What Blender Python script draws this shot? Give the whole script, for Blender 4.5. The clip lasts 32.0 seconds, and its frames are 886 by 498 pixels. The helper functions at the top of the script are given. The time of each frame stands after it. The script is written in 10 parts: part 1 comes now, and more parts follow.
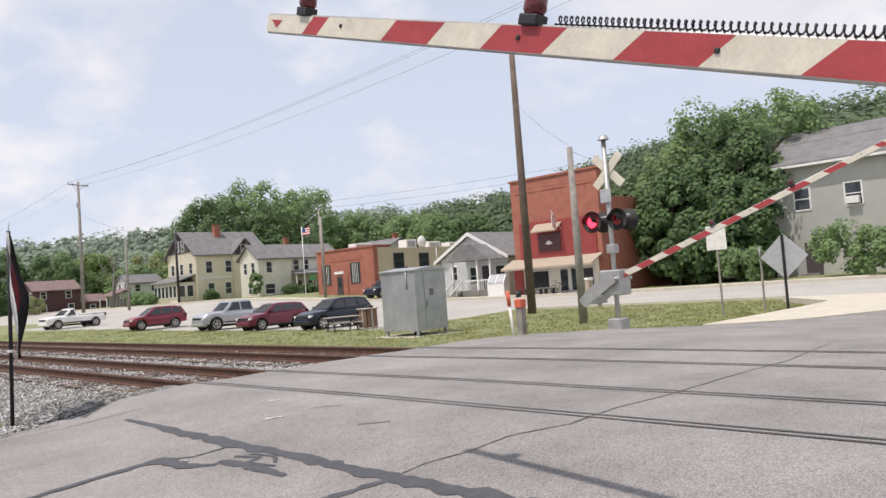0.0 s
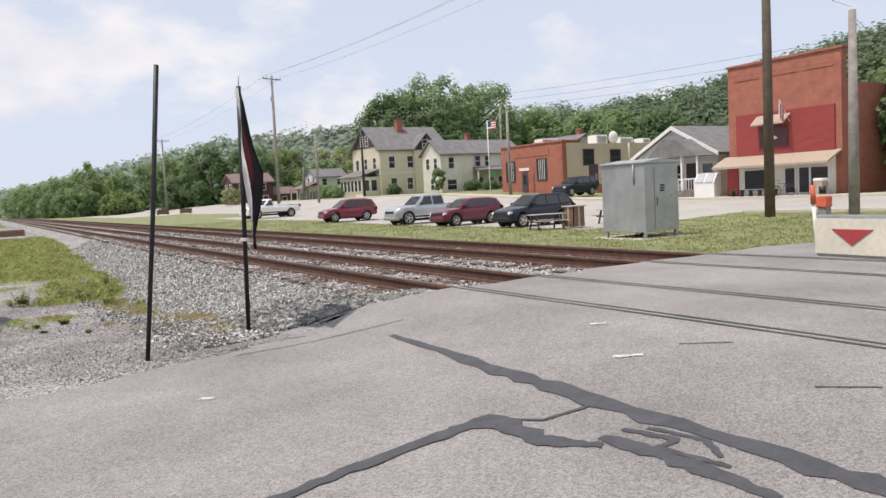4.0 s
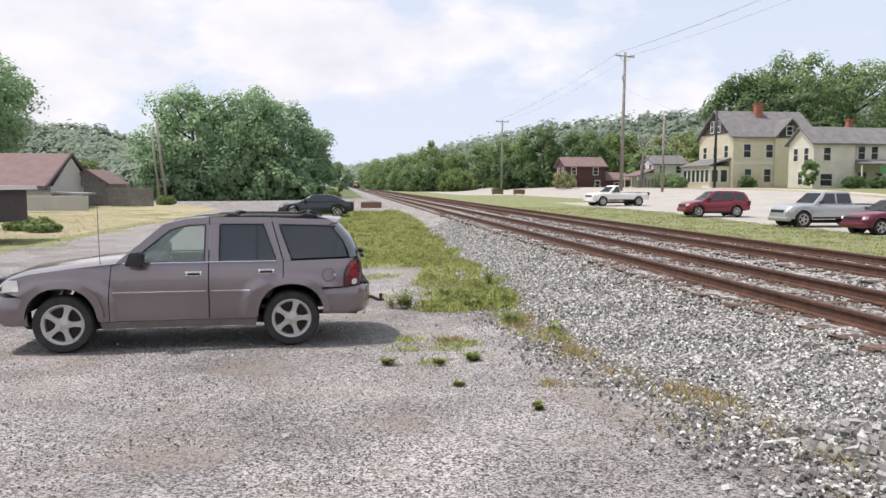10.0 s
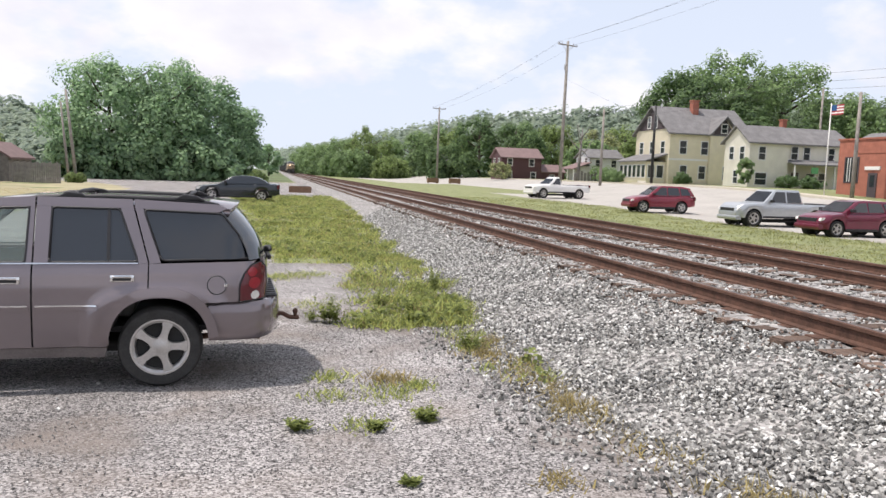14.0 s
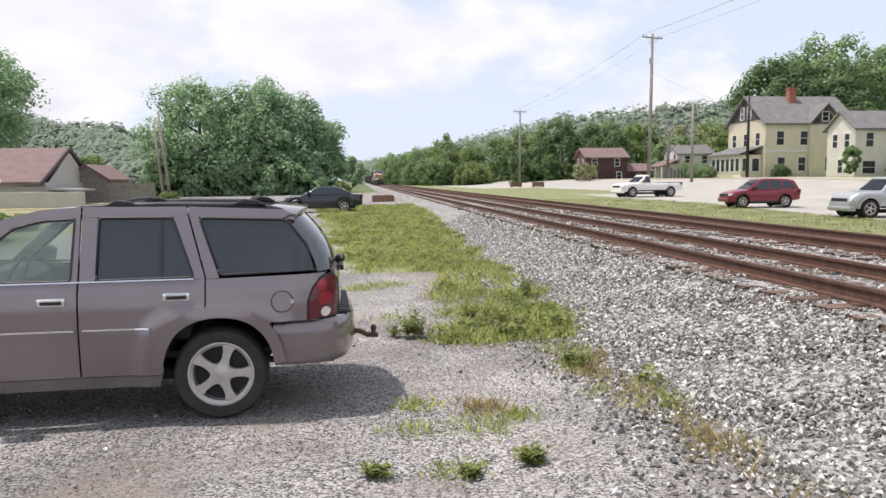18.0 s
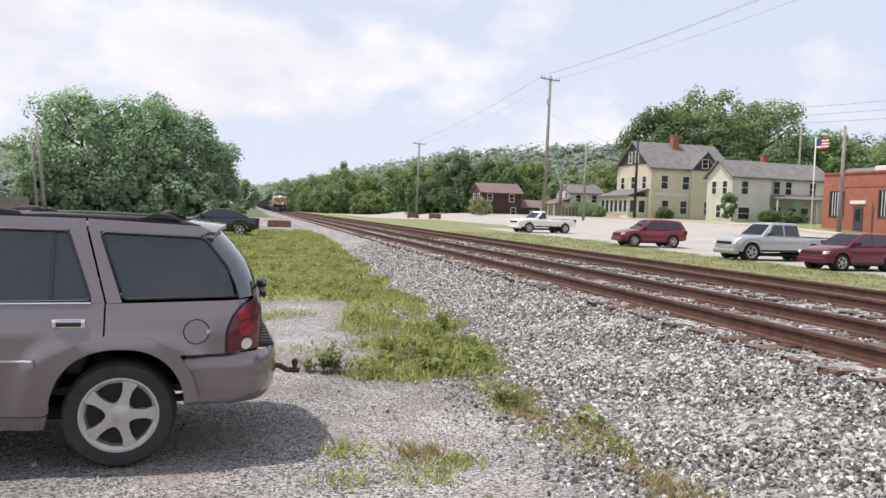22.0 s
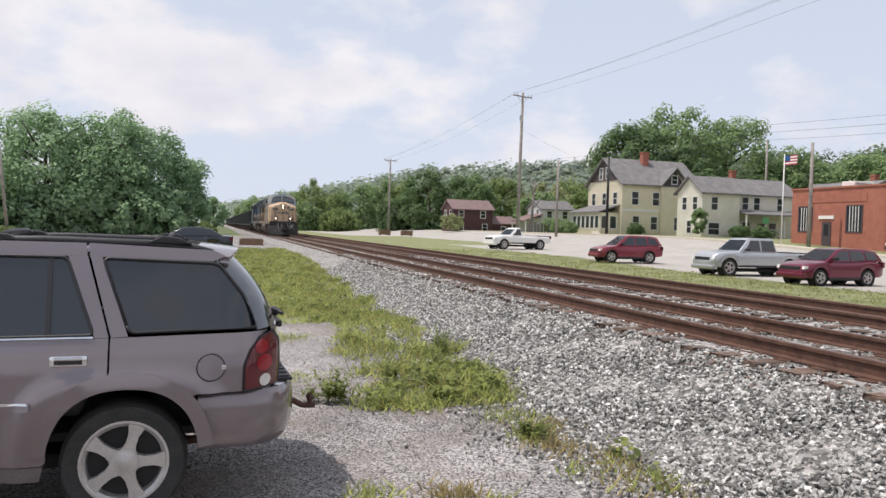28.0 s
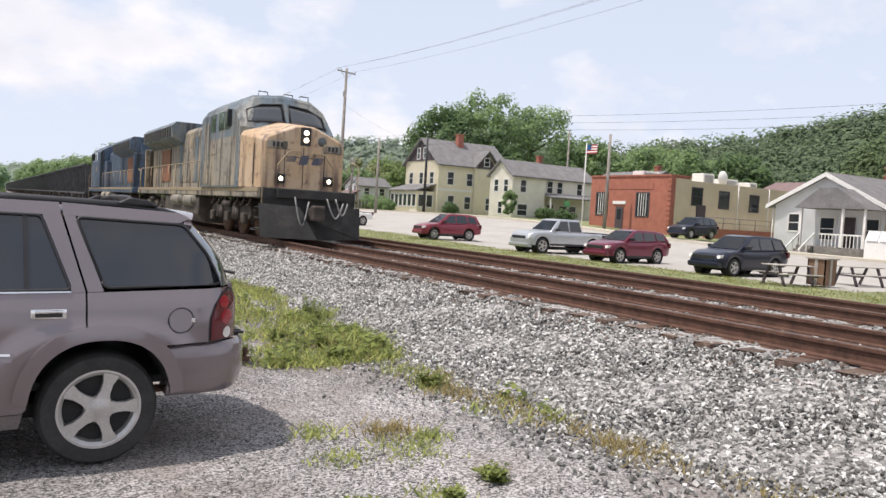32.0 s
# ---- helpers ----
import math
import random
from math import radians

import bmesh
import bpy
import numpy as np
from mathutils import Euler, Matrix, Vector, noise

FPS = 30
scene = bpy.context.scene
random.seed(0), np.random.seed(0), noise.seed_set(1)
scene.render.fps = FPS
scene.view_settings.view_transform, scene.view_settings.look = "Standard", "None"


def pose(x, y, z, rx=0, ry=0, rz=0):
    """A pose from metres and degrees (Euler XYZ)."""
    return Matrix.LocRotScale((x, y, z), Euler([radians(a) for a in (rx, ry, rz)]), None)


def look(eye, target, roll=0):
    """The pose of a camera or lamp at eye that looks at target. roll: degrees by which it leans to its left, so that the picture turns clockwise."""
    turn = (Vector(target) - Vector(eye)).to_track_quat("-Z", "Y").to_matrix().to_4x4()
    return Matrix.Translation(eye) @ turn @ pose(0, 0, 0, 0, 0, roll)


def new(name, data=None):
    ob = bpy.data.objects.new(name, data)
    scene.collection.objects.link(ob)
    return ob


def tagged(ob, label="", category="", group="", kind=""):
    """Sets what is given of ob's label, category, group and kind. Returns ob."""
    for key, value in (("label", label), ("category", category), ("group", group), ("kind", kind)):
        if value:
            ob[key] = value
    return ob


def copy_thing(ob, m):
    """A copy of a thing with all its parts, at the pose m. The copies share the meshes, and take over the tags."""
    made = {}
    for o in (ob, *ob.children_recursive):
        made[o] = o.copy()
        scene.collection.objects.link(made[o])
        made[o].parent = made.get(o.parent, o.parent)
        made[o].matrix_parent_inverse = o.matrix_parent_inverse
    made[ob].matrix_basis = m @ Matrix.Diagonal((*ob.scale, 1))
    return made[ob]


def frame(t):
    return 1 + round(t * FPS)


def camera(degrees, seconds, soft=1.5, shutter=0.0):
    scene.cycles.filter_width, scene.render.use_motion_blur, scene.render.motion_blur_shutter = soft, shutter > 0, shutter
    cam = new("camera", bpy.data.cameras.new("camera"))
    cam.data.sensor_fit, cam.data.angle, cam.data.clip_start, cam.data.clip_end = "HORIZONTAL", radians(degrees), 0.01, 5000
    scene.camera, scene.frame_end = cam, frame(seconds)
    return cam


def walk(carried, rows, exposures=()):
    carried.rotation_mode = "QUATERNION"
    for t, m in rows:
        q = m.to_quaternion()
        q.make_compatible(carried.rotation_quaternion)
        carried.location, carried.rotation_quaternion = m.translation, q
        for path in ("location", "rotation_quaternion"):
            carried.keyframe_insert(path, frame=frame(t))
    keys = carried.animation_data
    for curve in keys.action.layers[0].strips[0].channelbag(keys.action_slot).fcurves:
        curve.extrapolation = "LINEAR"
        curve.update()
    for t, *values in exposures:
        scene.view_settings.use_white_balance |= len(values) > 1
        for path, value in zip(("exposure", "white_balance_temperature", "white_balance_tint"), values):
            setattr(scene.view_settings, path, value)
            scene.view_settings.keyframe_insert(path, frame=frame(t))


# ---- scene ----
cam = camera(61.5, 32.0)

PATH = [
    (0, (0.126, -0.646, 1.708), (1.534, 0.771, 1.794), -4.3),
    (0.5, (0.213, -0.346, 1.702), (1.539, 1.149, 1.768), -3.6),
    (1, (0.298, 0.119, 1.674), (1.237, 1.884, 1.737), -0.9),
    (1.5, (0.32, 0.568, 1.668), (1.002, 2.449, 1.678), -0.8),
    (2, (0.432, 0.999, 1.654), (1.1, 2.88, 1.542), -3.1),
    (2.3, (0.503, 1.233, 1.682), (1.219, 3.099, 1.621), -3.0),
    (2.4, (0.584, 1.326, 1.665), (1.462, 3.123, 1.624), -2.6),
    (4.5, (0.694, 3.374, 1.595), (1.731, 5.075, 1.42), -2.9),
    (5, (0.51, 3.751, 1.612), (0.835, 5.715, 1.422), -1.3),
    (5.5, (0.375, 4.326, 1.608), (0.224, 6.311, 1.422), -0.4),
    (5.6, (0.37, 4.448, 1.637), (0.213, 6.433, 1.449), 0.2),
    (6, (0.424, 5.046, 1.71), (0.527, 7.043, 1.77), -1.8),
    (6.3, (0.443, 5.229, 1.75), (0.539, 7.219, 1.921), -1.9),
    (6.5, (0.481, 5.355, 1.726), (0.671, 7.339, 1.889), -1.5),
    (7, (0.436, 6.011, 1.69), (0.727, 7.985, 1.833), -2.1),
    (7.5, (0.353, 6.483, 1.685), (0.585, 8.469, 1.642), 0.3),
    (8, (0.279, 6.94, 1.654), (0.424, 8.93, 1.518), 2.4),
    (8.5, (0.223, 7.503, 1.682), (0.381, 9.49, 1.515), 2.8),
    (9, (0.184, 8.09, 1.675), (0.32, 10.074, 1.464), 2.6),
    (9.5, (0.125, 8.604, 1.736), (0.335, 10.586, 1.574), 1.3),
    (10, (0.163, 9.182, 1.739), (0.427, 11.158, 1.569), 0.1),
    (10.5, (0.163, 9.55, 1.75), (0.479, 11.519, 1.603), 0.8),
    (11, (0.154, 10.071, 1.771), (0.497, 12.031, 1.569), -2.7),
    (11.5, (0.15, 10.574, 1.765), (0.489, 12.536, 1.578), -2.1),
    (12, (0.092, 10.984, 1.732), (0.389, 12.949, 1.506), 0.2),
    (12.5, (0.07, 11.385, 1.678), (0.382, 13.345, 1.427), 2.3),
    (13, (0.255, 11.7, 1.665), (0.6, 13.649, 1.378), 3.0),
    (13.5, (0.395, 12.015, 1.656), (0.839, 13.956, 1.473), 2.0),
    (15.5, (0.612, 12.874, 1.503), (1.03, 14.808, 1.216), 1.5),
    (16, (0.581, 12.922, 1.498), (0.984, 14.859, 1.205), 0.7),
    (16.5, (0.55, 12.959, 1.488), (0.934, 14.892, 1.148), 0.3),
    (17, (0.585, 13.09, 1.522), (0.919, 15.026, 1.145), -1.8),
    (17.5, (0.632, 13.318, 1.495), (0.848, 15.297, 1.3), -1.6),
    (18, (0.619, 13.46, 1.487), (0.84, 15.439, 1.303), -0.5),
    (18.5, (0.535, 13.597, 1.463), (0.801, 15.57, 1.275), -0.5),
    (19, (0.477, 13.634, 1.444), (0.796, 15.598, 1.25), 0.1),
    (19.5, (0.469, 13.639, 1.442), (0.836, 15.593, 1.225), 1.2),
    (20, (0.476, 13.693, 1.437), (0.863, 15.642, 1.206), 1.8),
    (20.5, (0.514, 13.854, 1.447), (0.854, 15.812, 1.218), 1.4),
    (21, (0.469, 13.955, 1.439), (0.773, 15.922, 1.239), 2.6),
    (21.5, (0.37, 14.045, 1.437), (0.769, 16.002, 1.33), 2.3),
    (22, (0.314, 14.09, 1.419), (0.817, 16.023, 1.32), 2.0),
    (22.5, (0.292, 14.114, 1.426), (0.839, 16.034, 1.319), 3.2),
    (23, (0.285, 14.089, 1.412), (0.83, 16.009, 1.288), 3.6),
    (23.5, (0.27, 14.09, 1.413), (0.829, 16.005, 1.276), 3.6),
    (24, (0.27, 14.097, 1.396), (0.827, 16.012, 1.246), 3.2),
    (24.5, (0.274, 14.089, 1.394), (0.821, 16.005, 1.214), 3.1),
    (26.5, (0.351, 14.335, 1.414), (0.863, 16.26, 1.229), 2.9),
    (27, (0.215, 14.548, 1.398), (0.736, 16.477, 1.319), 3.9),
    (27.5, (0.078, 14.644, 1.404), (0.642, 16.56, 1.308), 2.1),
    (28, (-0.038, 14.671, 1.438), (0.544, 16.584, 1.386), 1.7),
    (28.5, (-0.137, 14.552, 1.438), (0.419, 16.471, 1.514), 1.8),
    (29, (-0.311, 14.551, 1.426), (0.285, 16.46, 1.433), 2.8),
    (29.5, (-0.499, 14.605, 1.394), (0.162, 16.493, 1.384), 3.1),
    (30, (-0.592, 14.562, 1.395), (0.123, 16.43, 1.375), 3.8),
    (30.5, (-0.734, 14.369, 1.388), (0.106, 16.184, 1.352), 5.3),
    (31, (-0.927, 14.35, 1.387), (0.018, 16.111, 1.326), 6.4),
    (31.5, (-1.169, 14.334, 1.371), (-0.173, 16.066, 1.284), 4.5),
    (32, (-1.286, 14.283, 1.353), (-0.243, 15.987, 1.26), 3.4),
]
EXPOSURE = [(0.0, 0.25), (2.0, 0.25), (4.5, 0.25), (6.0, 0.1), (7.0, -0.03), (7.5, 0.18), (8.0, 0.38), (10.0, 0.38), (12.0, 0.4), (15.5, 0.48), (17.0, 0.52), (18.0, 0.42), (20.0, 0.4), (24.0, 0.33), (27.0, 0.28), (29.0, 0.18), (31.0, 0.32), (32.0, 0.38)]
walk(cam, [(t, look(eye, target, roll)) for t, eye, target, roll in PATH], [(t, stops, 6700, 14) for t, stops in EXPOSURE])


# ---- light ----
SUN_DIR = Vector((0.40, -0.06, -0.91)).normalized()
world = bpy.data.worlds.new("sky")
scene.world = world
world.use_nodes = True


def build_sky():
    nt = world.node_tree
    nt.nodes.clear()
    out = nt.nodes.new("ShaderNodeOutputWorld")
    bg = nt.nodes.new("ShaderNodeBackground")
    sky = nt.nodes.new("ShaderNodeTexSky")
    sky.sky_type = "NISHITA"
    sky.sun_disc = False
    sky.sun_elevation = math.asin(-SUN_DIR.z)
    sky.sun_rotation = math.atan2(-SUN_DIR.x, -SUN_DIR.y)
    sky.air_density, sky.dust_density, sky.ozone_density = 1.0, 1.2, 1.0
    tc = nt.nodes.new("ShaderNodeTexCoord")
    sep = nt.nodes.new("ShaderNodeSeparateXYZ")
    nt.links.new(tc.outputs["Generated"], sep.inputs[0])
    # clouds on a flat layer overhead: x / (z + c), y / (z + c)
    add = nt.nodes.new("ShaderNodeMath"); add.operation = "ADD"; add.inputs[1].default_value = 0.42
    nt.links.new(sep.outputs["Z"], add.inputs[0])
    mx = nt.nodes.new("ShaderNodeMath"); mx.operation = "MAXIMUM"; mx.inputs[1].default_value = 0.03
    nt.links.new(add.outputs[0], mx.inputs[0])
    dx = nt.nodes.new("ShaderNodeMath"); dx.operation = "DIVIDE"
    dy = nt.nodes.new("ShaderNodeMath"); dy.operation = "DIVIDE"
    for d, axis in ((dx, "X"), (dy, "Y")):
        nt.links.new(sep.outputs[axis], d.inputs[0])
        nt.links.new(mx.outputs[0], d.inputs[1])
    comb = nt.nodes.new("ShaderNodeCombineXYZ")
    nt.links.new(dx.outputs[0], comb.inputs["X"])
    nt.links.new(dy.outputs[0], comb.inputs["Y"])
    comb.inputs["Z"].default_value = 3.7
    n1 = nt.nodes.new("ShaderNodeTexNoise")
    n1.inputs["Scale"].default_value, n1.inputs["Detail"].default_value = 2.3, 9.0
    n1.inputs["Roughness"].default_value = 0.56
    nt.links.new(comb.outputs[0], n1.inputs["Vector"])
    ramp = nt.nodes.new("ShaderNodeValToRGB")
    ramp.color_ramp.elements[0].position, ramp.color_ramp.elements[1].position = 0.465, 0.585
    nt.links.new(n1.outputs["Fac"], ramp.inputs[0])
    n2 = nt.nodes.new("ShaderNodeTexNoise")
    n2.inputs["Scale"].default_value, n2.inputs["Detail"].default_value = 4.2, 5.0
    nt.links.new(comb.outputs[0], n2.inputs["Vector"])
    shade = nt.nodes.new("ShaderNodeValToRGB")
    shade.color_ramp.elements[0].position, shade.color_ramp.elements[1].position = 0.35, 0.62
    shade.color_ramp.elements[0].color = (7.2, 7.3, 8.0, 1)
    shade.color_ramp.elements[1].color = (8.7, 8.75, 9.0, 1)
    nt.links.new(n2.outputs["Fac"], shade.inputs[0])
    # a pale haze over the whole dome, thicker near the horizon
    haze = nt.nodes.new("ShaderNodeMapRange")
    haze.inputs["From Min"].default_value, haze.inputs["From Max"].default_value = 0.0, 0.6
    haze.inputs["To Min"].default_value, haze.inputs["To Max"].default_value = 0.95, 0.72
    nt.links.new(sep.outputs["Z"], haze.inputs["Value"])
    veil = nt.nodes.new("ShaderNodeMixRGB")
    veil.inputs["Color2"].default_value = (6.5, 7.4, 8.8, 1)
    nt.links.new(haze.outputs[0], veil.inputs["Fac"])
    nt.links.new(sky.outputs[0], veil.inputs["Color1"])
    mix = nt.nodes.new("ShaderNodeMixRGB")
    cov = nt.nodes.new("ShaderNodeMath"); cov.operation = "MULTIPLY"; cov.inputs[1].default_value = 0.85
    nt.links.new(ramp.outputs[0], cov.inputs[0])
    nt.links.new(cov.outputs[0], mix.inputs["Fac"])
    nt.links.new(veil.outputs[0], mix.inputs["Color1"])
    nt.links.new(shade.outputs[0], mix.inputs["Color2"])
    nt.links.new(mix.outputs[0], bg.inputs["Color"])
    bg.inputs["Strength"].default_value = 0.09
    nt.links.new(bg.outputs[0], out.inputs["Surface"])


build_sky()
sun = new("sun", bpy.data.lights.new("sun", "SUN"))
sun.data.energy, sun.data.angle, sun.data.color = 3.3, radians(0.8), (1.0, 0.955, 0.9)
sun.matrix_world = look((-40, 6, 91), Vector((-40, 6, 91)) + SUN_DIR)

# ---- materials ----
def material(name, base, rough=0.7, metal=0.0, vary=0.15, scale=6.0, fine=60.0, bump=0.0, bump_scale=40.0,
             dark=None, dark_amount=0.0, dark_scale=1.5, coat=0.0, rand=0.0, spec=0.5):
    """A surface with variation at two scales, an optional stain colour, and fine relief, in object space metres."""
    m = bpy.data.materials.new(name)
    m.use_nodes = True
    nt = m.node_tree
    b = nt.nodes["Principled BSDF"]
    b.inputs["Roughness"].default_value, b.inputs["Metallic"].default_value = rough, metal
    b.inputs["Coat Weight"].default_value = coat
    b.inputs["Specular IOR Level"].default_value = spec
    tc = nt.nodes.new("ShaderNodeTexCoord")

    def noise_node(s, detail=4.0):
        n = nt.nodes.new("ShaderNodeTexNoise")
        n.inputs["Scale"].default_value, n.inputs["Detail"].default_value = s, detail
        nt.links.new(tc.outputs["Object"], n.inputs["Vector"])
        return n

    def level(node, lo, hi):
        r = nt.nodes.new("ShaderNodeMapRange")
        r.inputs["From Min"].default_value, r.inputs["From Max"].default_value = 0.3, 0.7
        r.inputs["To Min"].default_value, r.inputs["To Max"].default_value = lo, hi
        nt.links.new(node, r.inputs["Value"])
        return r.outputs[0]

    a = level(noise_node(scale).outputs["Fac"], 1 - vary, 1 + vary)
    f = level(noise_node(fine, 3.0).outputs["Fac"], 1 - vary * 0.7, 1 + vary * 0.7)
    mul = nt.nodes.new("ShaderNodeMath"); mul.operation = "MULTIPLY"
    nt.links.new(a, mul.inputs[0]); nt.links.new(f, mul.inputs[1])
    value = mul.outputs[0]
    if rand:
        info = nt.nodes.new("ShaderNodeObjectInfo")
        r = nt.nodes.new("ShaderNodeMapRange")
        r.inputs["To Min"].default_value, r.inputs["To Max"].default_value = 1 - rand, 1 + rand
        nt.links.new(info.outputs["Random"], r.inputs["Value"])
        m2 = nt.nodes.new("ShaderNodeMath"); m2.operation = "MULTIPLY"
        nt.links.new(value, m2.inputs[0]); nt.links.new(r.outputs[0], m2.inputs[1])
        value = m2.outputs[0]
    col = nt.nodes.new("ShaderNodeVectorMath"); col.operation = "SCALE"
    col.inputs[0].default_value = base
    nt.links.new(value, col.inputs["Scale"])
    c = col.outputs[0]
    if dark is not None:
        mix = nt.nodes.new("ShaderNodeMixRGB")
        mix.inputs["Color2"].default_value = (*dark, 1)
        amount = level(noise_node(dark_scale, 6.0).outputs["Fac"], -0.5 + dark_amount, 0.5 + dark_amount)
        cl = nt.nodes.new("ShaderNodeClamp")
        nt.links.new(amount, cl.inputs[0])
        nt.links.new(cl.outputs[0], mix.inputs["Fac"])
        nt.links.new(c, mix.inputs["Color1"])
        c = mix.outputs[0]
    nt.links.new(c, b.inputs["Base Color"])
    if bump:
        bn = nt.nodes.new("ShaderNodeBump")
        bn.inputs["Strength"].default_value, bn.inputs["Distance"].default_value = bump, 0.02
        nt.links.new(noise_node(bump_scale, 5.0).outputs["Fac"], bn.inputs["Height"])
        nt.links.new(bn.outputs[0], b.inputs["Normal"])
    return m


def glow(name, colour, strength):
    m = bpy.data.materials.new(name)
    m.use_nodes = True
    b = m.node_tree.nodes["Principled BSDF"]
    b.inputs["Base Color"].default_value = (*colour, 1)
    b.inputs["Emission Color"].default_value = (*colour, 1)
    b.inputs["Emission Strength"].default_value = strength
    return m


def glass(name, tint=(0.6, 0.65, 0.65), alpha=0.55, rough=0.03):
    """A thin tinted pane: part clear, part dark gloss."""
    m = bpy.data.materials.new(name)
    m.use_nodes = True
    nt = m.node_tree
    b = nt.nodes["Principled BSDF"]
    b.inputs["Base Color"].default_value = (*tint, 1)
    b.inputs["Roughness"].default_value = rough
    tr = nt.nodes.new("ShaderNodeBsdfTransparent")
    tr.inputs["Color"].default_value = (*[0.5 + 0.5 * c for c in tint], 1)
    mix = nt.nodes.new("ShaderNodeMixShader")
    mix.inputs["Fac"].default_value = alpha
    nt.links.new(tr.outputs[0], mix.inputs[1])
    nt.links.new(b.outputs[0], mix.inputs[2])
    nt.links.new(mix.outputs[0], nt.nodes["Material Output"].inputs["Surface"])
    return m


M_TAR = material("crack_tar", (0.055, 0.055, 0.06), 0.6, vary=0.25, scale=8, fine=60, bump=0.2)
M_GRASS = material("mown_grass", (0.195, 0.215, 0.095), 0.95, vary=0.3, scale=1.2, fine=40, bump=0.8, bump_scale=60, dark=(0.27, 0.24, 0.14), dark_amount=-0.1, dark_scale=0.35)
M_LAND = material("far_land", (0.1, 0.13, 0.05), 0.95, vary=0.3, scale=0.05, fine=1.0, bump=0.3, bump_scale=2.0)
M_CONCRETE = material("pale_concrete", (0.5, 0.46, 0.38), 0.9, vary=0.1, scale=2.0, fine=70, bump=0.25, bump_scale=90, dark=(0.36, 0.33, 0.28), dark_amount=-0.25, dark_scale=1.0)
M_RUST = material("rusty_steel", (0.105, 0.054, 0.037), 0.75, metal=0.2, vary=0.3, scale=8, fine=50, bump=0.25)
M_RAILTOP = material("worn_rail_head", (0.115, 0.085, 0.072), 0.5, metal=0.5, vary=0.2, scale=4)
M_TIE = material("weathered_tie", (0.125, 0.085, 0.065), 0.95, vary=0.35, scale=6, fine=30, bump=0.8, bump_scale=20, dark=(0.1, 0.06, 0.04), dark_amount=0.0, dark_scale=2.5, rand=0.35)
M_WOODPOLE = material("pole_wood", (0.27, 0.245, 0.22), 0.9, vary=0.25, scale=3, fine=40, bump=0.4)
M_BLACKPAINT = material("black_steel_post", (0.02, 0.02, 0.022), 0.5, metal=0.3, vary=0.3, scale=10)


def stones(name, lo, hi, rough=0.9, tint=(1.0, 0.975, 0.94), bright=0.08):
    """Loose stones: each piece its own grey, a few nearly white."""
    m = bpy.data.materials.new(name)
    m.use_nodes = True
    nt = m.node_tree
    b = nt.nodes["Principled BSDF"]
    b.inputs["Roughness"].default_value = rough
    g = nt.nodes.new("ShaderNodeNewGeometry")
    r = nt.nodes.new("ShaderNodeValToRGB")
    e = r.color_ramp.elements
    e[0].position, e[0].color = 0.0, (lo * tint[0], lo * tint[1], lo * tint[2], 1)
    e[1].position, e[1].color = 1.0, (min(1, hi * 1.5), min(1, hi * 1.5), min(1, hi * 1.45), 1)
    for pos, v in ((0.5, (lo * 1.2 + hi) / 2.2), (1 - bright, hi)):
        n = e.new(pos)
        n.color = (v * tint[0], v * tint[1], v * tint[2], 1)
    nt.links.new(g.outputs["Random Per Island"], r.inputs[0])
    tc = nt.nodes.new("ShaderNodeTexCoord")
    n = nt.nodes.new("ShaderNodeTexNoise")
    n.inputs["Scale"].default_value, n.inputs["Detail"].default_value = 60, 3
    nt.links.new(tc.outputs["Object"], n.inputs["Vector"])
    mr = nt.nodes.new("ShaderNodeMapRange")
    mr.inputs["To Min"].default_value, mr.inputs["To Max"].default_value = 0.6, 1.4
    nt.links.new(n.outputs["Fac"], mr.inputs["Value"])
    mu = nt.nodes.new("ShaderNodeVectorMath"); mu.operation = "SCALE"
    nt.links.new(r.outputs[0], mu.inputs[0]); nt.links.new(mr.outputs[0], mu.inputs["Scale"])
    nt.links.new(mu.outputs[0], b.inputs["Base Color"])
    return m


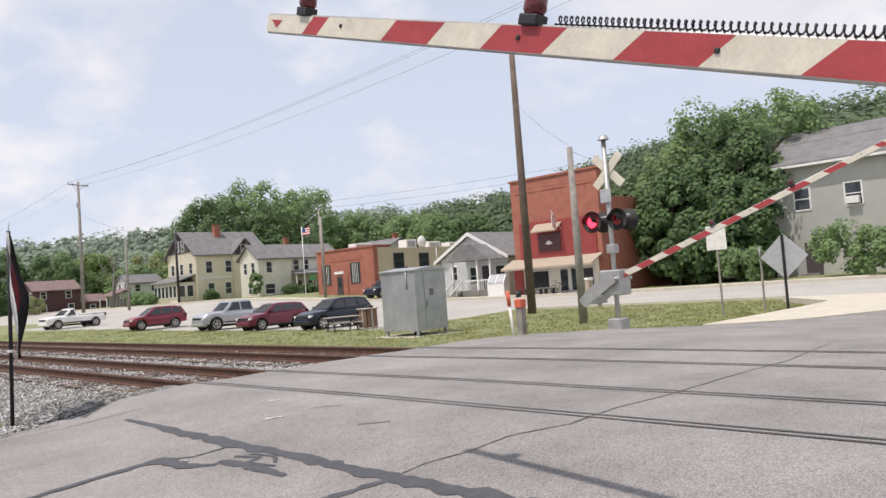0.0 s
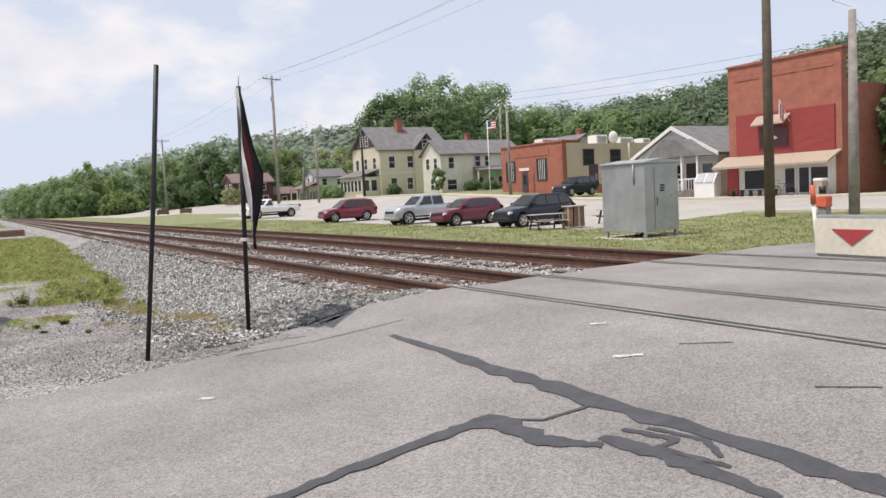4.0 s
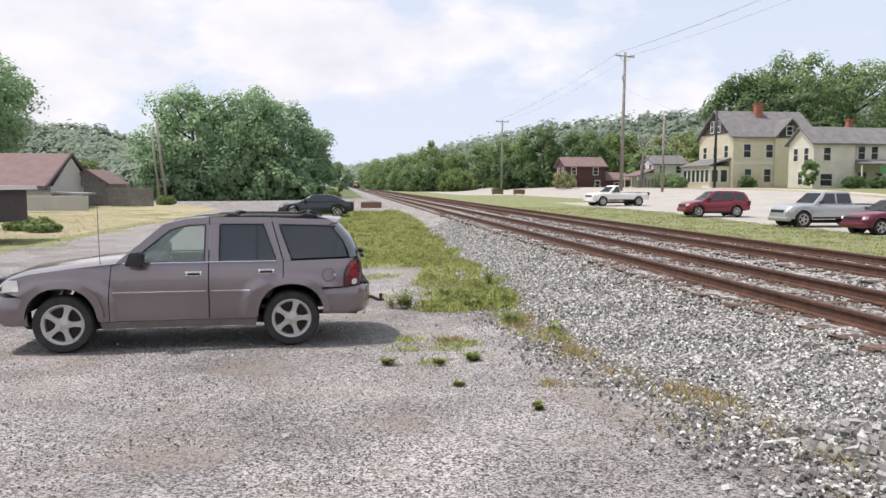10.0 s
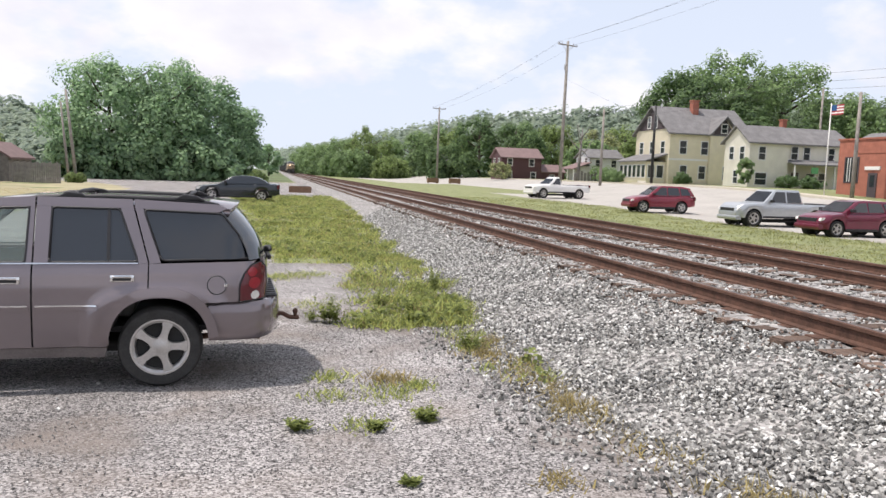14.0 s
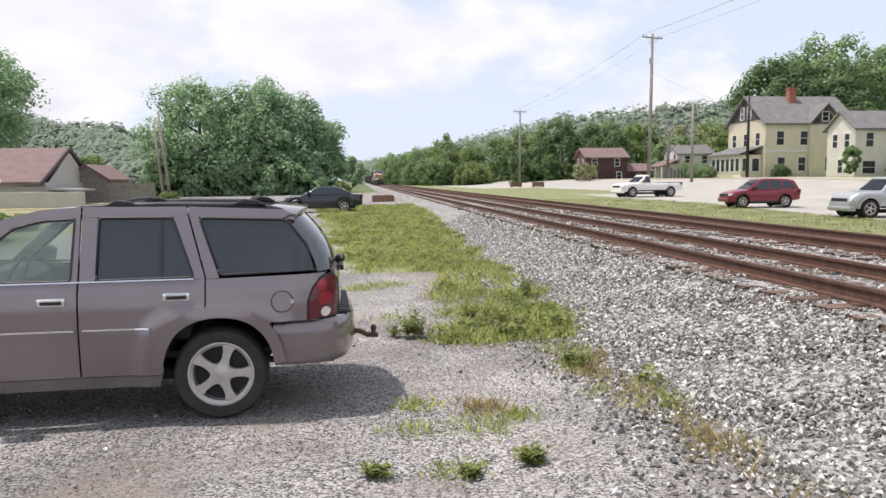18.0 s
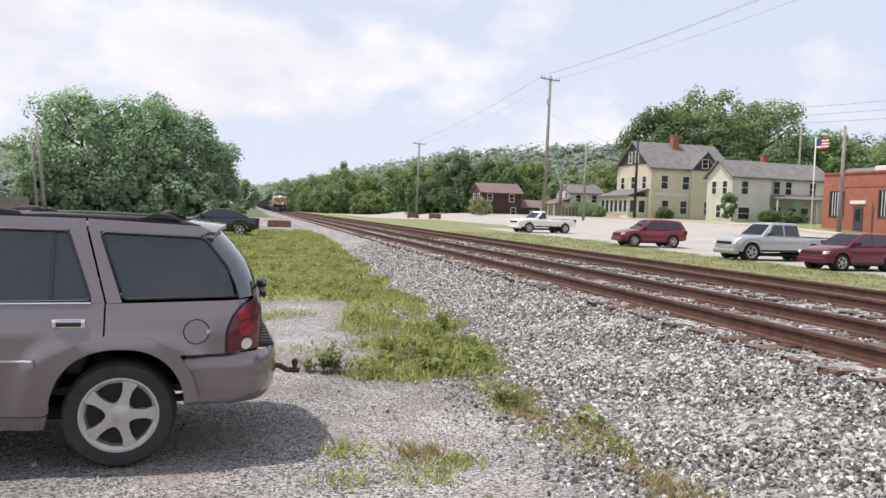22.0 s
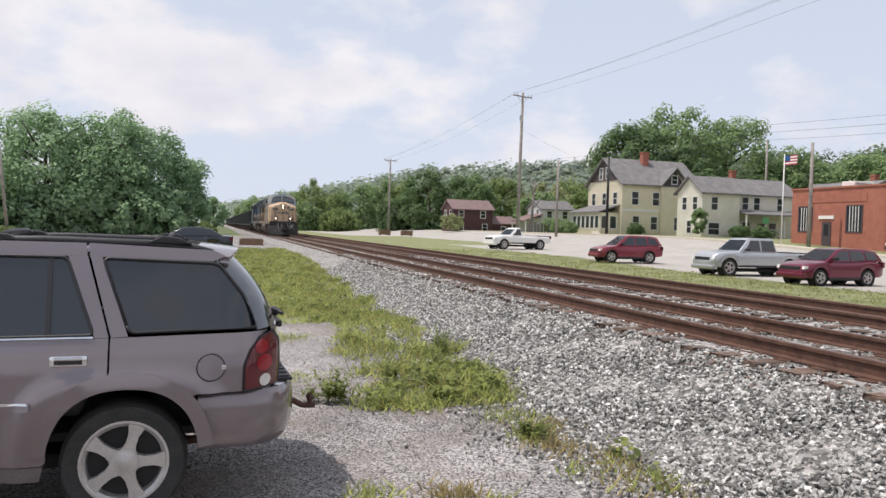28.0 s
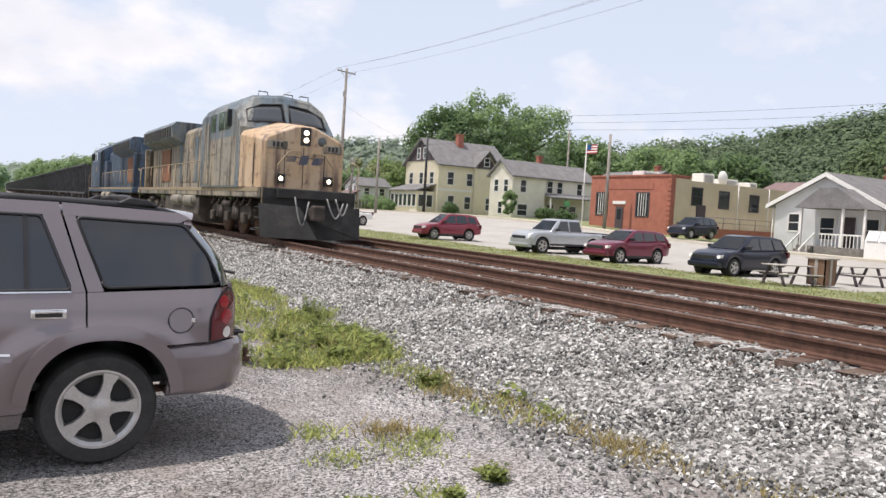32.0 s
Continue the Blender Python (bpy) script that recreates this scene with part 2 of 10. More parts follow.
def pebbly(name, base, cell=38.0, vary=0.45, patch=(0.6, 1.25), patch_scale=0.6, tint=(1.0, 0.96, 0.92), second=None, second_scale=0.5, second_at=0.55):
    """Packed gravel: small cells of different greys, broad worn patches, relief."""
    m = bpy.data.materials.new(name)
    m.use_nodes = True
    nt = m.node_tree
    b = nt.nodes["Principled BSDF"]
    b.inputs["Roughness"].default_value = 0.95
    tc = nt.nodes.new("ShaderNodeTexCoord")
    vo = nt.nodes.new("ShaderNodeTexVoronoi")
    vo.inputs["Scale"].default_value = cell
    nt.links.new(tc.outputs["Object"], vo.inputs["Vector"])
    sep = nt.nodes.new("ShaderNodeSeparateColor")
    nt.links.new(vo.outputs["Color"], sep.inputs[0])
    mr = nt.nodes.new("ShaderNodeMapRange")
    mr.inputs["To Min"].default_value, mr.inputs["To Max"].default_value = 1 - vary, 1 + vary
    nt.links.new(sep.outputs[0], mr.inputs["Value"])
    n = nt.nodes.new("ShaderNodeTexNoise")
    n.inputs["Scale"].default_value, n.inputs["Detail"].default_value = patch_scale, 7
    n.inputs["Roughness"].default_value = 0.65
    nt.links.new(tc.outputs["Object"], n.inputs["Vector"])
    mp = nt.nodes.new("ShaderNodeMapRange")
    mp.inputs["From Min"].default_value, mp.inputs["From Max"].default_value = 0.32, 0.68
    mp.inputs["To Min"].default_value, mp.inputs["To Max"].default_value = patch
    nt.links.new(n.outputs["Fac"], mp.inputs["Value"])
    mul = nt.nodes.new("ShaderNodeMath"); mul.operation = "MULTIPLY"
    nt.links.new(mr.outputs[0], mul.inputs[0]); nt.links.new(mp.outputs[0], mul.inputs[1])
    c = nt.nodes.new("ShaderNodeVectorMath"); c.operation = "SCALE"
    c.inputs[0].default_value = [base * t for t in tint]
    nt.links.new(mul.outputs[0], c.inputs["Scale"])
    out = c.outputs[0]
    if second:
        n2 = nt.nodes.new("ShaderNodeTexNoise")
        n2.inputs["Scale"].default_value, n2.inputs["Detail"].default_value = second_scale, 8
        nt.links.new(tc.outputs["Object"], n2.inputs["Vector"])
        r2 = nt.nodes.new("ShaderNodeMapRange")
        r2.inputs["From Min"].default_value, r2.inputs["From Max"].default_value = second_at, second_at + 0.3
        nt.links.new(n2.outputs["Fac"], r2.inputs["Value"])
        mix = nt.nodes.new("ShaderNodeMixRGB")
        mix.inputs["Color2"].default_value = (*second, 1)
        nt.links.new(r2.outputs[0], mix.inputs["Fac"])
        nt.links.new(out, mix.inputs["Color1"])
        out = mix.outputs[0]
    nt.links.new(out, b.inputs["Base Color"])
    bn = nt.nodes.new("ShaderNodeBump")
    bn.inputs["Strength"].default_value, bn.inputs["Distance"].default_value = 0.7, 0.014
    nt.links.new(vo.outputs["Distance"], bn.inputs["Height"])
    nt.links.new(bn.outputs[0], b.inputs["Normal"])
    return m


M_GRAVEL = pebbly("packed_gravel", 0.255, 62, 0.95, (0.62, 1.3), 0.55, (1.0, 0.95, 0.925), (0.21, 0.175, 0.15), 0.9, 0.5)
M_BALLAST = pebbly("ballast_bed_stone", 0.25, 16, 0.75, (0.8, 1.15), 1.5)
M_STONE = stones("ballast_stone", 0.06, 0.47, tint=(1.0, 0.985, 0.93), bright=0.17)
M_STONE_ROAD = stones("road_edge_stone", 0.08, 0.33, tint=(1.0, 0.98, 0.93), bright=0.05)
M_RUSTSTONE = stones("rust_stained_stone", 0.07, 0.26, tint=(1.0, 0.74, 0.6), bright=0.03)
M_PEBBLE = stones("gravel_chip", 0.09, 0.38, tint=(1.0, 0.95, 0.91), bright=0.06)
M_ASPHALT = pebbly("worn_asphalt", 0.28, 95, 0.34, (0.74, 1.16), 0.6, (1.0, 0.945, 0.9))
M_STREET = pebbly("street_surface", 0.39, 30, 0.12, (0.88, 1.08), 0.3, (1.0, 0.95, 0.87))

# ---- mesh helpers ----
def mesh_of(bm, name, mats, smooth=False):
    me = bpy.data.meshes.new(name)
    bm.normal_update()
    bm.to_mesh(me)
    bm.free()
    for m in (mats if isinstance(mats, (list, tuple)) else [mats]):
        me.materials.append(m)
    if smooth:
        me.polygons.foreach_set("use_smooth", [True] * len(me.polygons))
        me.set_sharp_from_angle(angle=radians(38))
    return me


def part(name, bm, mats, parent=None, label="", smooth=False):
    ob = new(name, mesh_of(bm, name, mats, smooth))
    if parent is not None:
        ob.parent = parent
    return tagged(ob, label)


def thing(name, m, label, category, group="", kind=""):
    ob = new(name)
    ob.empty_display_size = 0.2
    ob.matrix_world = m
    return tagged(ob, label, category, group, kind)


def add_box(bm, x0, y0, z0, x1, y1, z1, bevel=0.0, mat=0, m=None):
    vs = [bm.verts.new((x, y, z)) for x in (x0, x1) for y in (y0, y1) for z in (z0, z1)]
    fs = [bm.faces.new([vs[i] for i in q]) for q in ((0, 1, 3, 2), (4, 6, 7, 5), (0, 4, 5, 1), (2, 3, 7, 6), (0, 2, 6, 4), (1, 5, 7, 3))]
    if bevel:
        edges = list({e for f in fs for e in f.edges})
        got = bmesh.ops.bevel(bm, geom=edges, offset=bevel, segments=2, affect="EDGES", profile=0.5)
        fs = list({f for f in got["faces"]} | {f for f in fs if f.is_valid})
        vs = list({v for f in fs for v in f.verts})
    for f in fs:
        f.material_index = mat
    if m is not None:
        bmesh.ops.transform(bm, matrix=m, verts=list({v for f in fs for v in f.verts}))
    return fs


def box(x0, y0, z0, x1, y1, z1, bevel=0.0, m=None):
    bm = bmesh.new()
    add_box(bm, x0, y0, z0, x1, y1, z1, bevel, 0, m)
    return bm


def add_tube(bm, points, radius, sides=8, cap=True, mat=0, taper=None):
    """A round bar through points; taper: a radius for each point."""
    rings = []
    pts = [Vector(p) for p in points]
    for i, p in enumerate(pts):
        d = (pts[min(i + 1, len(pts) - 1)] - pts[max(i - 1, 0)]).normalized()
        u = d.cross(Vector((0, 0, 1)) if abs(d.z) < 0.95 else Vector((1, 0, 0))).normalized()
        w = d.cross(u)
        r = taper[i] if taper else radius
        rings.append([bm.verts.new(p + (u * math.cos(2 * math.pi * k / sides) + w * math.sin(2 * math.pi * k / sides)) * r) for k in range(sides)])
    fs = []
    for a, b in zip(rings, rings[1:]):
        for k in range(sides):
            fs.append(bm.faces.new((a[k], a[(k + 1) % sides], b[(k + 1) % sides], b[k])))
    if cap:
        fs.append(bm.faces.new(list(reversed(rings[0]))))
        fs.append(bm.faces.new(rings[-1]))
    for f in fs:
        f.material_index = mat
        f.smooth = True
    return fs


def tube(points, radius, sides=8, cap=True, taper=None):
    bm = bmesh.new()
    add_tube(bm, points, radius, sides, cap, 0, taper)
    return bm


def add_prism(bm, outline, axis, lo, hi, mat=0):
    """An outline of 2D points drawn out along an axis: 'x' (points y, z), 'y' (points x, z) or 'z' (points x, y)."""
    def at(p, v):
        return {"x": (v, p[0], p[1]), "y": (p[0], v, p[1]), "z": (p[0], p[1], v)}[axis]
    a = [bm.verts.new(at(p, lo)) for p in outline]
    b = [bm.verts.new(at(p, hi)) for p in outline]
    fs = [bm.faces.new(a), bm.faces.new(list(reversed(b)))]
    n = len(outline)
    fs += [bm.faces.new((a[i], b[i], b[(i + 1) % n], a[(i + 1) % n])) for i in range(n)]
    for f in fs:
        f.material_index = mat
    bmesh.ops.recalc_face_normals(bm, faces=fs)
    return fs


def prism(outline, axis, lo, hi, bevel=0.0):
    bm = bmesh.new()
    add_prism(bm, outline, axis, lo, hi)
    if bevel:
        bmesh.ops.bevel(bm, geom=bm.edges[:], offset=bevel, segments=2, affect="EDGES", profile=0.5)
    return bm


def lathe(profile, sides=24, axis="y", caps=False):
    """A turned shape: profile of (radius, along)."""
    bm = bmesh.new()
    rings = []
    for r, v in profile:
        ring = []
        for k in range(sides):
            a = 2 * math.pi * k / sides
            c, s = r * math.cos(a), r * math.sin(a)
            ring.append(bm.verts.new({"y": (c, v, s), "z": (c, s, v), "x": (v, c, s)}[axis]))
        rings.append(ring)
    for a, b in zip(rings, rings[1:]):
        for k in range(sides):
            bm.faces.new((a[k], a[(k + 1) % sides], b[(k + 1) % sides], b[k]))
    if caps and profile[0][0] > 1e-4:
        bm.faces.new(rings[0])
    if caps and profile[-1][0] > 1e-4:
        bm.faces.new(list(reversed(rings[-1])))
    bmesh.ops.recalc_face_normals(bm, faces=bm.faces[:])
    for f in bm.faces:
        f.smooth = True
    return bm


def clamp(v, lo=0.0, hi=1.0):
    return max(lo, min(hi, v))


def smooth(a, b, v):
    t = clamp((v - a) / (b - a))
    return t * t * (3 - 2 * t)


def scatter(name, places, sizes, mat, label, category, seed=1, squash=(0.75, 0.6), corners=8):
    """Many small angular stones in one mesh. places: n x 3 array; sizes: n array."""
    rng = np.random.default_rng(seed)
    n = len(places)
    if corners == 8:
        base = np.array([(x, y, z) for x in (-1, 1) for y in (-1, 1) for z in (-1, 1)], float)
        quads = np.array([(0, 1, 3, 2), (4, 6, 7, 5), (0, 4, 5, 1), (2, 3, 7, 6), (0, 2, 6, 4), (1, 5, 7, 3)])
    else:
        base = np.array([(1, 0, 0), (0, 1, 0), (-1, 0, 0), (0, -1, 0), (0, 0, 1), (0, 0, -1)], float)
        quads = np.array([(0, 1, 4), (1, 2, 4), (2, 3, 4), (3, 0, 4), (1, 0, 5), (2, 1, 5), (3, 2, 5), (0, 3, 5)])
    k = len(base)
    v = base[None] * (0.62 + 0.5 * rng.random((n, k, 1))) + rng.normal(0, 0.12, (n, k, 3))
    v *= np.stack([np.ones(n), squash[0] + 0.25 * rng.random(n), squash[1] * (0.7 + 0.6 * rng.random(n))], -1)[:, None, :]
    q = rng.normal(size=(n, 4)); q[:, 1:3] *= 0.45
    q /= np.linalg.norm(q, axis=1, keepdims=True)
    w, x, y, z = q.T
    R = np.stack([1 - 2 * (y * y + z * z), 2 * (x * y - z * w), 2 * (x * z + y * w), 2 * (x * y + z * w), 1 - 2 * (x * x + z * z), 2 * (y * z - x * w), 2 * (x * z - y * w), 2 * (y * z + x * w), 1 - 2 * (x * x + y * y)], -1).reshape(n, 3, 3)
    v = np.einsum("nij,nkj->nki", R, v) * sizes[:, None, None] * 0.5 + places[:, None, :]
    faces = (quads[None] + (np.arange(n) * k)[:, None, None]).reshape(-1, quads.shape[1])
    me = bpy.data.meshes.new(name)
    me.vertices.add(n * k)
    me.vertices.foreach_set("co", v.reshape(-1))
    fl = faces.reshape(-1)
    me.loops.add(len(fl))
    me.loops.foreach_set("vertex_index", fl.astype(np.int32))
    me.polygons.add(len(faces))
    me.polygons.foreach_set("loop_start", np.arange(0, len(fl), quads.shape[1], dtype=np.int32))
    me.update(calc_edges=True)
    me.materials.append(mat)
    me.shade_flat()
    return tagged(new(name, me), label, category, kind="stuff")


# ---- the lie of the land ----
RAIL_Z = 0.32
TRACKS = (6.70, 10.28)


def road_edge(x):
    """The road's far edge (y) at x."""
    if x < 4.6:
        return 10.15 + 0.18 * clamp(x, -3, 4.6) + 0.35 * smooth(3.4, 4.6, x)
    return 11.4 - 0.35 * smooth(12.5, 17, x) - 2.4 * smooth(17.0, 20.5, x) - 2.2 * smooth(20.5, 26, x)


def road_z(x):
    up = 0.10 * smooth(-0.5, 3.5, x) + 0.22 * smooth(3.0, 5.9, x)
    return up - 0.42 * smooth(11.6, 22.0, x) - 0.08 * smooth(0, -6, x)


def west_z(x, y):
    return -0.57 * smooth(9.6, 21.5, y) - 0.12 * smooth(22, 45, y) + max(0.3 * smooth(66, 100, y), 0.46 * smooth(36, 55, y) * smooth(-9, -4, x))


def east_z(x, y):
    z = -0.47 + 0.5 * smooth(45, 80, y) + 0.12 * (1 - smooth(12, 30, y))
    up = smooth(27, 50, x)
    return z + up * (0.55 + 0.95 * smooth(35, 90, y)) + 0.5 * smooth(54, 100, x)


def land_z(x, y):
    """The height of the ground beside the track bed and the road."""
    if x <= 4.6:
        z = west_z(x, y)
    elif x < 12.9:
        z = -0.72 if y > road_edge(x) + 0.15 else road_z(x) - 0.05
    else:
        z = east_z(x, y)
    edge = road_edge(x)
    if y < edge + 3.0 and not (4.6 < x < 12.9):
        k = smooth(edge + 3.0, edge - 0.2, y)
        z = z * (1 - k) + (road_z(x) - 0.04) * k
    return z

# ---- ground, road, track ----
def grid_sheet(name, xs, ys, zfun, mats, pick=None):
    bm = bmesh.new()
    rows = [[bm.verts.new((x, y, zfun(x, y))) for x in xs] for y in ys]
    for j in range(len(ys) - 1):
        for i in range(len(xs) - 1):
            f = bm.faces.new((rows[j][i], rows[j][i + 1], rows[j + 1][i + 1], rows[j + 1][i]))
            f.smooth = True
            if pick:
                f.material_index = pick((xs[i] + xs[i + 1]) / 2, (ys[j] + ys[j + 1]) / 2)
    return new(name, mesh_of(bm, name, mats))


def steps(*spans):
    """Rising values: (start, stop, step) spans in turn."""
    out = []
    for a, b, s in spans:
        n = max(1, round((b - a) / s))
        out += [a + (b - a) * i / n for i in range(n)]
    return out + [spans[-1][1]]


def wob(x, y, s=1.0):
    return 0.6 * math.sin(x * 1.3 / s + y * 0.7 / s) + 0.4 * math.sin(y * 1.9 / s - x * 0.5 / s)


TOE = ((10, 3.2), (13, 3.5), (15.4, 3.66), (18.4, 3.42), (22, 3.32), (25.6, 3.5), (32, 3.83), (42, 4.15), (72, 4.45))


def toe_x(y):
    """Where the stone bed's foot meets the lot."""
    for (y0, x0), (y1, x1) in zip(TOE, TOE[1:]):
        if y <= y1:
            break
    x = x0 + (x1 - x0) * clamp((y - y0) / (y1 - y0))
    return x + 0.07 * math.sin(y * 1.3) + 0.05 * math.sin(y * 2.9)


def in_verge(x, y):
    """The weedy strip between the lot and the stone bed."""
    w = 0.22 * wob(x, y, 0.5)
    if y < 22.7 + 0.5 * w:
        return y > 19.5 and toe_x(y) - 0.35 + w < x < toe_x(y) + 0.1
    if y < 30.3 + w:
        return 1.75 + 0.09 * (y - 23.5) + 0.5 * w < x < toe_x(y) + 0.25
    return 0.45 - 0.085 * (y - 30.8) + w < x < toe_x(y) + 0.15 and y < 66


def zone(x, y):
    """0 gravel, 1 grass, 2 street, 3 far land, 4 dry grass."""
    if x > 12.9:
        if y < 28.3 and x < 34.6:
            return 1
        if x < 24.5 - 3.0 * smooth(60, 73, y) + 0.2 * wob(x, y):
            return 1
        if y > 84 and x < 30 and y < 140:
            return 1
        if x < 44.5:
            return 2
        return 1 if x < 90 else 3
    if x < 3.4:
        if y > 128 or x < -70:
            return 3
        if in_verge(x, y) and y > 29.5:
            return 1
        edge = -11.6 + 0.25 * wob(x, y) - 0.02 * max(0.0, y - 78) ** 2
        if x < edge and 38 < y < 45 + 0.6 * wob(x, y):
            return 1
        if 44 < y < 100 and x < edge:
            return 1 if x > edge - 1.2 and y < 60 or wob(x * 0.5, y * 0.35) > 0.75 else 4
        if x < -14 and 25 < y < 38 and x > -40:
            return 1
        if y > 122 - 0.2 * (x + 20):
            return 1
    return 0


M_DRYGRASS = material("dry_yellow_grass", (0.32, 0.285, 0.175), 0.95, vary=0.16, scale=0.35, fine=18, bump=0.25, bump_scale=30, dark=(0.2, 0.21, 0.1), dark_amount=-0.1, dark_scale=0.16)
ground = grid_sheet("ground",
                    steps((-1500, -100, 200), (-100, -20, 4), (-20, -4, 1), (-4, 4.7, 0.3), (4.7, 12.9, 1.64), (12.9, 22, 0.6), (22, 60, 1.2), (60, 120, 6), (120, 1500, 150)),
                    steps((-300, -20, 40), (-20, 8, 2), (8, 26, 0.4), (26, 100, 0.9), (100, 220, 10), (220, 3000, 200)),
                    lambda x, y: land_z(x, y) - 0.02 + 0.012 * wob(x, y, 0.6) - (1.0 if abs(x) > 95 else 0.0),
                    [M_GRAVEL, M_GRASS, M_STREET, M_LAND, M_DRYGRASS], zone)
tagged(ground, "grey gravel lot, mown grass verges and pale street", "ground", kind="structure")


def road_top(x, y):
    """Height of the asphalt at a place on the road."""
    d = clamp(road_edge(x) - y, 0, 24)
    return road_z(x) + 0.03 * smooth(0, 5, d) - 0.10 * smooth(10, 24, d)


def road_sheet():
    xs = steps((-70, -6, 4), (-6, 5.3, 0.3), (5.3, 12, 0.3), (12, 28, 0.5), (28, 60, 4))
    bm = bmesh.new()
    prev = None
    offs = (0, 0.0, 0.12, 0.5, 1.5, 3, 5, 8, 12, 18, 24)
    for x in xs:
        y1 = road_edge(x) + 0.10 * math.sin(x * 3.1) * math.sin(x * 1.7)
        ring = [bm.verts.new((x, y1 - d, road_top(x, y1 - d) - (0.4 if i == 0 else 0.03 if i == 1 else 0))) for i, d in enumerate(offs)]
        if prev:
            for a, b, c, d in zip(prev, prev[1:], ring[1:], ring):
                bm.faces.new((a, b, c, d)).smooth = True
        prev = ring
    bmesh.ops.recalc_face_normals(bm, faces=bm.faces[:])
    return tagged(new("road", mesh_of(bm, "road", M_ASPHALT)), "worn grey asphalt road over the level crossing", "road", kind="structure")


road_sheet()


def ribbon(points, widths, lift=0.006):
    """A flat irregular band on the road through (x, y) points."""
    rng = random.Random(len(points) * 7 + int(points[0][0] * 100))
    bm = bmesh.new()
    fine = []
    for (a, wa), (b, wb_) in zip(zip(points, widths), zip(points[1:], widths[1:])):
        for k in range(8):
            t = k / 8
            fine.append((a[0] + (b[0] - a[0]) * t, a[1] + (b[1] - a[1]) * t, wa + (wb_ - wa) * t))
    fine.append((*points[-1], widths[-1]))
    prev = None
    for i, (x, y, w) in enumerate(fine):
        x2, y2, _ = fine[min(i + 1, len(fine) - 1)]
        x0, y0, _ = fine[max(i - 1, 0)]
        d = Vector((x2 - x0, y2 - y0)).normalized()
        n = Vector((-d.y, d.x))
        l, r = w * (0.42 + rng.uniform(-0.2, 0.16)), w * (0.42 + rng.uniform(-0.2, 0.16))
        ring = [bm.verts.new((x + n.x * q, y + n.y * q, road_top(x + n.x * q, y + n.y * q) + lift)) for q in (l, 0, -r)]
        if prev:
            bm.faces.new((prev[0], ring[0], ring[1], prev[1])); bm.faces.new((prev[1], ring[1], ring[2], prev[2]))
        prev = ring
    bmesh.ops.recalc_face_normals(bm, faces=bm.faces[:])
    for f in bm.faces:
        if f.normal.z < 0:
            f.normal_flip()
    return bm


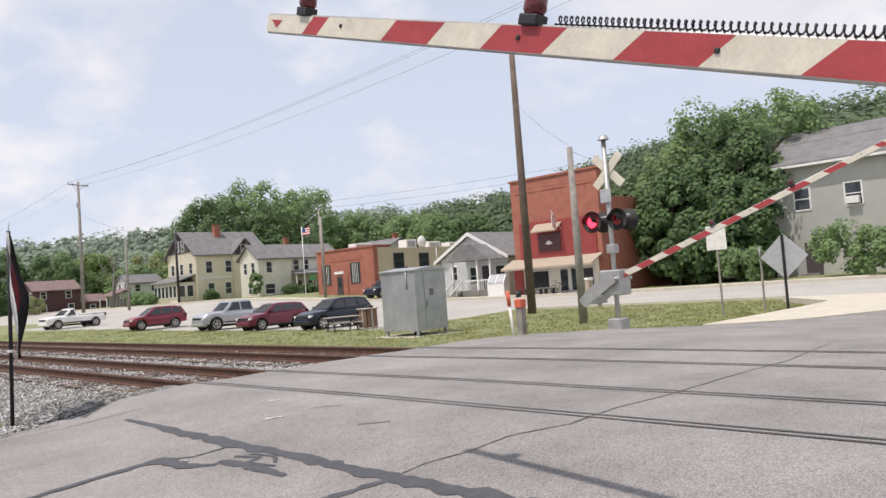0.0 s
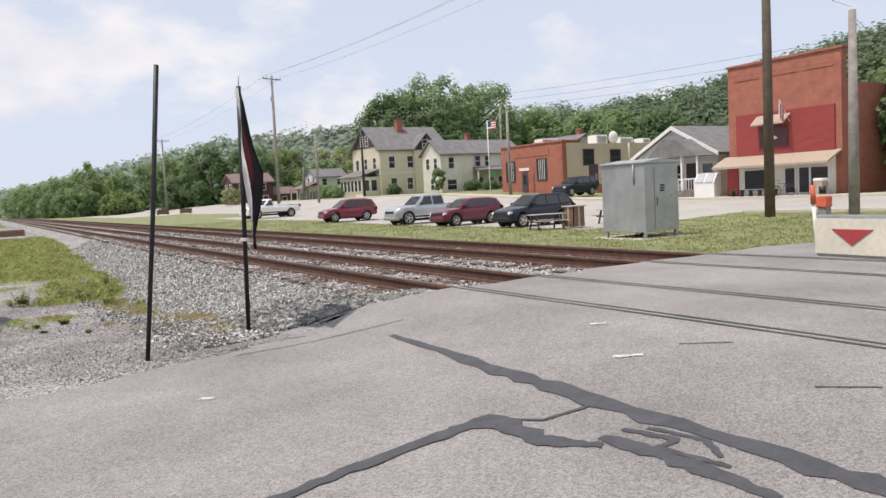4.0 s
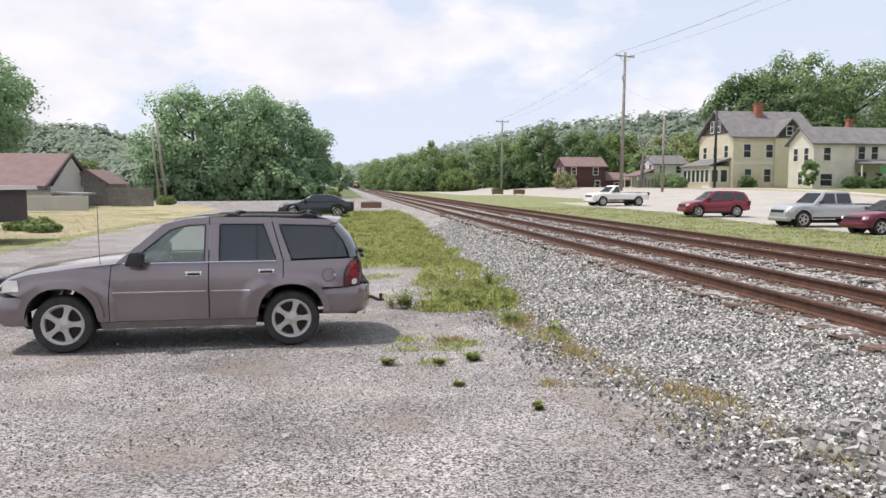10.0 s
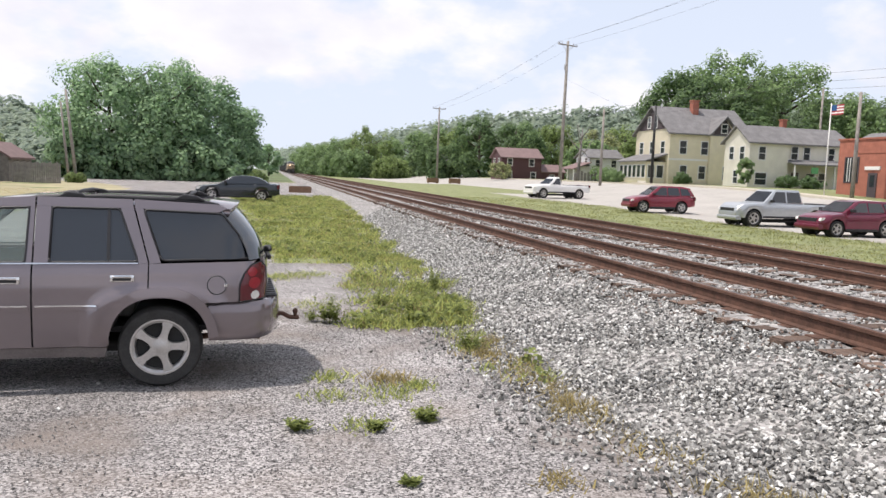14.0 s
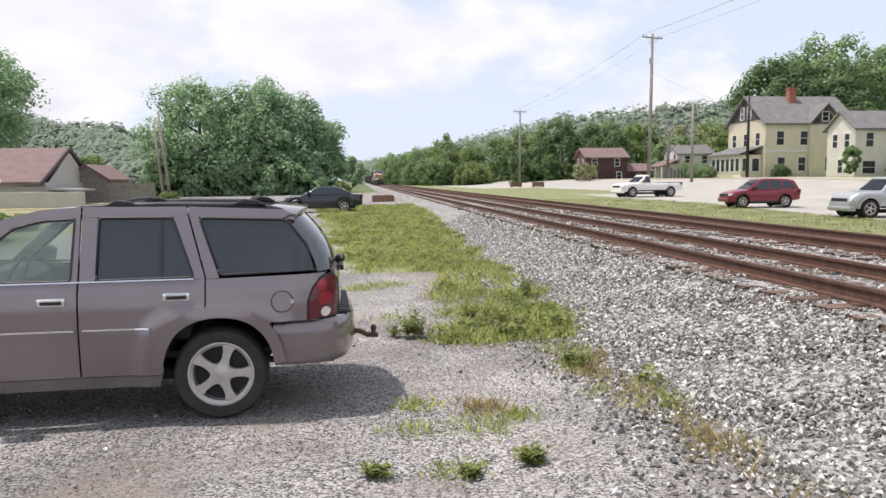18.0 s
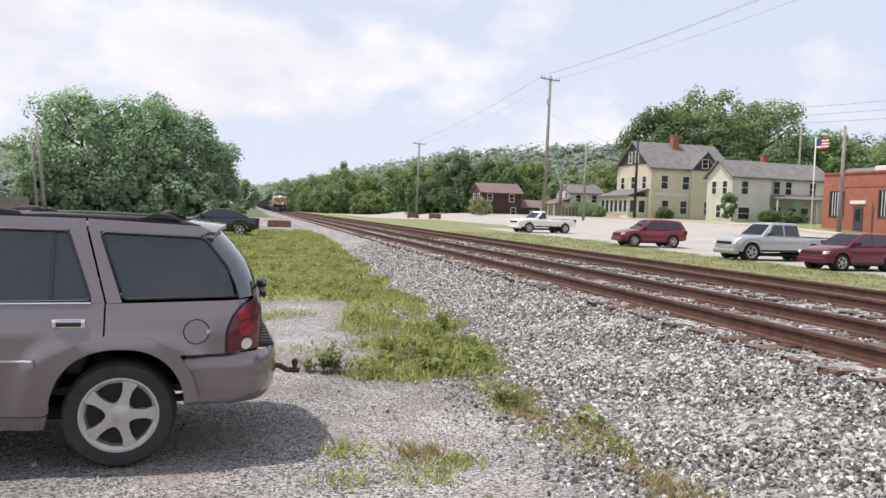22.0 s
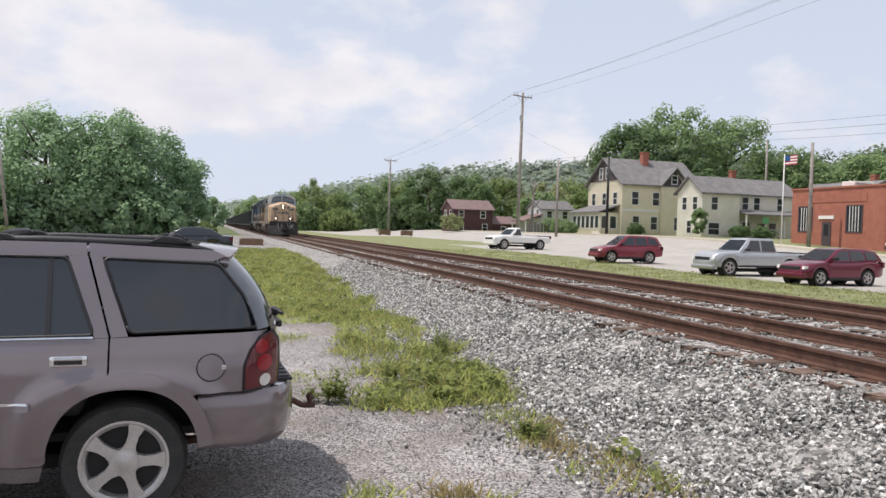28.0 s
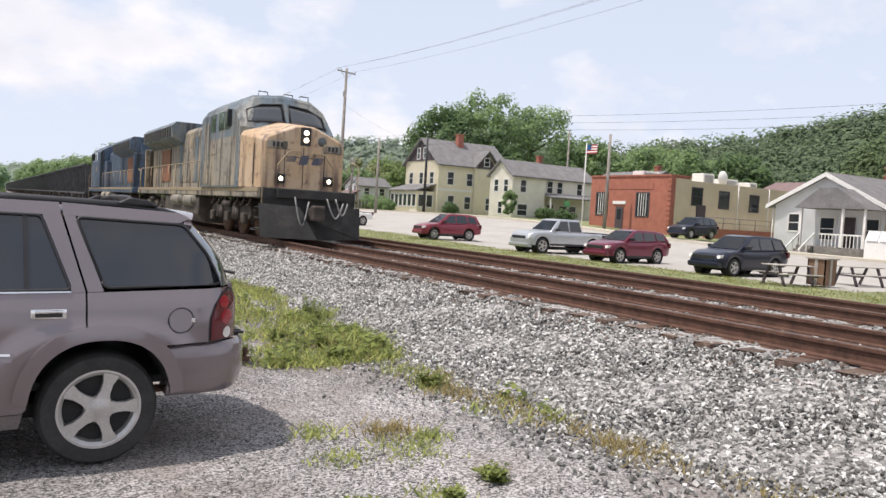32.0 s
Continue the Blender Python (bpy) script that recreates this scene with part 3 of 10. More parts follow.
def crack_seals():
    seals = [
        ([(4.1, 9.6), (4.0, 7.6), (3.98, 6.4), (3.97, 5.0), (3.95, 4.1), (3.96, 3.3), (3.97, 2.4)], [0.08, 0.2, 0.22, 0.2, 0.2, 0.26, 0.2]),
        ([(1.48, 6.5), (2.14, 6.63), (2.93, 6.76), (3.31, 6.83), (3.32, 6.25), (3.49, 5.96)], [0.09, 0.12, 0.14, 0.24, 0.2, 0.08]),
        ([(3.31, 6.83), (3.53, 6.53), (3.94, 6.48)], [0.06, 0.04, 0.03]),
        ([(3.58, 6.06), (3.61, 5.53), (3.59, 4.95)], [0.1, 0.16, 0.08]),
        ([(3.73, 6.05), (3.81, 5.72), (3.66, 5.72), (3.72, 5.3)], [0.05, 0.07, 0.06, 0.05]),
        ([(3.84, 5.95), (3.9, 5.6), (3.78, 5.4)], [0.04, 0.06, 0.04]),
        ([(-0.45, 5.85), (0.87, 6.05), (1.35, 6.03), (1.73, 5.99)], [0.2, 0.16, 0.2, 0.12]),
        ([(1.78, 6.14), (1.98, 5.8), (2.04, 5.41), (2.28, 5.2)], [0.1, 0.24, 0.22, 0.08]),
        ([(2.7, 4.25), (3.42, 4.1), (3.87, 3.97)], [0.08, 0.12, 0.1]),
        ([(-0.95, 8.1), (-0.9, 7.5), (-1.4, 6.9), (-1.8, 6.2)], [0.14, 0.5, 0.6, 0.4]),
    ]
    for pts, w in seals:
        tagged(new("crack_seal", mesh_of(ribbon(pts, w), "crack_seal", M_TAR)), "black tar band sealing a road crack", "crack seal", "tar seals on the road", "structure")
    cracks = [[(3.87, 3.97), (4.3, 3.95), (4.65, 3.78), (5.1, 3.72), (5.6, 3.42), (6.4, 3.45), (7.2, 3.34), (8.5, 3.3), (10.0, 3.17), (12.0, 3.3)], [(5.2, 6.9), (5.45, 6.6)], [(7.6, 6.4), (7.9, 6.1)], [(4.9, 5.6), (5.1, 5.3)], [(4.5, 10.1), (3.6, 10.2), (2.7, 10.25)]]
    for pts in cracks:
        tagged(new("road_crack", mesh_of(ribbon(pts, [0.025] * len(pts), 0.004), "road_crack", M_TAR)), "thin dark crack across the road surface", "crack", "cracks in the road", "structure")
    for x, y, w in ((4.69, 7.1, 0.16), (5.3, 8.0, 0.1), (2.0, 8.9, 0.1)):
        tagged(new("paint_scrap", mesh_of(ribbon([(x, y), (x + w, y - w)], [0.1, 0.06], 0.005), "paint_scrap", M_WHITEPAINT_ROAD)), "worn scrap of white road paint", "paint mark", "road paint scraps", "structure")
    # dark ruts along the rails in the crossing
    for tx in TRACKS:
        for s in (-0.7175, 0.7175):
            x = tx + s
            bm = bmesh.new()
            for x0, x1 in ((x + 0.04, x + 0.085), (x - 0.085, x - 0.04)):
                prev = None
                for y in steps((-20, 11.3, 1.0)):
                    ring = [bm.verts.new((q, y, road_top(q, y) + 0.005)) for q in (x0, x1)]
                    if prev:
                        bm.faces.new((prev[0], prev[1], ring[1], ring[0]))
                    prev = ring
            for f in bm.faces:
                if f.normal.z < 0:
                    f.normal_flip()
            tagged(new("flangeway", mesh_of(bm, "flangeway", M_TAR)), "black rubber strips beside the rail in the crossing", "flangeway", "flangeways", "structure")


M_WHITEPAINT_ROAD = material("road_paint", (0.45, 0.44, 0.42), 0.85, vary=0.4, scale=20)
crack_seals()


def concrete_slab():
    z = 0.05
    bm = bmesh.new()
    add_prism(bm, [(-0.88, 9.95), (-0.84, 8.2), (-1.3, 7.75), (-6.0, 7.4), (-6.0, 9.9)], "z", -0.3, z - 0.005)
    bmesh.ops.bevel(bm, geom=bm.edges[:], offset=0.015, segments=2, affect="EDGES")
    tagged(new("pavement", mesh_of(bm, "pavement", M_CONCRETE)), "pale buff concrete slab beside the road", "pavement", kind="structure")
    bm = bmesh.new()
    pts = [(19.5, 9.0), (23, 9.15), (26.5, 8.95), (29.5, 9.0), (33, 12), (33.5, 6), (27, 4.6), (24, 5.8), (21.5, 7.2), (20, 8.3)]
    add_prism(bm, pts, "z", -0.4, -0.27)
    for v in bm.verts:
        if v.co.z > -0.3:
            v.co.z = road_z(v.co.x) + 0.035
    tagged(new("pavement", mesh_of(bm, "pavement", M_CONCRETE)), "pale concrete apron between the crossing and the street", "pavement", kind="structure")
    # kerbs of the street
    for x0, x1, yy0, yy1, zz in ((34.5, 34.75, 12.5, 28, 0.1), (44.5, 44.75, 10, 150, 0.14), (44.75, 46.4, 12, 100, 0.12)):
        bm = bmesh.new()
        prev = None
        for y in steps((yy0, yy1, 2.0)):
            g = land_z((x0 + x1) / 2, y)
            ring = [bm.verts.new(p) for p in ((x0, y, g - 0.2), (x0, y, g + zz), (x1, y, g + zz), (x1, y, g - 0.2))]
            if prev:
                for a, b, c, d in zip(prev, prev[1:], ring[1:], ring):
                    bm.faces.new((a, b, c, d))
            prev = ring
        bmesh.ops.recalc_face_normals(bm, faces=bm.faces[:])
        tagged(new("kerb", mesh_of(bm, "kerb", M_CONCRETE)), "pale concrete kerb along the street", "kerb", "street kerbs", "structure")


concrete_slab()


def ballast_z(x, y=30.0):
    if x < 5.5:
        toe = toe_x(y)
        foot = land_z(min(x, 4.6), y) - 0.02
        crest = max(0.095, foot + 0.04)
        if x < toe:
            return foot - 0.25 * min(1.0, (toe - x) / 0.3)
        t = (x - toe) / (5.5 - toe)
        return foot + (crest - foot) * t * (0.75 + 0.25 * t)
    prof = ((5.5, 0.095), (5.75, 0.125), (7.7, 0.12), (8.4, 0.03), (9.3, 0.12), (11.3, 0.12), (11.8, 0.02), (12.7, -0.40), (13.2, -0.62))
    rise = max(0.0, land_z(4.6, y) - 0.03) * smooth(6.9, 5.5, x)
    return curve_in(prof, x) + rise


def curve_in(prof, x):
    for (x0, z0), (x1, z1) in zip(prof, prof[1:]):
        if x <= x1:
            return z0 + (z1 - z0) * (x - x0) / (x1 - x0)
    return prof[-1][1]


def ballast_bed():
    xs = steps((2.9, 13.2, 0.22))
    bm = bmesh.new()
    prev = None
    for y in steps((11.3, 50, 0.5), (50, 200, 5), (200, 1500, 100)):
        ring = [bm.verts.new((x, y, ballast_z(x, y) + (0.03 * wob(x, y, 0.3) if 3.2 < x < 13 and y < 60 else 0))) for x in xs]
        if prev:
            for a, b, c, d in zip(prev, prev[1:], ring[1:], ring):
                bm.faces.new((a, b, c, d)).smooth = True
        prev = ring
    bmesh.ops.recalc_face_normals(bm, faces=bm.faces[:])
    return tagged(new("ballast", mesh_of(bm, "ballast", M_BALLAST)), "bed of pale grey crushed stone under the tracks", "ballast", kind="structure")


ballast_bed()
RAILS = tuple(t + s for t in TRACKS for s in (-0.7175, 0.7175))


def rail(x):
    """One running rail: foot, web and head."""
    o = [(-0.07, 0), (0.07, 0), (0.07, 0.018), (0.012, 0.035), (0.012, 0.13), (0.036, 0.142), (0.036, 0.175), (0.025, 0.185), (-0.025, 0.185), (-0.036, 0.175), (-0.036, 0.142), (-0.012, 0.13), (-0.012, 0.035), (-0.07, 0.018)]
    bm = bmesh.new()
    fs = add_prism(bm, [(x + a, RAIL_Z - 0.185 + b) for a, b in o], "y", -30, 1500)
    for f in fs:
        f.normal_update()
        if f.normal.z > 0.9 and f.calc_center_median().z > RAIL_Z - 0.02:
            f.material_index = 1
    return tagged(new("rail", mesh_of(bm, "rail", [M_RUST, M_RAILTOP])), "long rust-brown steel running rail on wooden ties", "rail", "running rails", "structure")


for rail_x in RAILS:
    rail(rail_x)

# ---- ties, stones, weeds ----
def build_ties():
    rng = random.Random(4)
    meshes = []
    for k in range(5):
        bm = box(-1.27, -0.11, -0.17, 1.27, 0.11, 0.0, 0.012)
        for v in bm.verts:
            v.co += Vector((rng.uniform(-0.03, 0.03), rng.uniform(-0.012, 0.012), rng.uniform(-0.006, 0.006)))
        meshes.append(mesh_of(bm, "tie", M_TIE))
    plate = mesh_of(box(-0.17, -0.1, 0.0, 0.17, 0.1, 0.016, 0.004), "tie_plate", M_RUST)
    track = thing("track_panel", pose(0, 0, 0), "weathered wooden ties with rusty plates under the rails", "railway track", kind="structure")
    far_parts = []
    for t in TRACKS:
        y = 11.75
        n = 0
        while y < 300:
            m = pose(t + rng.uniform(-0.05, 0.05), y + rng.uniform(-0.04, 0.04), RAIL_Z - 0.197, 0, 0, rng.uniform(-1.2, 1.2))
            if y < 52:
                o = new("tie", meshes[n % 5])
                o.parent = track
                o.matrix_local = m
                if y < 30:
                    for s in (-0.7175, 0.7175):
                        p = new("tie_plate", plate)
                        p.parent = o
                        p.matrix_local = pose(s, 0, 0)
            else:
                far_parts.append(m)
            y += 0.53
            n += 1
    bm = bmesh.new()
    for m in far_parts:
        add_box(bm, -1.27, -0.11, -0.17, 1.27, 0.11, 0.0, 0, 0, m)
    tagged(part("distant_ties", bm, M_TIE, track), kind="stuff")


build_ties()


def build_stones():
    rng = np.random.default_rng(11)
    # near side shoulder of the stone bed
    def lay(n, x0, x1, y0, y1, lo, hi, seed, skip_ties=False, power=1.6):
        y = y0 + (y1 - y0) * rng.random(n) ** power
        left = np.array([toe_x(b) - 0.08 for b in y]) if x0 is None else x0
        x = left + (x1 - left) * rng.random(n)
        if skip_ties:
            keep = np.ones(n, bool)
            for t in TRACKS:
                inside = np.abs(x - t) < 1.3
                keep &= ~(inside & (np.abs(((y - 11.75) % 0.53) - 0.265) > 0.13))
                keep &= ~(np.abs(np.abs(x - t) - 0.7175) < 0.09)
            x, y = x[keep], y[keep]
        z = np.array([ballast_z(a, b) for a, b in zip(x, y)])
        size = rng.uniform(lo, hi, len(x)) * (1 + 0.012 * (y - y0))
        return np.stack([x, y, z + 0.012], -1), size
    p, s = lay(72000, None, 5.55, 11.6, 46, 0.032, 0.074, 1, power=1.75)
    scatter("ballast_stones", p, s, M_STONE, "loose angular ballast stones, grey and white", "stones", 3, corners=6)
    p, s = lay(9000, 5.1, 7.6, 11.8, 46, 0.035, 0.07, 21, True)
    scatter("ballast_stones", p, s, M_RUSTSTONE, "rust-stained ballast stones beside the rail", "stones", 9, corners=6)
    p, s = lay(1300, None, 5.4, 11.45, 14.5, 0.05, 0.095, 8)
    p[:, 2] += 0.015
    scatter("ballast_stones", p, s, M_STONE_ROAD, "larger angular stones by the road edge", "stones", 8)
    p, s = lay(30000, 5.5, 12.6, 11.8, 50, 0.04, 0.08, 2, True)
    scatter("ballast_stones", p, s, M_STONE, "loose ballast stones between the rails", "stones", 4, corners=6)
    n = 9000
    y = 11.2 + 26 * rng.random(n) ** 1.4
    x = np.array([toe_x(b) for b in y]) + 0.05 - np.abs(rng.normal(0, 0.45, n))
    z = np.array([land_z(a, b) for a, b in zip(x, y)])
    scatter("stray_stones", np.stack([x, y, z], -1), rng.uniform(0.014, 0.045, n), M_STONE, "stones strayed from the track bed", "stones", 5)
    n = 60000
    x = rng.uniform(-5.5, 4.0, n)
    y = 9.6 + 15 * rng.random(n) ** 1.5
    z = np.array([land_z(a, b) for a, b in zip(x, y)]) - 0.012
    scatter("gravel_chips", np.stack([x, y, z], -1), rng.uniform(0.010, 0.027, n), M_PEBBLE, "small loose gravel on the packed lot", "gravel", 6, corners=6)
    n = 90
    x = rng.uniform(-6, 3.0, n)
    y = 10.2 + 13 * rng.random(n)
    z = np.array([land_z(a, b) for a, b in zip(x, y)])
    scatter("larger_stones", np.stack([x, y, z], -1), rng.uniform(0.02, 0.045, n), M_STONE, "scattered larger stones on the lot", "stones", 7)
    strip = new("plank_scrap", mesh_of(box(-0.16, -0.02, 0, 0.16, 0.02, 0.02, 0.004), "plank_scrap", M_WHITEPAINT_ROAD))
    strip.matrix_world = pose(3.45, 14.3, land_z(3.45, 14.3), 0, 0, 12)
    tagged(strip, "white painted wood scrap lying in the gravel", "scrap")
    plate = new("rusty_plate", mesh_of(box(-0.12, -0.07, 0, 0.12, 0.07, 0.012, 0.004), "rusty_plate", M_RUST))
    plate.matrix_world = pose(2.85, 11.35, land_z(2.85, 11.35), 0, 0, 20)
    tagged(plate, "flat rusty metal plate lying on the gravel", "scrap")
    # the big pale rock on the bank
    rock = lathe([(0.0, 0.12), (0.09, 0.1), (0.16, 0.03), (0.15, -0.06), (0.0, -0.08)], 9, "z")
    for v in rock.verts:
        v.co *= 1 + 0.25 * noise.noise(v.co * 9)
    r = new("rock", mesh_of(rock, "rock", stones("pale_rock", 0.5, 0.6)))
    r.location = (5.03, 22.31, -0.20)
    tagged(r, "pale rock lying on the ballast bank", "rock")


build_stones()

# ---- vehicles ----
M_TYRE = material("tyre_rubber", (0.035, 0.034, 0.033), 0.85, vary=0.2, scale=10, bump=0.2, dark=(0.09, 0.085, 0.08), dark_amount=-0.25, dark_scale=6)
M_ALLOY = material("dusty_alloy", (0.52, 0.5, 0.48), 0.38, metal=0.6, vary=0.1, scale=9)
M_DARKMETAL = material("dark_underbody", (0.02, 0.02, 0.02), 0.8, vary=0.2)
M_TRIM = material("black_trim", (0.018, 0.018, 0.02), 0.5, vary=0.2)
M_BROWN = material("taupe_metallic_paint", (0.212, 0.178, 0.187), 0.2, metal=0.5, vary=0.05, scale=2, fine=400, coat=0.8, dark=(0.17, 0.148, 0.14), dark_amount=-0.3, dark_scale=1.5)
M_CHROME = material("chrome", (0.75, 0.75, 0.75), 0.12, metal=1.0, vary=0.03)
M_REDLENS = material("red_lens", (0.10, 0.006, 0.012), 0.15, vary=0.1, coat=0.5)
M_BRIGHTLENS = material("bright_red_lens", (0.30, 0.014, 0.025), 0.15, vary=0.1, coat=0.5)
M_DUSTYSILL = material("dusty_sill", (0.15, 0.13, 0.125), 0.6, metal=0.2, vary=0.2, scale=5)
M_CLEARLENS = material("clear_lens", (0.7, 0.68, 0.64), 0.1, vary=0.1, coat=0.6)
M_DARKGLASS = material("privacy_glass", (0.016, 0.02, 0.026), 0.03, vary=0.05, coat=0.5, spec=0.6)
M_CLEARGLASS = glass("clear_glass", (0.55, 0.66, 0.62), 0.22)
M_SEAT = material("grey_cloth_seat", (0.16, 0.155, 0.15), 0.9, vary=0.15)
M_SILVERPAINT = material("silver_paint", (0.46, 0.48, 0.5), 0.3, metal=0.5, vary=0.05, coat=0.5)
M_REDPAINT = material("red_paint", (0.2, 0.016, 0.034), 0.3, metal=0.2, vary=0.06, coat=0.6)
M_MAROON = material("maroon_paint", (0.155, 0.016, 0.04), 0.3, metal=0.3, vary=0.06, coat=0.6)
M_NAVY = material("navy_paint", (0.01, 0.014, 0.03), 0.3, metal=0.2, vary=0.06, coat=0.4)
M_WHITEPAINT = material("white_paint", (0.75, 0.74, 0.72), 0.35, vary=0.05, coat=0.5)
M_TANPAINT = material("tan_paint", (0.42, 0.31, 0.2), 0.45, vary=0.12, coat=0.2, dark=(0.3, 0.2, 0.12), dark_amount=-0.3)
M_BLUEBLACK = material("black_blue_paint", (0.018, 0.024, 0.03), 0.25, metal=0.3, vary=0.06, coat=0.7)


def curve_at(pts, x):
    """Piecewise smooth height through (x, z) points."""
    if x <= pts[0][0]:
        return pts[0][1]
    for (x0, z0), (x1, z1) in zip(pts, pts[1:]):
        if x <= x1:
            return z0 + (z1 - z0) * (x - x0) / (x1 - x0)
    return pts[-1][1]


def body_shell(length, hw, top, sill, arches, nose=0.22, tail=0.14, step=0.06, flare=0.0):
    """The lower body: a loft along x (front at 0) with wheel arches cut up into its sides."""
    xs = set(round(i * step, 4) for i in range(int(length / step) + 1)) | {length}
    for xc, r, zc in arches:
        for k in range(25):
            xs.add(round(xc - r + 2 * r * k / 24, 4))
    xs = sorted(x for x in xs if 0 <= x <= length)
    bm = bmesh.new()
    prev = None
    for x in xs:
        t = curve_at(top, x)
        b = curve_at(sill, x)
        w = hw
        if x < 0.6:
            w = hw - nose * (1 - x / 0.6) ** 2
        if x > length - 0.5:
            w = hw - tail * (1 - (length - x) / 0.5) ** 2
        for xc, r, zc in arches:
            if abs(x - xc) <= r:
                b = max(b, zc + math.sqrt(max(0.0, r * r - (x - xc) ** 2)))
            if flare and abs(x - xc) < r + 0.12:
                w += flare * (1 - smooth(r, r + 0.12, abs(x - xc)))
        h = t - b
        sec = [(0, b), (w - 0.16, b), (w - 0.03, b + min(0.02, h * 0.1)), (w - 0.012, b + h * 0.25), (w, b + h * 0.5), (w - 0.01, b + h * 0.72), (w - 0.04, b + h * 0.88), (w - 0.09, t - 0.025), (w - 0.2, t), (w * 0.4, t + 0.02), (0, t + 0.025)]
        ring = [bm.verts.new((x, -y, z)) for y, z in sec] + [bm.verts.new((x, y, z)) for y, z in reversed(sec[1:-1])]
        if prev:
            n = len(ring)
            for k in range(n):
                bm.faces.new((prev[k], prev[(k + 1) % n], ring[(k + 1) % n], ring[k])).smooth = True
        else:
            bm.faces.new(ring)
        prev = ring
    bm.faces.new(list(reversed(prev)))
    bmesh.ops.recalc_face_normals(bm, faces=bm.faces[:])
    return bm


class Cabin:
    """The side surface of a cabin: its half width falls from the belt to the roof."""
    def __init__(self, belt, roof, wb, wr):
        self.belt, self.roof, self.wb, self.wr = belt, roof, wb, wr

    def y(self, x, z):
        zb, zr = curve_at(self.belt, x), max(r[1] for r in self.roof)
        t = clamp((z - zb) / (zr - zb), -0.2, 1.0)
        return self.wb + (self.wr - self.wb) * (0.75 * t + 0.25 * t * t)

    def panel(self, bm, outline, side, proud, thick, mat=0):
        """A plate on the cabin's side, from an outline in x, z."""
        a = [bm.verts.new((x, side * (self.y(x, z) + proud), z)) for x, z in outline]
        b = [bm.verts.new((x, side * (self.y(x, z) + proud - thick), z)) for x, z in outline]
        n = len(outline)
        fs = [bm.faces.new(a), bm.faces.new(list(reversed(b)))]
        fs += [bm.faces.new((a[i], b[i], b[(i + 1) % n], a[(i + 1) % n])) for i in range(n)]
        for f in fs:
            f.material_index = mat
        bmesh.ops.recalc_face_normals(bm, faces=fs)

    def top(self, x0, x1, edge=0.1, thick=0.05, n=14):
        """The roof skin between two stations."""
        bm = bmesh.new()
        prev = None
        for i in range(n + 1):
            x = x0 + (x1 - x0) * i / n
            z = curve_at(self.roof, x)
            w = self.y(x, z - edge)
            sec = [(-w, z - edge), (-w + 0.02, z - edge * 0.5), (-w + 0.07, z - edge * 0.15), (-w * 0.6, z + 0.01), (0, z + 0.025), (w * 0.6, z + 0.01), (w - 0.07, z - edge * 0.15), (w - 0.02, z - edge * 0.5), (w, z - edge)]
            low = [(y * 0.97, min(zz, z) - thick) for y, zz in reversed(sec)]
            ring = [bm.verts.new((x, y, zz)) for y, zz in sec + low]
            if prev:
                m = len(ring)
                for k in range(m):
                    bm.faces.new((prev[k], prev[(k + 1) % m], ring[(k + 1) % m], ring[k])).smooth = True
            else:
                bm.faces.new(ring)
            prev = ring
        bm.faces.new(list(reversed(prev)))
        bmesh.ops.recalc_face_normals(bm, faces=bm.faces[:])
        return bm


def tyre_mesh(r, w):
    return lathe([(r * 0.66, -w * 0.42), (r * 0.8, -w * 0.5), (r * 0.93, -w * 0.48), (r * 0.985, -w * 0.36), (r, -w * 0.2), (r, w * 0.2), (r * 0.985, w * 0.36), (r * 0.93, w * 0.48), (r * 0.8, w * 0.5), (r * 0.66, w * 0.42)], 40, "y")


def rim_mesh(r, w, spokes=5):
    """An alloy rim with spokes; its face looks to -y."""
    bm = lathe([(r * 0.66, -w * 0.43), (r * 0.70, -w * 0.46), (r * 0.66, -w * 0.46), (r * 0.6, -w * 0.38), (r * 0.57, -w * 0.1)], 40, "y")
    for k in range(spokes):
        a = 2 * math.pi * k / spokes + 0.3
        m = Matrix.Rotation(a, 4, "Y")
        o = [(-0.15 * r, 0.1 * r), (0.15 * r, 0.1 * r), (0.085 * r, 0.30 * r), (0.085 * r, 0.46 * r), (0.13 * r, 0.60 * r), (0.13 * r, 0.645 * r), (-0.13 * r, 0.645 * r), (-0.13 * r, 0.60 * r), (-0.085 * r, 0.46 * r), (-0.085 * r, 0.30 * r)]
        fs = add_prism(bm, o, "y", -w * 0.43, -w * 0.26)
        bmesh.ops.transform(bm, matrix=m, verts=list({v for f in fs for v in f.verts}))
    ring = lathe([(0.0, -w * 0.475), (0.12 * r, -w * 0.47), (0.15 * r, -w * 0.445), (0.22 * r, -w * 0.44), (0.25 * r, -w * 0.36)], 20, "y")
    tmp = bpy.data.meshes.new("tmp")
    ring.to_mesh(tmp)
    ring.free()
    bm.from_mesh(tmp)
    bpy.data.meshes.remove(tmp)
    return bm


def disc_mesh(r, w):
    """The dark drum behind the spokes."""
    return lathe([(0.0, -w * 0.18), (r * 0.58, -w * 0.18), (r * 0.62, 0.0), (r * 0.6, w * 0.3), (0.0, w * 0.3)], 24, "y")


WHEEL_CACHE = {}


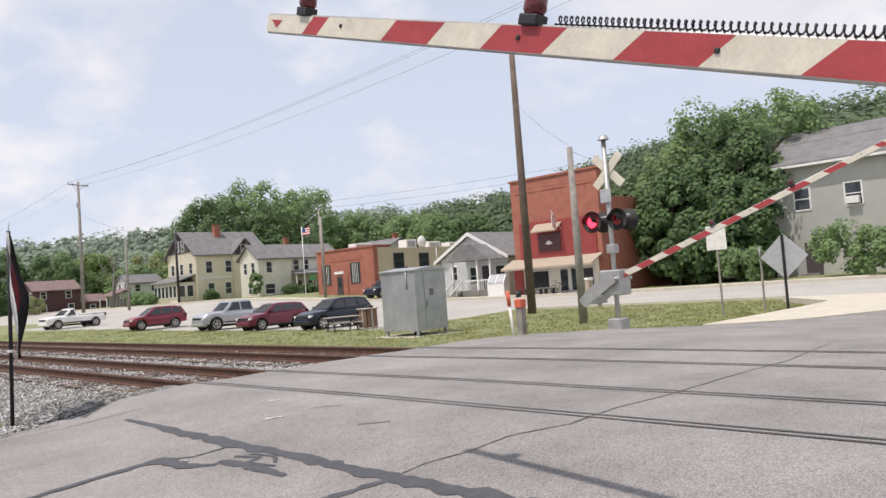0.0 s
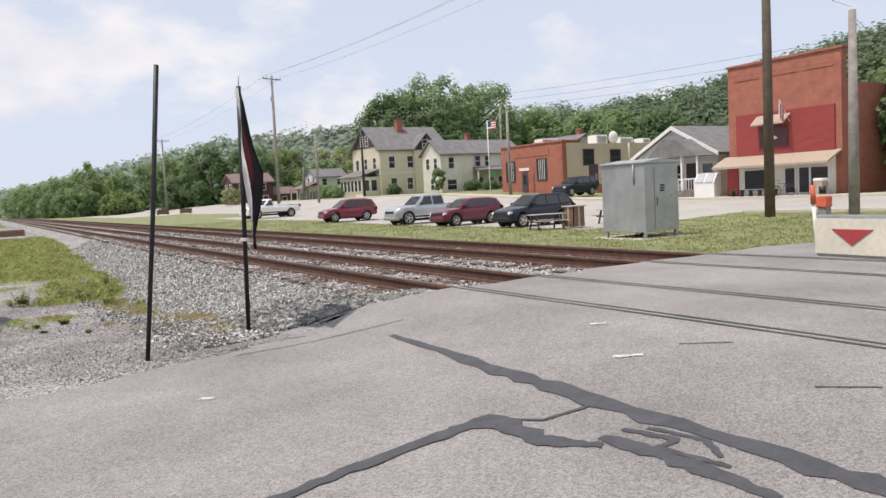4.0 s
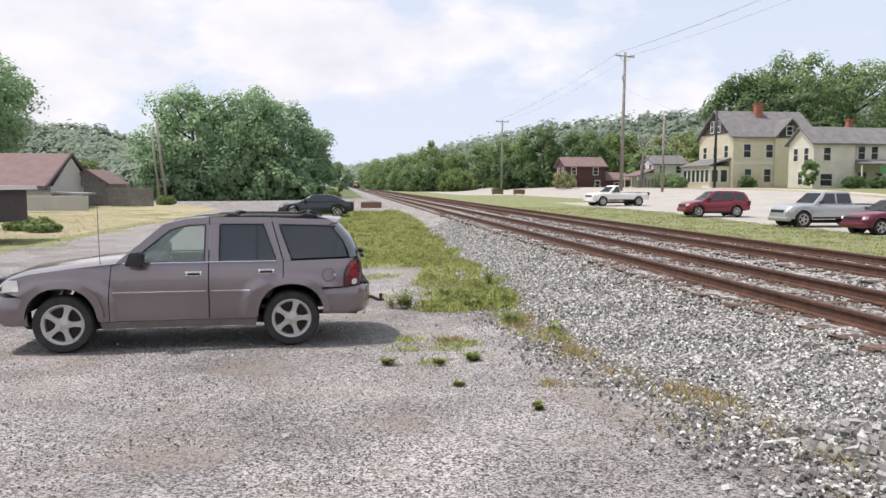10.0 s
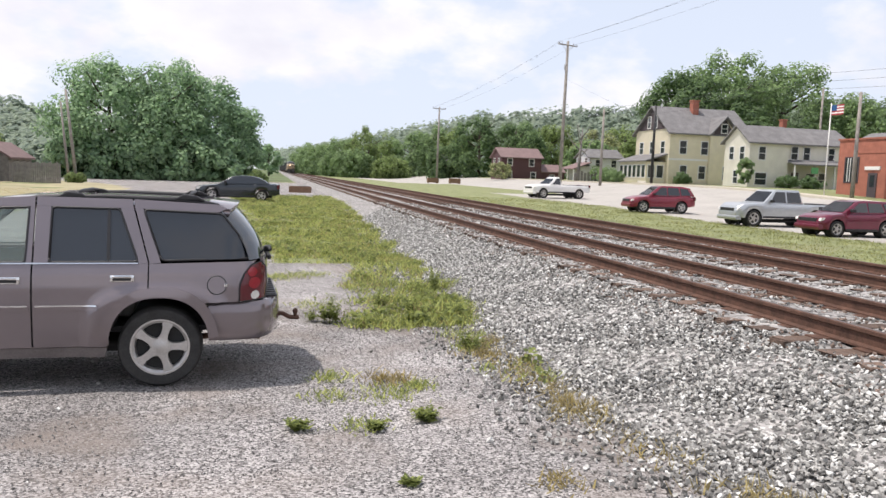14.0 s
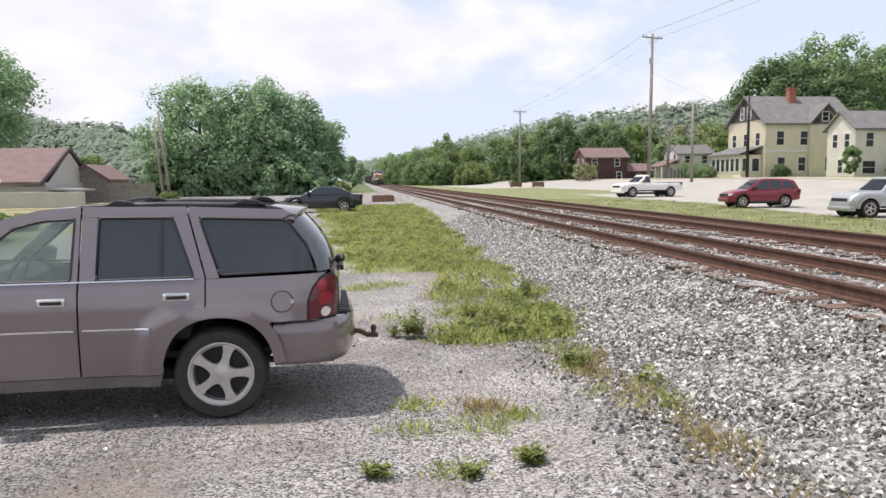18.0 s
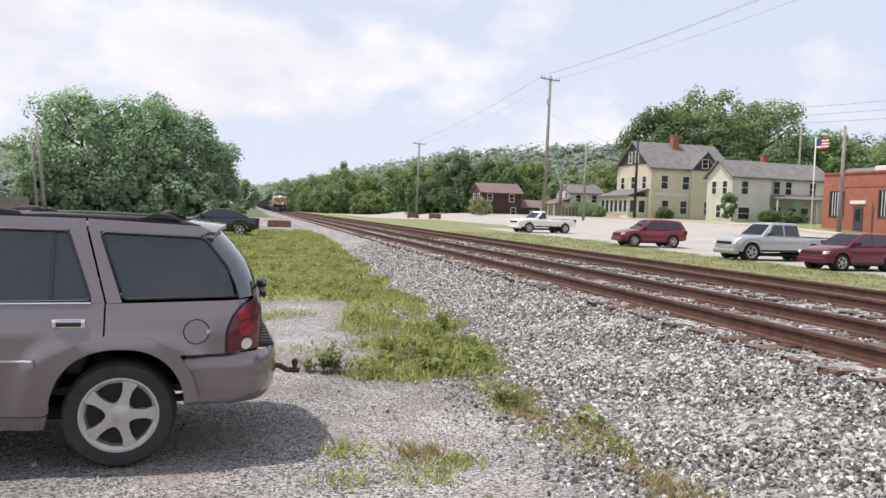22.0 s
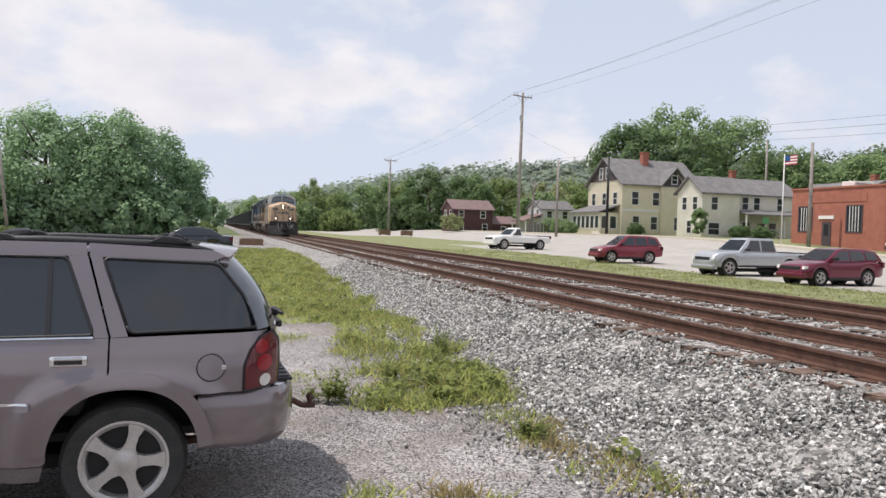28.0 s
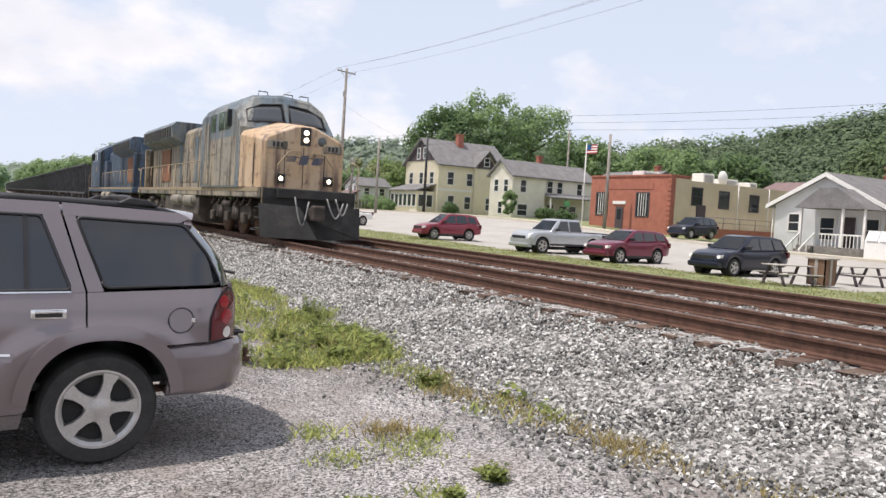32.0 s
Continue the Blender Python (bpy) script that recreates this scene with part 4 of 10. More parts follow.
def add_wheel(parent, x, y, r, w, rim_mat, spokes=5):
    key = (r, w, rim_mat.name, spokes)
    if key not in WHEEL_CACHE:
        WHEEL_CACHE[key] = (mesh_of(tyre_mesh(r, w), "tyre", M_TYRE, True), mesh_of(rim_mesh(r, w, spokes), "rim", rim_mat, True), mesh_of(disc_mesh(r, w), "brake_drum", M_DARKMETAL, True))
    a, b, c = WHEEL_CACHE[key]
    tyre = new("wheel", a)
    tyre.parent = parent
    tyre.matrix_local = pose(x, y, r, 0, 0, 0 if y < 0 else 180)
    tagged(tyre, "worn black tyre on a spoked alloy rim")
    for nm, me in (("rim", b), ("brake_drum", c)):
        o = new(nm, me)
        o.parent = tyre
    return tyre


def side_boxes(bm, x0, x1, z0, z1, y, depth, bevel=0.0):
    for s in (-1, 1):
        lo, hi = sorted((s * y, s * (y + depth)))
        add_box(bm, x0, lo, z0, x1, hi, z1, bevel)


def clip_half(poly, axis, at, keep_above):
    """The part of a 2D polygon on one side of an upright or level line."""
    out = []
    for i, p in enumerate(poly):
        q = poly[(i + 1) % len(poly)]
        a, b = p[axis] - at, q[axis] - at
        if not keep_above:
            a, b = -a, -b
        if a >= 0:
            out.append(p)
        if (a > 0 > b) or (a < 0 < b):
            t = a / (a - b)
            out.append((p[0] + (q[0] - p[0]) * t, p[1] + (q[1] - p[1]) * t))
    return out


def rounded(outline, r, n=5):
    """An outline with its corners rounded."""
    out = []
    m = len(outline)
    for i in range(m):
        p, a, b = Vector(outline[i]), Vector(outline[i - 1]), Vector(outline[(i + 1) % m])
        k = min(r, (a - p).length * 0.45, (b - p).length * 0.45)
        s, e = p + (a - p).normalized() * k, p + (b - p).normalized() * k
        for j in range(n + 1):
            t = j / n
            out.append(tuple(s * (1 - t) ** 2 + p * 2 * t * (1 - t) + e * t * t))
    return out


def skin(outline, across, side, proud=0.0, thick=0.012, cell=0.07):
    """A sheet that follows a curved side: outline in x, z; across(x, z) gives the half width."""
    bm = bmesh.new()
    keys = {}

    def vert(p, inner):
        k = (round(p[0], 4), round(p[1], 4), inner)
        if k not in keys:
            keys[k] = bm.verts.new((p[0], side * (across(p[0], p[1]) + proud - (thick if inner else 0)), p[1]))
        return keys[k]
    x0, x1 = min(p[0] for p in outline), max(p[0] for p in outline)
    z0, z1 = min(p[1] for p in outline), max(p[1] for p in outline)
    nx, nz = max(1, math.ceil((x1 - x0) / cell)), max(1, math.ceil((z1 - z0) / cell))
    for i in range(nx):
        strip = clip_half(clip_half(outline, 0, x0 + (x1 - x0) * i / nx, True), 0, x0 + (x1 - x0) * (i + 1) / nx, False)
        for j in range(nz):
            c = clip_half(clip_half(strip, 1, z0 + (z1 - z0) * j / nz, True), 1, z0 + (z1 - z0) * (j + 1) / nz, False) if len(strip) > 2 else []
            vs = []
            for p in c:
                v = vert(p, False)
                if v not in vs:
                    vs.append(v)
            if len(vs) > 2:
                try:
                    bm.faces.new(vs)
                except ValueError:
                    pass
    edge = [e for e in bm.edges if len(e.link_faces) == 1]
    for e in edge:
        a, b = e.verts
        ia, ib = vert((a.co.x, a.co.z), True), vert((b.co.x, b.co.z), True)
        try:
            bm.faces.new((a, b, ib, ia))
        except ValueError:
            pass
    bmesh.ops.recalc_face_normals(bm, faces=bm.faces[:])
    mid = [f for f in bm.faces if abs(f.normal.y) > 0.5]
    if mid and sum(f.normal.y for f in mid) * side < 0:
        bmesh.ops.reverse_faces(bm, faces=bm.faces[:])
    return bm


def sheet(fn, us, vs, thick=0.012):
    """A curved sheet of fn(u, v), given a little thickness."""
    bm = bmesh.new()
    rows = [[bm.verts.new(fn(u, v)) for u in us] for v in vs]
    for a, b in zip(rows, rows[1:]):
        for k in range(len(us) - 1):
            bm.faces.new((a[k], a[k + 1], b[k + 1], b[k])).smooth = True
    bmesh.ops.recalc_face_normals(bm, faces=bm.faces[:])
    if thick:
        bmesh.ops.solidify(bm, geom=bm.faces[:], thickness=thick)
    return bm


def bumper_sweep(x_end, x_side, hw, profile, n=36):
    """A wrap-round bumper: its plan runs from one side round the end to the other; profile of (inset, z)."""
    bm = bmesh.new()
    prev = None
    for k in range(n + 1):
        a = math.pi * (k / n - 0.5)
        c, s = abs(math.cos(a)) ** 0.42, math.copysign(abs(math.sin(a)) ** 0.5, math.sin(a))
        bow = 0.06 * (1 - s * s) * (1 if x_end > x_side else -1)
        ring = []
        for inset, z in profile:
            d = 1 if x_end > x_side else -1
            ring.append(bm.verts.new((x_side + (x_end - x_side - d * inset) * c + bow * c, s * (hw - inset), z)))
        if prev:
            m = len(ring)
            for q in range(m):
                bm.faces.new((prev[q], prev[(q + 1) % m], ring[(q + 1) % m], ring[q])).smooth = True
        else:
            bm.faces.new(ring)
        prev = ring
    bm.faces.new(list(reversed(prev)))
    bmesh.ops.recalc_face_normals(bm, faces=bm.faces[:])
    return bm


SUV_HUBS = (0.92, 3.79)


def suv_side(x, z):
    """Half width of the body side: belly, shoulder, tumblehome, arch flares, rounded nose and tail."""
    y = curve_at([(0.28, 0.895), (0.45, 0.922), (0.72, 0.936), (0.78, 0.938), (0.95, 0.93), (1.06, 0.915), (1.14, 0.885), (1.70, 0.70), (1.78, 0.66)], z)
    for hx in SUV_HUBS:
        d = ((abs(x - hx) / 0.66) ** 3 + (max(0.0, z - 0.375) / 0.585) ** 3) ** (1 / 3)
        y += 0.036 * smooth(1.04, 0.9, d) * smooth(1.08, 0.96, z)
    if x < 0.8:
        y -= 0.17 * (1 - x / 0.8) ** 2.2
    if x > 4.42:
        y -= 0.30 * ((x - 4.42) / 0.36) ** 2.3
    return y


def suv_arch(hx, a0, a1, n=16):
    """Points on a wheel opening from angle a0 to a1 (degrees, 0 to the rear)."""
    out = []
    for k in range(n + 1):
        a = radians(a0 + (a1 - a0) * k / n)
        c, s = math.cos(a), math.sin(a)
        out.append((hx + 0.435 * math.copysign(abs(c) ** 0.85, c), 0.375 + 0.475 * math.copysign(abs(s) ** 0.85, s)))
    return out


def hero_suv():
    s = thing("sport_utility_vehicle", pose(-4.65, 20.66, -0.552, 0, 0, 3.0) @ Matrix.Scale(1.06, 4), "dusty taupe-brown sport utility vehicle parked on the gravel lot", "car")
    fa, ra = SUV_HUBS
    hood_line = [(0.30, 0.965), (0.55, 1.03), (1.0, 1.09), (1.58, 1.155)]
    panels = [
        ("front_fender", [(0.22, 0.80)] + hood_line + [(1.52, 1.12), (1.49, 0.80), (1.49, 0.40), (1.372, 0.40)] + suv_arch(fa, 4, 152) + [(0.46, 0.74)], "fender with a raised wheel arch"),
        ("front_door", [(1.50, 0.40), (2.722, 0.40), (2.722, 1.142), (1.60, 1.138), (1.53, 1.12), (1.50, 0.80)], "front door"),
        ("rear_door", [(2.736, 0.40), (3.335, 0.40)] + suv_arch(ra, 176, 104)[:-1] + [(3.684, 0.84), (3.684, 1.148), (2.736, 1.142)], "rear door cut round the wheel arch"),
        ("rear_quarter_panel", [(3.696, 1.148), (4.66, 1.172), (4.60, 1.135), (4.53, 1.06), (4.49, 0.96), (4.485, 0.795), (4.21, 0.795)] + suv_arch(ra, 52, 102)[:-1] + [(3.696, 0.85)], "rear quarter with the fuel flap"),
    ]
    windows = [("front_window", rounded([(1.74, 1.160), (2.672, 1.160), (2.684, 1.638), (2.44, 1.628), (2.24, 1.575)], 0.03), M_CLEARGLASS),
               ("rear_window", rounded([(2.862, 1.160), (3.60, 1.166), (3.43, 1.638), (2.866, 1.645)], 0.035), M_DARKGLASS),
               ("quarter_window", rounded([(3.80, 1.176), (4.60, 1.196), (4.50, 1.40), (4.335, 1.61), (3.635, 1.635)], 0.045), M_DARKGLASS)]
    pillars = [[(1.56, 1.142), (1.735, 1.152), (2.23, 1.582), (2.43, 1.64), (2.43, 1.715), (2.15, 1.645)],
               [(2.43, 1.64), (2.725, 1.65), (2.725, 1.735), (2.43, 1.715)],
               [(2.676, 1.146), (2.724, 1.146), (2.726, 1.65), (2.690, 1.65)],
               [(2.738, 1.146), (2.856, 1.146), (2.858, 1.65), (2.740, 1.65)],
               [(2.740, 1.652), (3.545, 1.645), (3.535, 1.728), (2.740, 1.735)],
               [(3.606, 1.15), (3.686, 1.15), (3.548, 1.645), (3.436, 1.645)],
               [(3.700, 1.15), (3.796, 1.155), (3.630, 1.645), (3.562, 1.645)],
               [(3.560, 1.645), (4.30, 1.622), (4.38, 1.66), (4.30, 1.695), (3.550, 1.728)]]
    for sd in (-1, 1):
        for nm, o, lab in panels:
            part(nm, skin(o, suv_side, sd, 0.0, 0.012, 0.03), [M_BROWN], s, lab, True)
        for o in pillars:
            part("pillar", skin(o, suv_side, sd, 0.0, 0.03), [M_BROWN], s, "", True)
        for nm, o, m in windows:
            g = part(nm, skin(o, suv_side, sd, -0.010, 0.004, 0.12), [m], s, "clear glass" if m is M_CLEARGLASS else "dark privacy glass", True)
            if m is M_CLEARGLASS:
                g.visible_shadow = False
            # rubber round the pane
            bm = bmesh.new()
            add_tube(bm, [(x, sd * (suv_side(x, z) - 0.004), z) for x, z in o + o[:1]], 0.011, 6)
            part("window_seal", bm, [M_TRIM], g, "black rubber seal")
        part("window_divider", skin([(3.335, 1.166), (3.36, 1.166), (3.352, 1.64), (3.327, 1.64)], suv_side, sd, 0.0, 0.02), [M_TRIM], s, "black upright bar")
        part("belt_strip", skin([(1.66, 1.143), (3.60, 1.150), (3.60, 1.160), (1.66, 1.154)], suv_side, sd, 0.010, 0.012), [M_CHROME], s, "thin bright strip under the windows")
        # dark sheet added behind the panels, giving the gaps their shade
        part("inner_shell", skin([(0.5, 0.93), (1.55, 1.10), (4.55, 1.14), (4.45, 0.82), (4.3, 0.86), (3.3, 0.86), (3.3, 0.42), (1.42, 0.42), (1.42, 0.86), (0.5, 0.86)], suv_side, sd, -0.03, 0.01, 0.15), [M_DARKMETAL], s)
        for hx in SUV_HUBS:
            bm = bmesh.new()
            prev = None
            for x, z in suv_arch(hx, 16, 164, 26):
                ring = [bm.verts.new((x, sd * q, z)) for q in (suv_side(x, z) - 0.006, 0.5)]
                if prev:
                    bm.faces.new((prev[0], ring[0], ring[1], prev[1])).smooth = True
                prev = ring
            part("wheel_well", bm, [M_DARKMETAL], s)
            # raised lip pressed round the arch
            inner = suv_arch(hx, 8, 172, 28)
            mz = 0.39
            outer = [(hx + (x - hx) * 1.20, mz + (z - mz) * 1.20) for x, z in inner]
            part("wheel_arch_flare", skin(inner + outer[::-1], suv_side, sd, 0.038, 0.045, 0.06), [M_BROWN], s, "raised body-coloured wheel arch flare", True)
        lamp_o = [(4.50, 0.805), (4.505, 0.955), (4.545, 1.055), (4.61, 1.13), (4.69, 1.15), (4.735, 1.10), (4.745, 0.95), (4.735, 0.81)]
        lamp = part("tail_lamp", skin(lamp_o, suv_side, sd, 0.012, 0.05, 0.03), [M_REDLENS], s, "dark red tail lamp cluster", True)
        part("lamp_surround", skin([(4.487, 0.797), (4.49, 0.96), (4.532, 1.062), (4.602, 1.142), (4.70, 1.162), (4.75, 1.1), (4.757, 0.95), (4.745, 0.80)], suv_side, sd, 0.005, 0.03, 0.05), [M_TRIM], s, "black lamp surround", True)
        for nm, cx, cz, r, m in (("lens_disc", 4.615, 1.07, 0.045, M_BRIGHTLENS), ("lens_disc", 4.635, 0.965, 0.055, M_BRIGHTLENS), ("reverse_lens", 4.64, 0.85, 0.04, M_CLEARLENS)):
            o = [(cx + r * math.cos(k * math.pi / 8), cz + r * math.sin(k * math.pi / 8)) for k in range(16)]
            part(nm, skin(o, suv_side, sd, 0.016, 0.006, 0.05), [m], lamp, "", True)
        # mirror
        bm = prism(rounded([(1.72, 1.13), (1.93, 1.12), (1.96, 1.27), (1.90, 1.31), (1.78, 1.30)], 0.04), "y", min(sd * 0.94, sd * 1.10), max(sd * 0.94, sd * 1.10), 0.02)
        add_box(bm, 1.80, min(sd * 0.86, sd * 0.96), 1.14, 1.90, max(sd * 0.86, sd * 0.96), 1.21)
        part("wing_mirror", bm, [M_TRIM], s, "black wing mirror", True)
        for hx, hz in ((2.54, 1.005), (3.47, 1.02)):
            y = suv_side(hx, hz)
            handle = part("door_handle", box(hx - 0.105, min(sd * (y - 0.01), sd * (y + 0.016)), hz - 0.034, hx + 0.105, max(sd * (y - 0.01), sd * (y + 0.016)), hz + 0.034, 0.012), [M_CHROME], s, "bright door handle surround", True)
            part("handle_slot", box(hx - 0.078, min(sd * (y + 0.012), sd * (y + 0.0185)), hz - 0.02, hx + 0.078, max(sd * (y + 0.012), sd * (y + 0.0185)), hz + 0.006, 0.003), [M_TRIM], handle, "dark finger slot")
            part("handle_grip", box(hx - 0.08, min(sd * (y + 0.012), sd * (y + 0.034)), hz + 0.006, hx + 0.08, max(sd * (y + 0.012), sd * (y + 0.034)), hz + 0.026, 0.008), [M_CHROME], handle)
        for a, b in ((1.53, 2.71), (2.75, 3.27)):
            m = part("side_moulding", skin([(a, 0.735), (b, 0.735), (b, 0.785), (a, 0.785)], suv_side, sd, 0.014, 0.018), [M_BROWN], s, "body-coloured side moulding", True)
            part("bright_strip", skin([(a + 0.01, 0.772), (b - 0.01, 0.772), (b - 0.01, 0.786), (a + 0.01, 0.786)], suv_side, sd, 0.019, 0.012), [M_CHROME], m, "chrome strip")
        part("rocker_panel", skin([(1.40, 0.30), (3.32, 0.30), (3.34, 0.392), (1.38, 0.392)], suv_side, sd, -0.012, 0.05), [M_DUSTYSILL], s, "dusty sill under the doors", True)
        # roof rail and its feet
        rail_pts = [(2.62, sd * 0.635, 1.69), (2.75, sd * 0.645, 1.728), (3.3, sd * 0.65, 1.742), (3.9, sd * 0.645, 1.73), (4.2, sd * 0.635, 1.70), (4.30, sd * 0.63, 1.675)]
        part("roof_rail", tube(rail_pts, 0.026, 8), [M_TRIM], s, "black roof rail")
    # unseen dark plates, added to keep sun from leaking into the wheel wells
    part("engine_cover", box(0.45, -0.80, 0.90, 1.56, 0.80, 0.925), [M_DARKMETAL], s)
    part("cargo_floor", box(3.0, -0.80, 0.90, 4.5, 0.80, 0.925), [M_DARKMETAL], s)
    # bonnet, roof, windscreen, tailgate
    across = [-1 + k / 8 for k in range(17)]

    def bonnet(u, v):
        x = 0.16 + 1.45 * v
        w = suv_side(max(x, 0.3), 1.05) - 0.012
        z = curve_at([(0.16, 0.88), (0.24, 0.95), (0.45, 1.03), (1.0, 1.115), (1.61, 1.185)], x)
        return (x - 0.10 * (1 - u * u) * (1 - v), u * w, z + 0.035 * (1 - u * u) - 0.055 * max(0.0, abs(u) - 0.8) * 5 * 0.6)
    part("bonnet", sheet(bonnet, across, [k / 14 for k in range(15)]), [M_BROWN], s, "long taupe bonnet", True)

    def roof_at(u, v):
        x = 2.20 + 2.20 * v
        z = curve_at([(2.20, 1.675), (2.45, 1.725), (2.8, 1.745), (3.3, 1.75), (3.9, 1.735), (4.25, 1.71), (4.40, 1.695)], x)
        return (x, u * 0.70, z - 0.075 * abs(u) ** 6 - 0.012 * u * u)
    part("roof", sheet(roof_at, across, [k / 16 for k in range(17)], 0.03), [M_BROWN], s, "", True)

    def screen(u, v):
        return (1.60 + 0.63 * v + 0.16 * u * u * (1 - 0.5 * v), u * (0.80 - 0.13 * v), 1.17 + 0.52 * v - 0.01 * u * u)
    g = part("windscreen", sheet(screen, across, [k / 6 for k in range(7)], 0.006), [M_CLEARGLASS], s)
    g.visible_shadow = False

    def back_glass(u, v):
        x = 4.755 - 0.10 * v - 0.24 * v * v
        w = suv_side(4.4, 1.17 + 0.51 * v) - 0.004
        return (x - 0.17 * abs(u) ** 4, u * w, 1.185 + 0.50 * v)
    part("tailgate_glass", sheet(back_glass, across, [k / 8 for k in range(9)], 0.008), [M_DARKGLASS], s, "dark wrap-round rear glass", True)

    def gate(u, v):
        return (4.765 + 0.02 * math.sin(v * 3.1) - 0.05 * abs(u) ** 3, u * (0.70 - 0.02 * v), 0.72 + 0.47 * v)
    part("tailgate", sheet(gate, across, [k / 6 for k in range(7)], 0.03), [M_BROWN], s, "", True)
    part("tailgate_grip", box(4.77, -0.36, 1.13, 4.81, 0.36, 1.18, 0.012), [M_TRIM], s, "dark tailgate grip")

    def spoiler(u, v):
        return (4.24 + 0.26 * v - 0.09 * abs(u) ** 3, u * (0.665 - 0.01 * v), 1.72 - 0.03 * v - 0.05 * abs(u) ** 5 + 0.01)
    part("rear_spoiler", sheet(spoiler, across, [k / 4 for k in range(5)], 0.03), [M_BROWN], s, "body-coloured rear spoiler", True)
    # bumpers
    bump = bumper_sweep(4.845, 4.215, 0.928, [(0.045, 0.42), (0.015, 0.47), (0.0, 0.55), (0.0, 0.68), (0.008, 0.755), (0.035, 0.787), (0.16, 0.79), (0.22, 0.44)])
    bumper = part("rear_bumper", bump, [M_BROWN], s, "deep body-coloured rear bumper", True)
    part("bumper_step_pad", box(4.70, -0.60, 0.785, 4.86, 0.60, 0.805, 0.008), [M_TRIM], bumper, "black ribbed step pad")
    for k in range(9):
        part("pad_rib", box(4.72, -0.56 + k * 0.14, 0.804, 4.845, -0.53 + k * 0.14, 0.812), [M_TRIM], bumper)
    part("front_bumper", bumper_sweep(0.02, 0.50, 0.915, [(0.06, 0.36), (0.015, 0.42), (0.0, 0.52), (0.0, 0.66), (0.03, 0.735), (0.14, 0.76), (0.2, 0.40)]), [M_BROWN], s, "body-coloured front bumper", True)
    part("grille", box(0.02, -0.5, 0.77, 0.14, 0.5, 0.94, 0.02), [M_TRIM], s)
    for sd in (-1, 1):
        part("headlamp", skin([(0.20, 0.80), (0.42, 0.82), (0.40, 0.955), (0.30, 0.955), (0.22, 0.93)], suv_side, sd, 0.006, 0.12, 0.05), [M_CLEARLENS], s, "", True)
    fo = [(4.29 + 0.085 * math.cos(k * math.pi / 14), 0.955 + 0.085 * math.sin(k * math.pi / 14)) for k in range(28)]
    fuel = part("fuel_flap", skin(fo, suv_side, -1, 0.004, 0.006, 0.2), [M_BROWN], s, "", True)
    bm = bmesh.new()
    add_tube(bm, [(x, -(suv_side(x, z) + 0.003), z) for x, z in fo + fo[:1]], 0.005, 6)
    part("fuel_flap_gap", bm, [M_TRIM], fuel, "dark ring")
    part("flap_lug", box(4.355, -(suv_side(4.36, 0.95) + 0.012), 0.94, 4.385, -suv_side(4.36, 0.95), 0.97, 0.004), [M_CHROME], fuel)
    for hx in (3.02, 4.02):
        bar = part("roof_crossbar", tube([(hx, -0.64, 1.752), (hx + 0.02, -0.3, 1.782), (hx + 0.02, 0.3, 1.782), (hx, 0.64, 1.752)], 0.018, 8), [M_TRIM], s)
        for sd in (-1, 1):
            part("crossbar_clamp", prism(rounded([(hx - 0.13, 1.735), (hx + 0.15, 1.73), (hx + 0.08, 1.772), (hx - 0.04, 1.785)], 0.02), "y", sd * 0.645 - 0.03, sd * 0.645 + 0.03, 0.01), [M_TRIM], bar)
    for x in SUV_HUBS:
        for sd in (-1, 1):
            add_wheel(s, x, sd * 0.80, 0.375, 0.245, M_ALLOY, 5)
    # tow hitch and ball
    hitch = part("tow_hitch", box(4.6, -0.035, 0.475, 4.92, 0.035, 0.545, 0.01), [M_RUST], s, "rusty tow hitch")
    part("drawbar", tube([(4.88, 0, 0.51), (4.96, 0, 0.50), (5.03, 0, 0.46), (5.13, 0, 0.455)], 0.024, 8), [M_RUST], hitch)
    part("tow_ball", lathe([(0.0, 0.09), (0.025, 0.075), (0.03, 0.05), (0.02, 0.03), (0.02, 0.0)], 12, "z"), [M_RUST], hitch).location = (5.09, 0, 0.47)
    wiper = part("rear_wiper", tube([(4.775, 0.1, 1.215), (4.80, -0.2, 1.235), (4.785, -0.52, 1.25)], 0.013, 6), [M_TRIM], s, "black rear wiper")
    part("wiper_pivot", box(4.75, -0.06, 1.18, 4.83, 0.06, 1.24, 0.015), [M_TRIM], wiper)
    part("antenna", tube([(1.35, -0.74, 1.12), (1.34, -0.74, 1.88)], 0.004, 5), [M_TRIM], s)
    # inside
    part("dashboard", prism([(1.65, 0.8), (2.0, 0.8), (2.02, 1.09), (1.9, 1.18), (1.68, 1.17)], "y", -0.72, 0.72, 0.03), [M_TRIM], s)
    part("steering_wheel", lathe([(0.17, -0.012), (0.19, 0.0), (0.17, 0.012), (0.155, 0.0), (0.17, -0.012)], 24, "x"), [M_TRIM], s).matrix_local = pose(2.1, -0.36, 1.16, 0, 25, 0)
    for sx, sy in ((2.62, -0.36), (2.62, 0.36), (3.5, -0.36), (3.5, 0.36)):
        seat = part("seat", prism([(sx - 0.45, 0.62), (sx, 0.6), (sx + 0.22, 1.22), (sx + 0.1, 1.24), (sx - 0.08, 0.78), (sx - 0.45, 0.78)], "y", sy - 0.24, sy + 0.24, 0.03), [M_SEAT], s, "grey cloth seat")
        part("headrest", box(sx + 0.12, sy - 0.13, 1.26, sx + 0.24, sy + 0.13, 1.47, 0.04), [M_SEAT], seat)
    part("cabin_floor", box(1.6, -0.78, 0.5, 4.6, 0.78, 0.55), [M_DARKMETAL], s)
    part("undertray", box(0.35, -0.6, 0.27, 4.05, 0.6, 0.38, 0.04), [M_DARKMETAL], s)
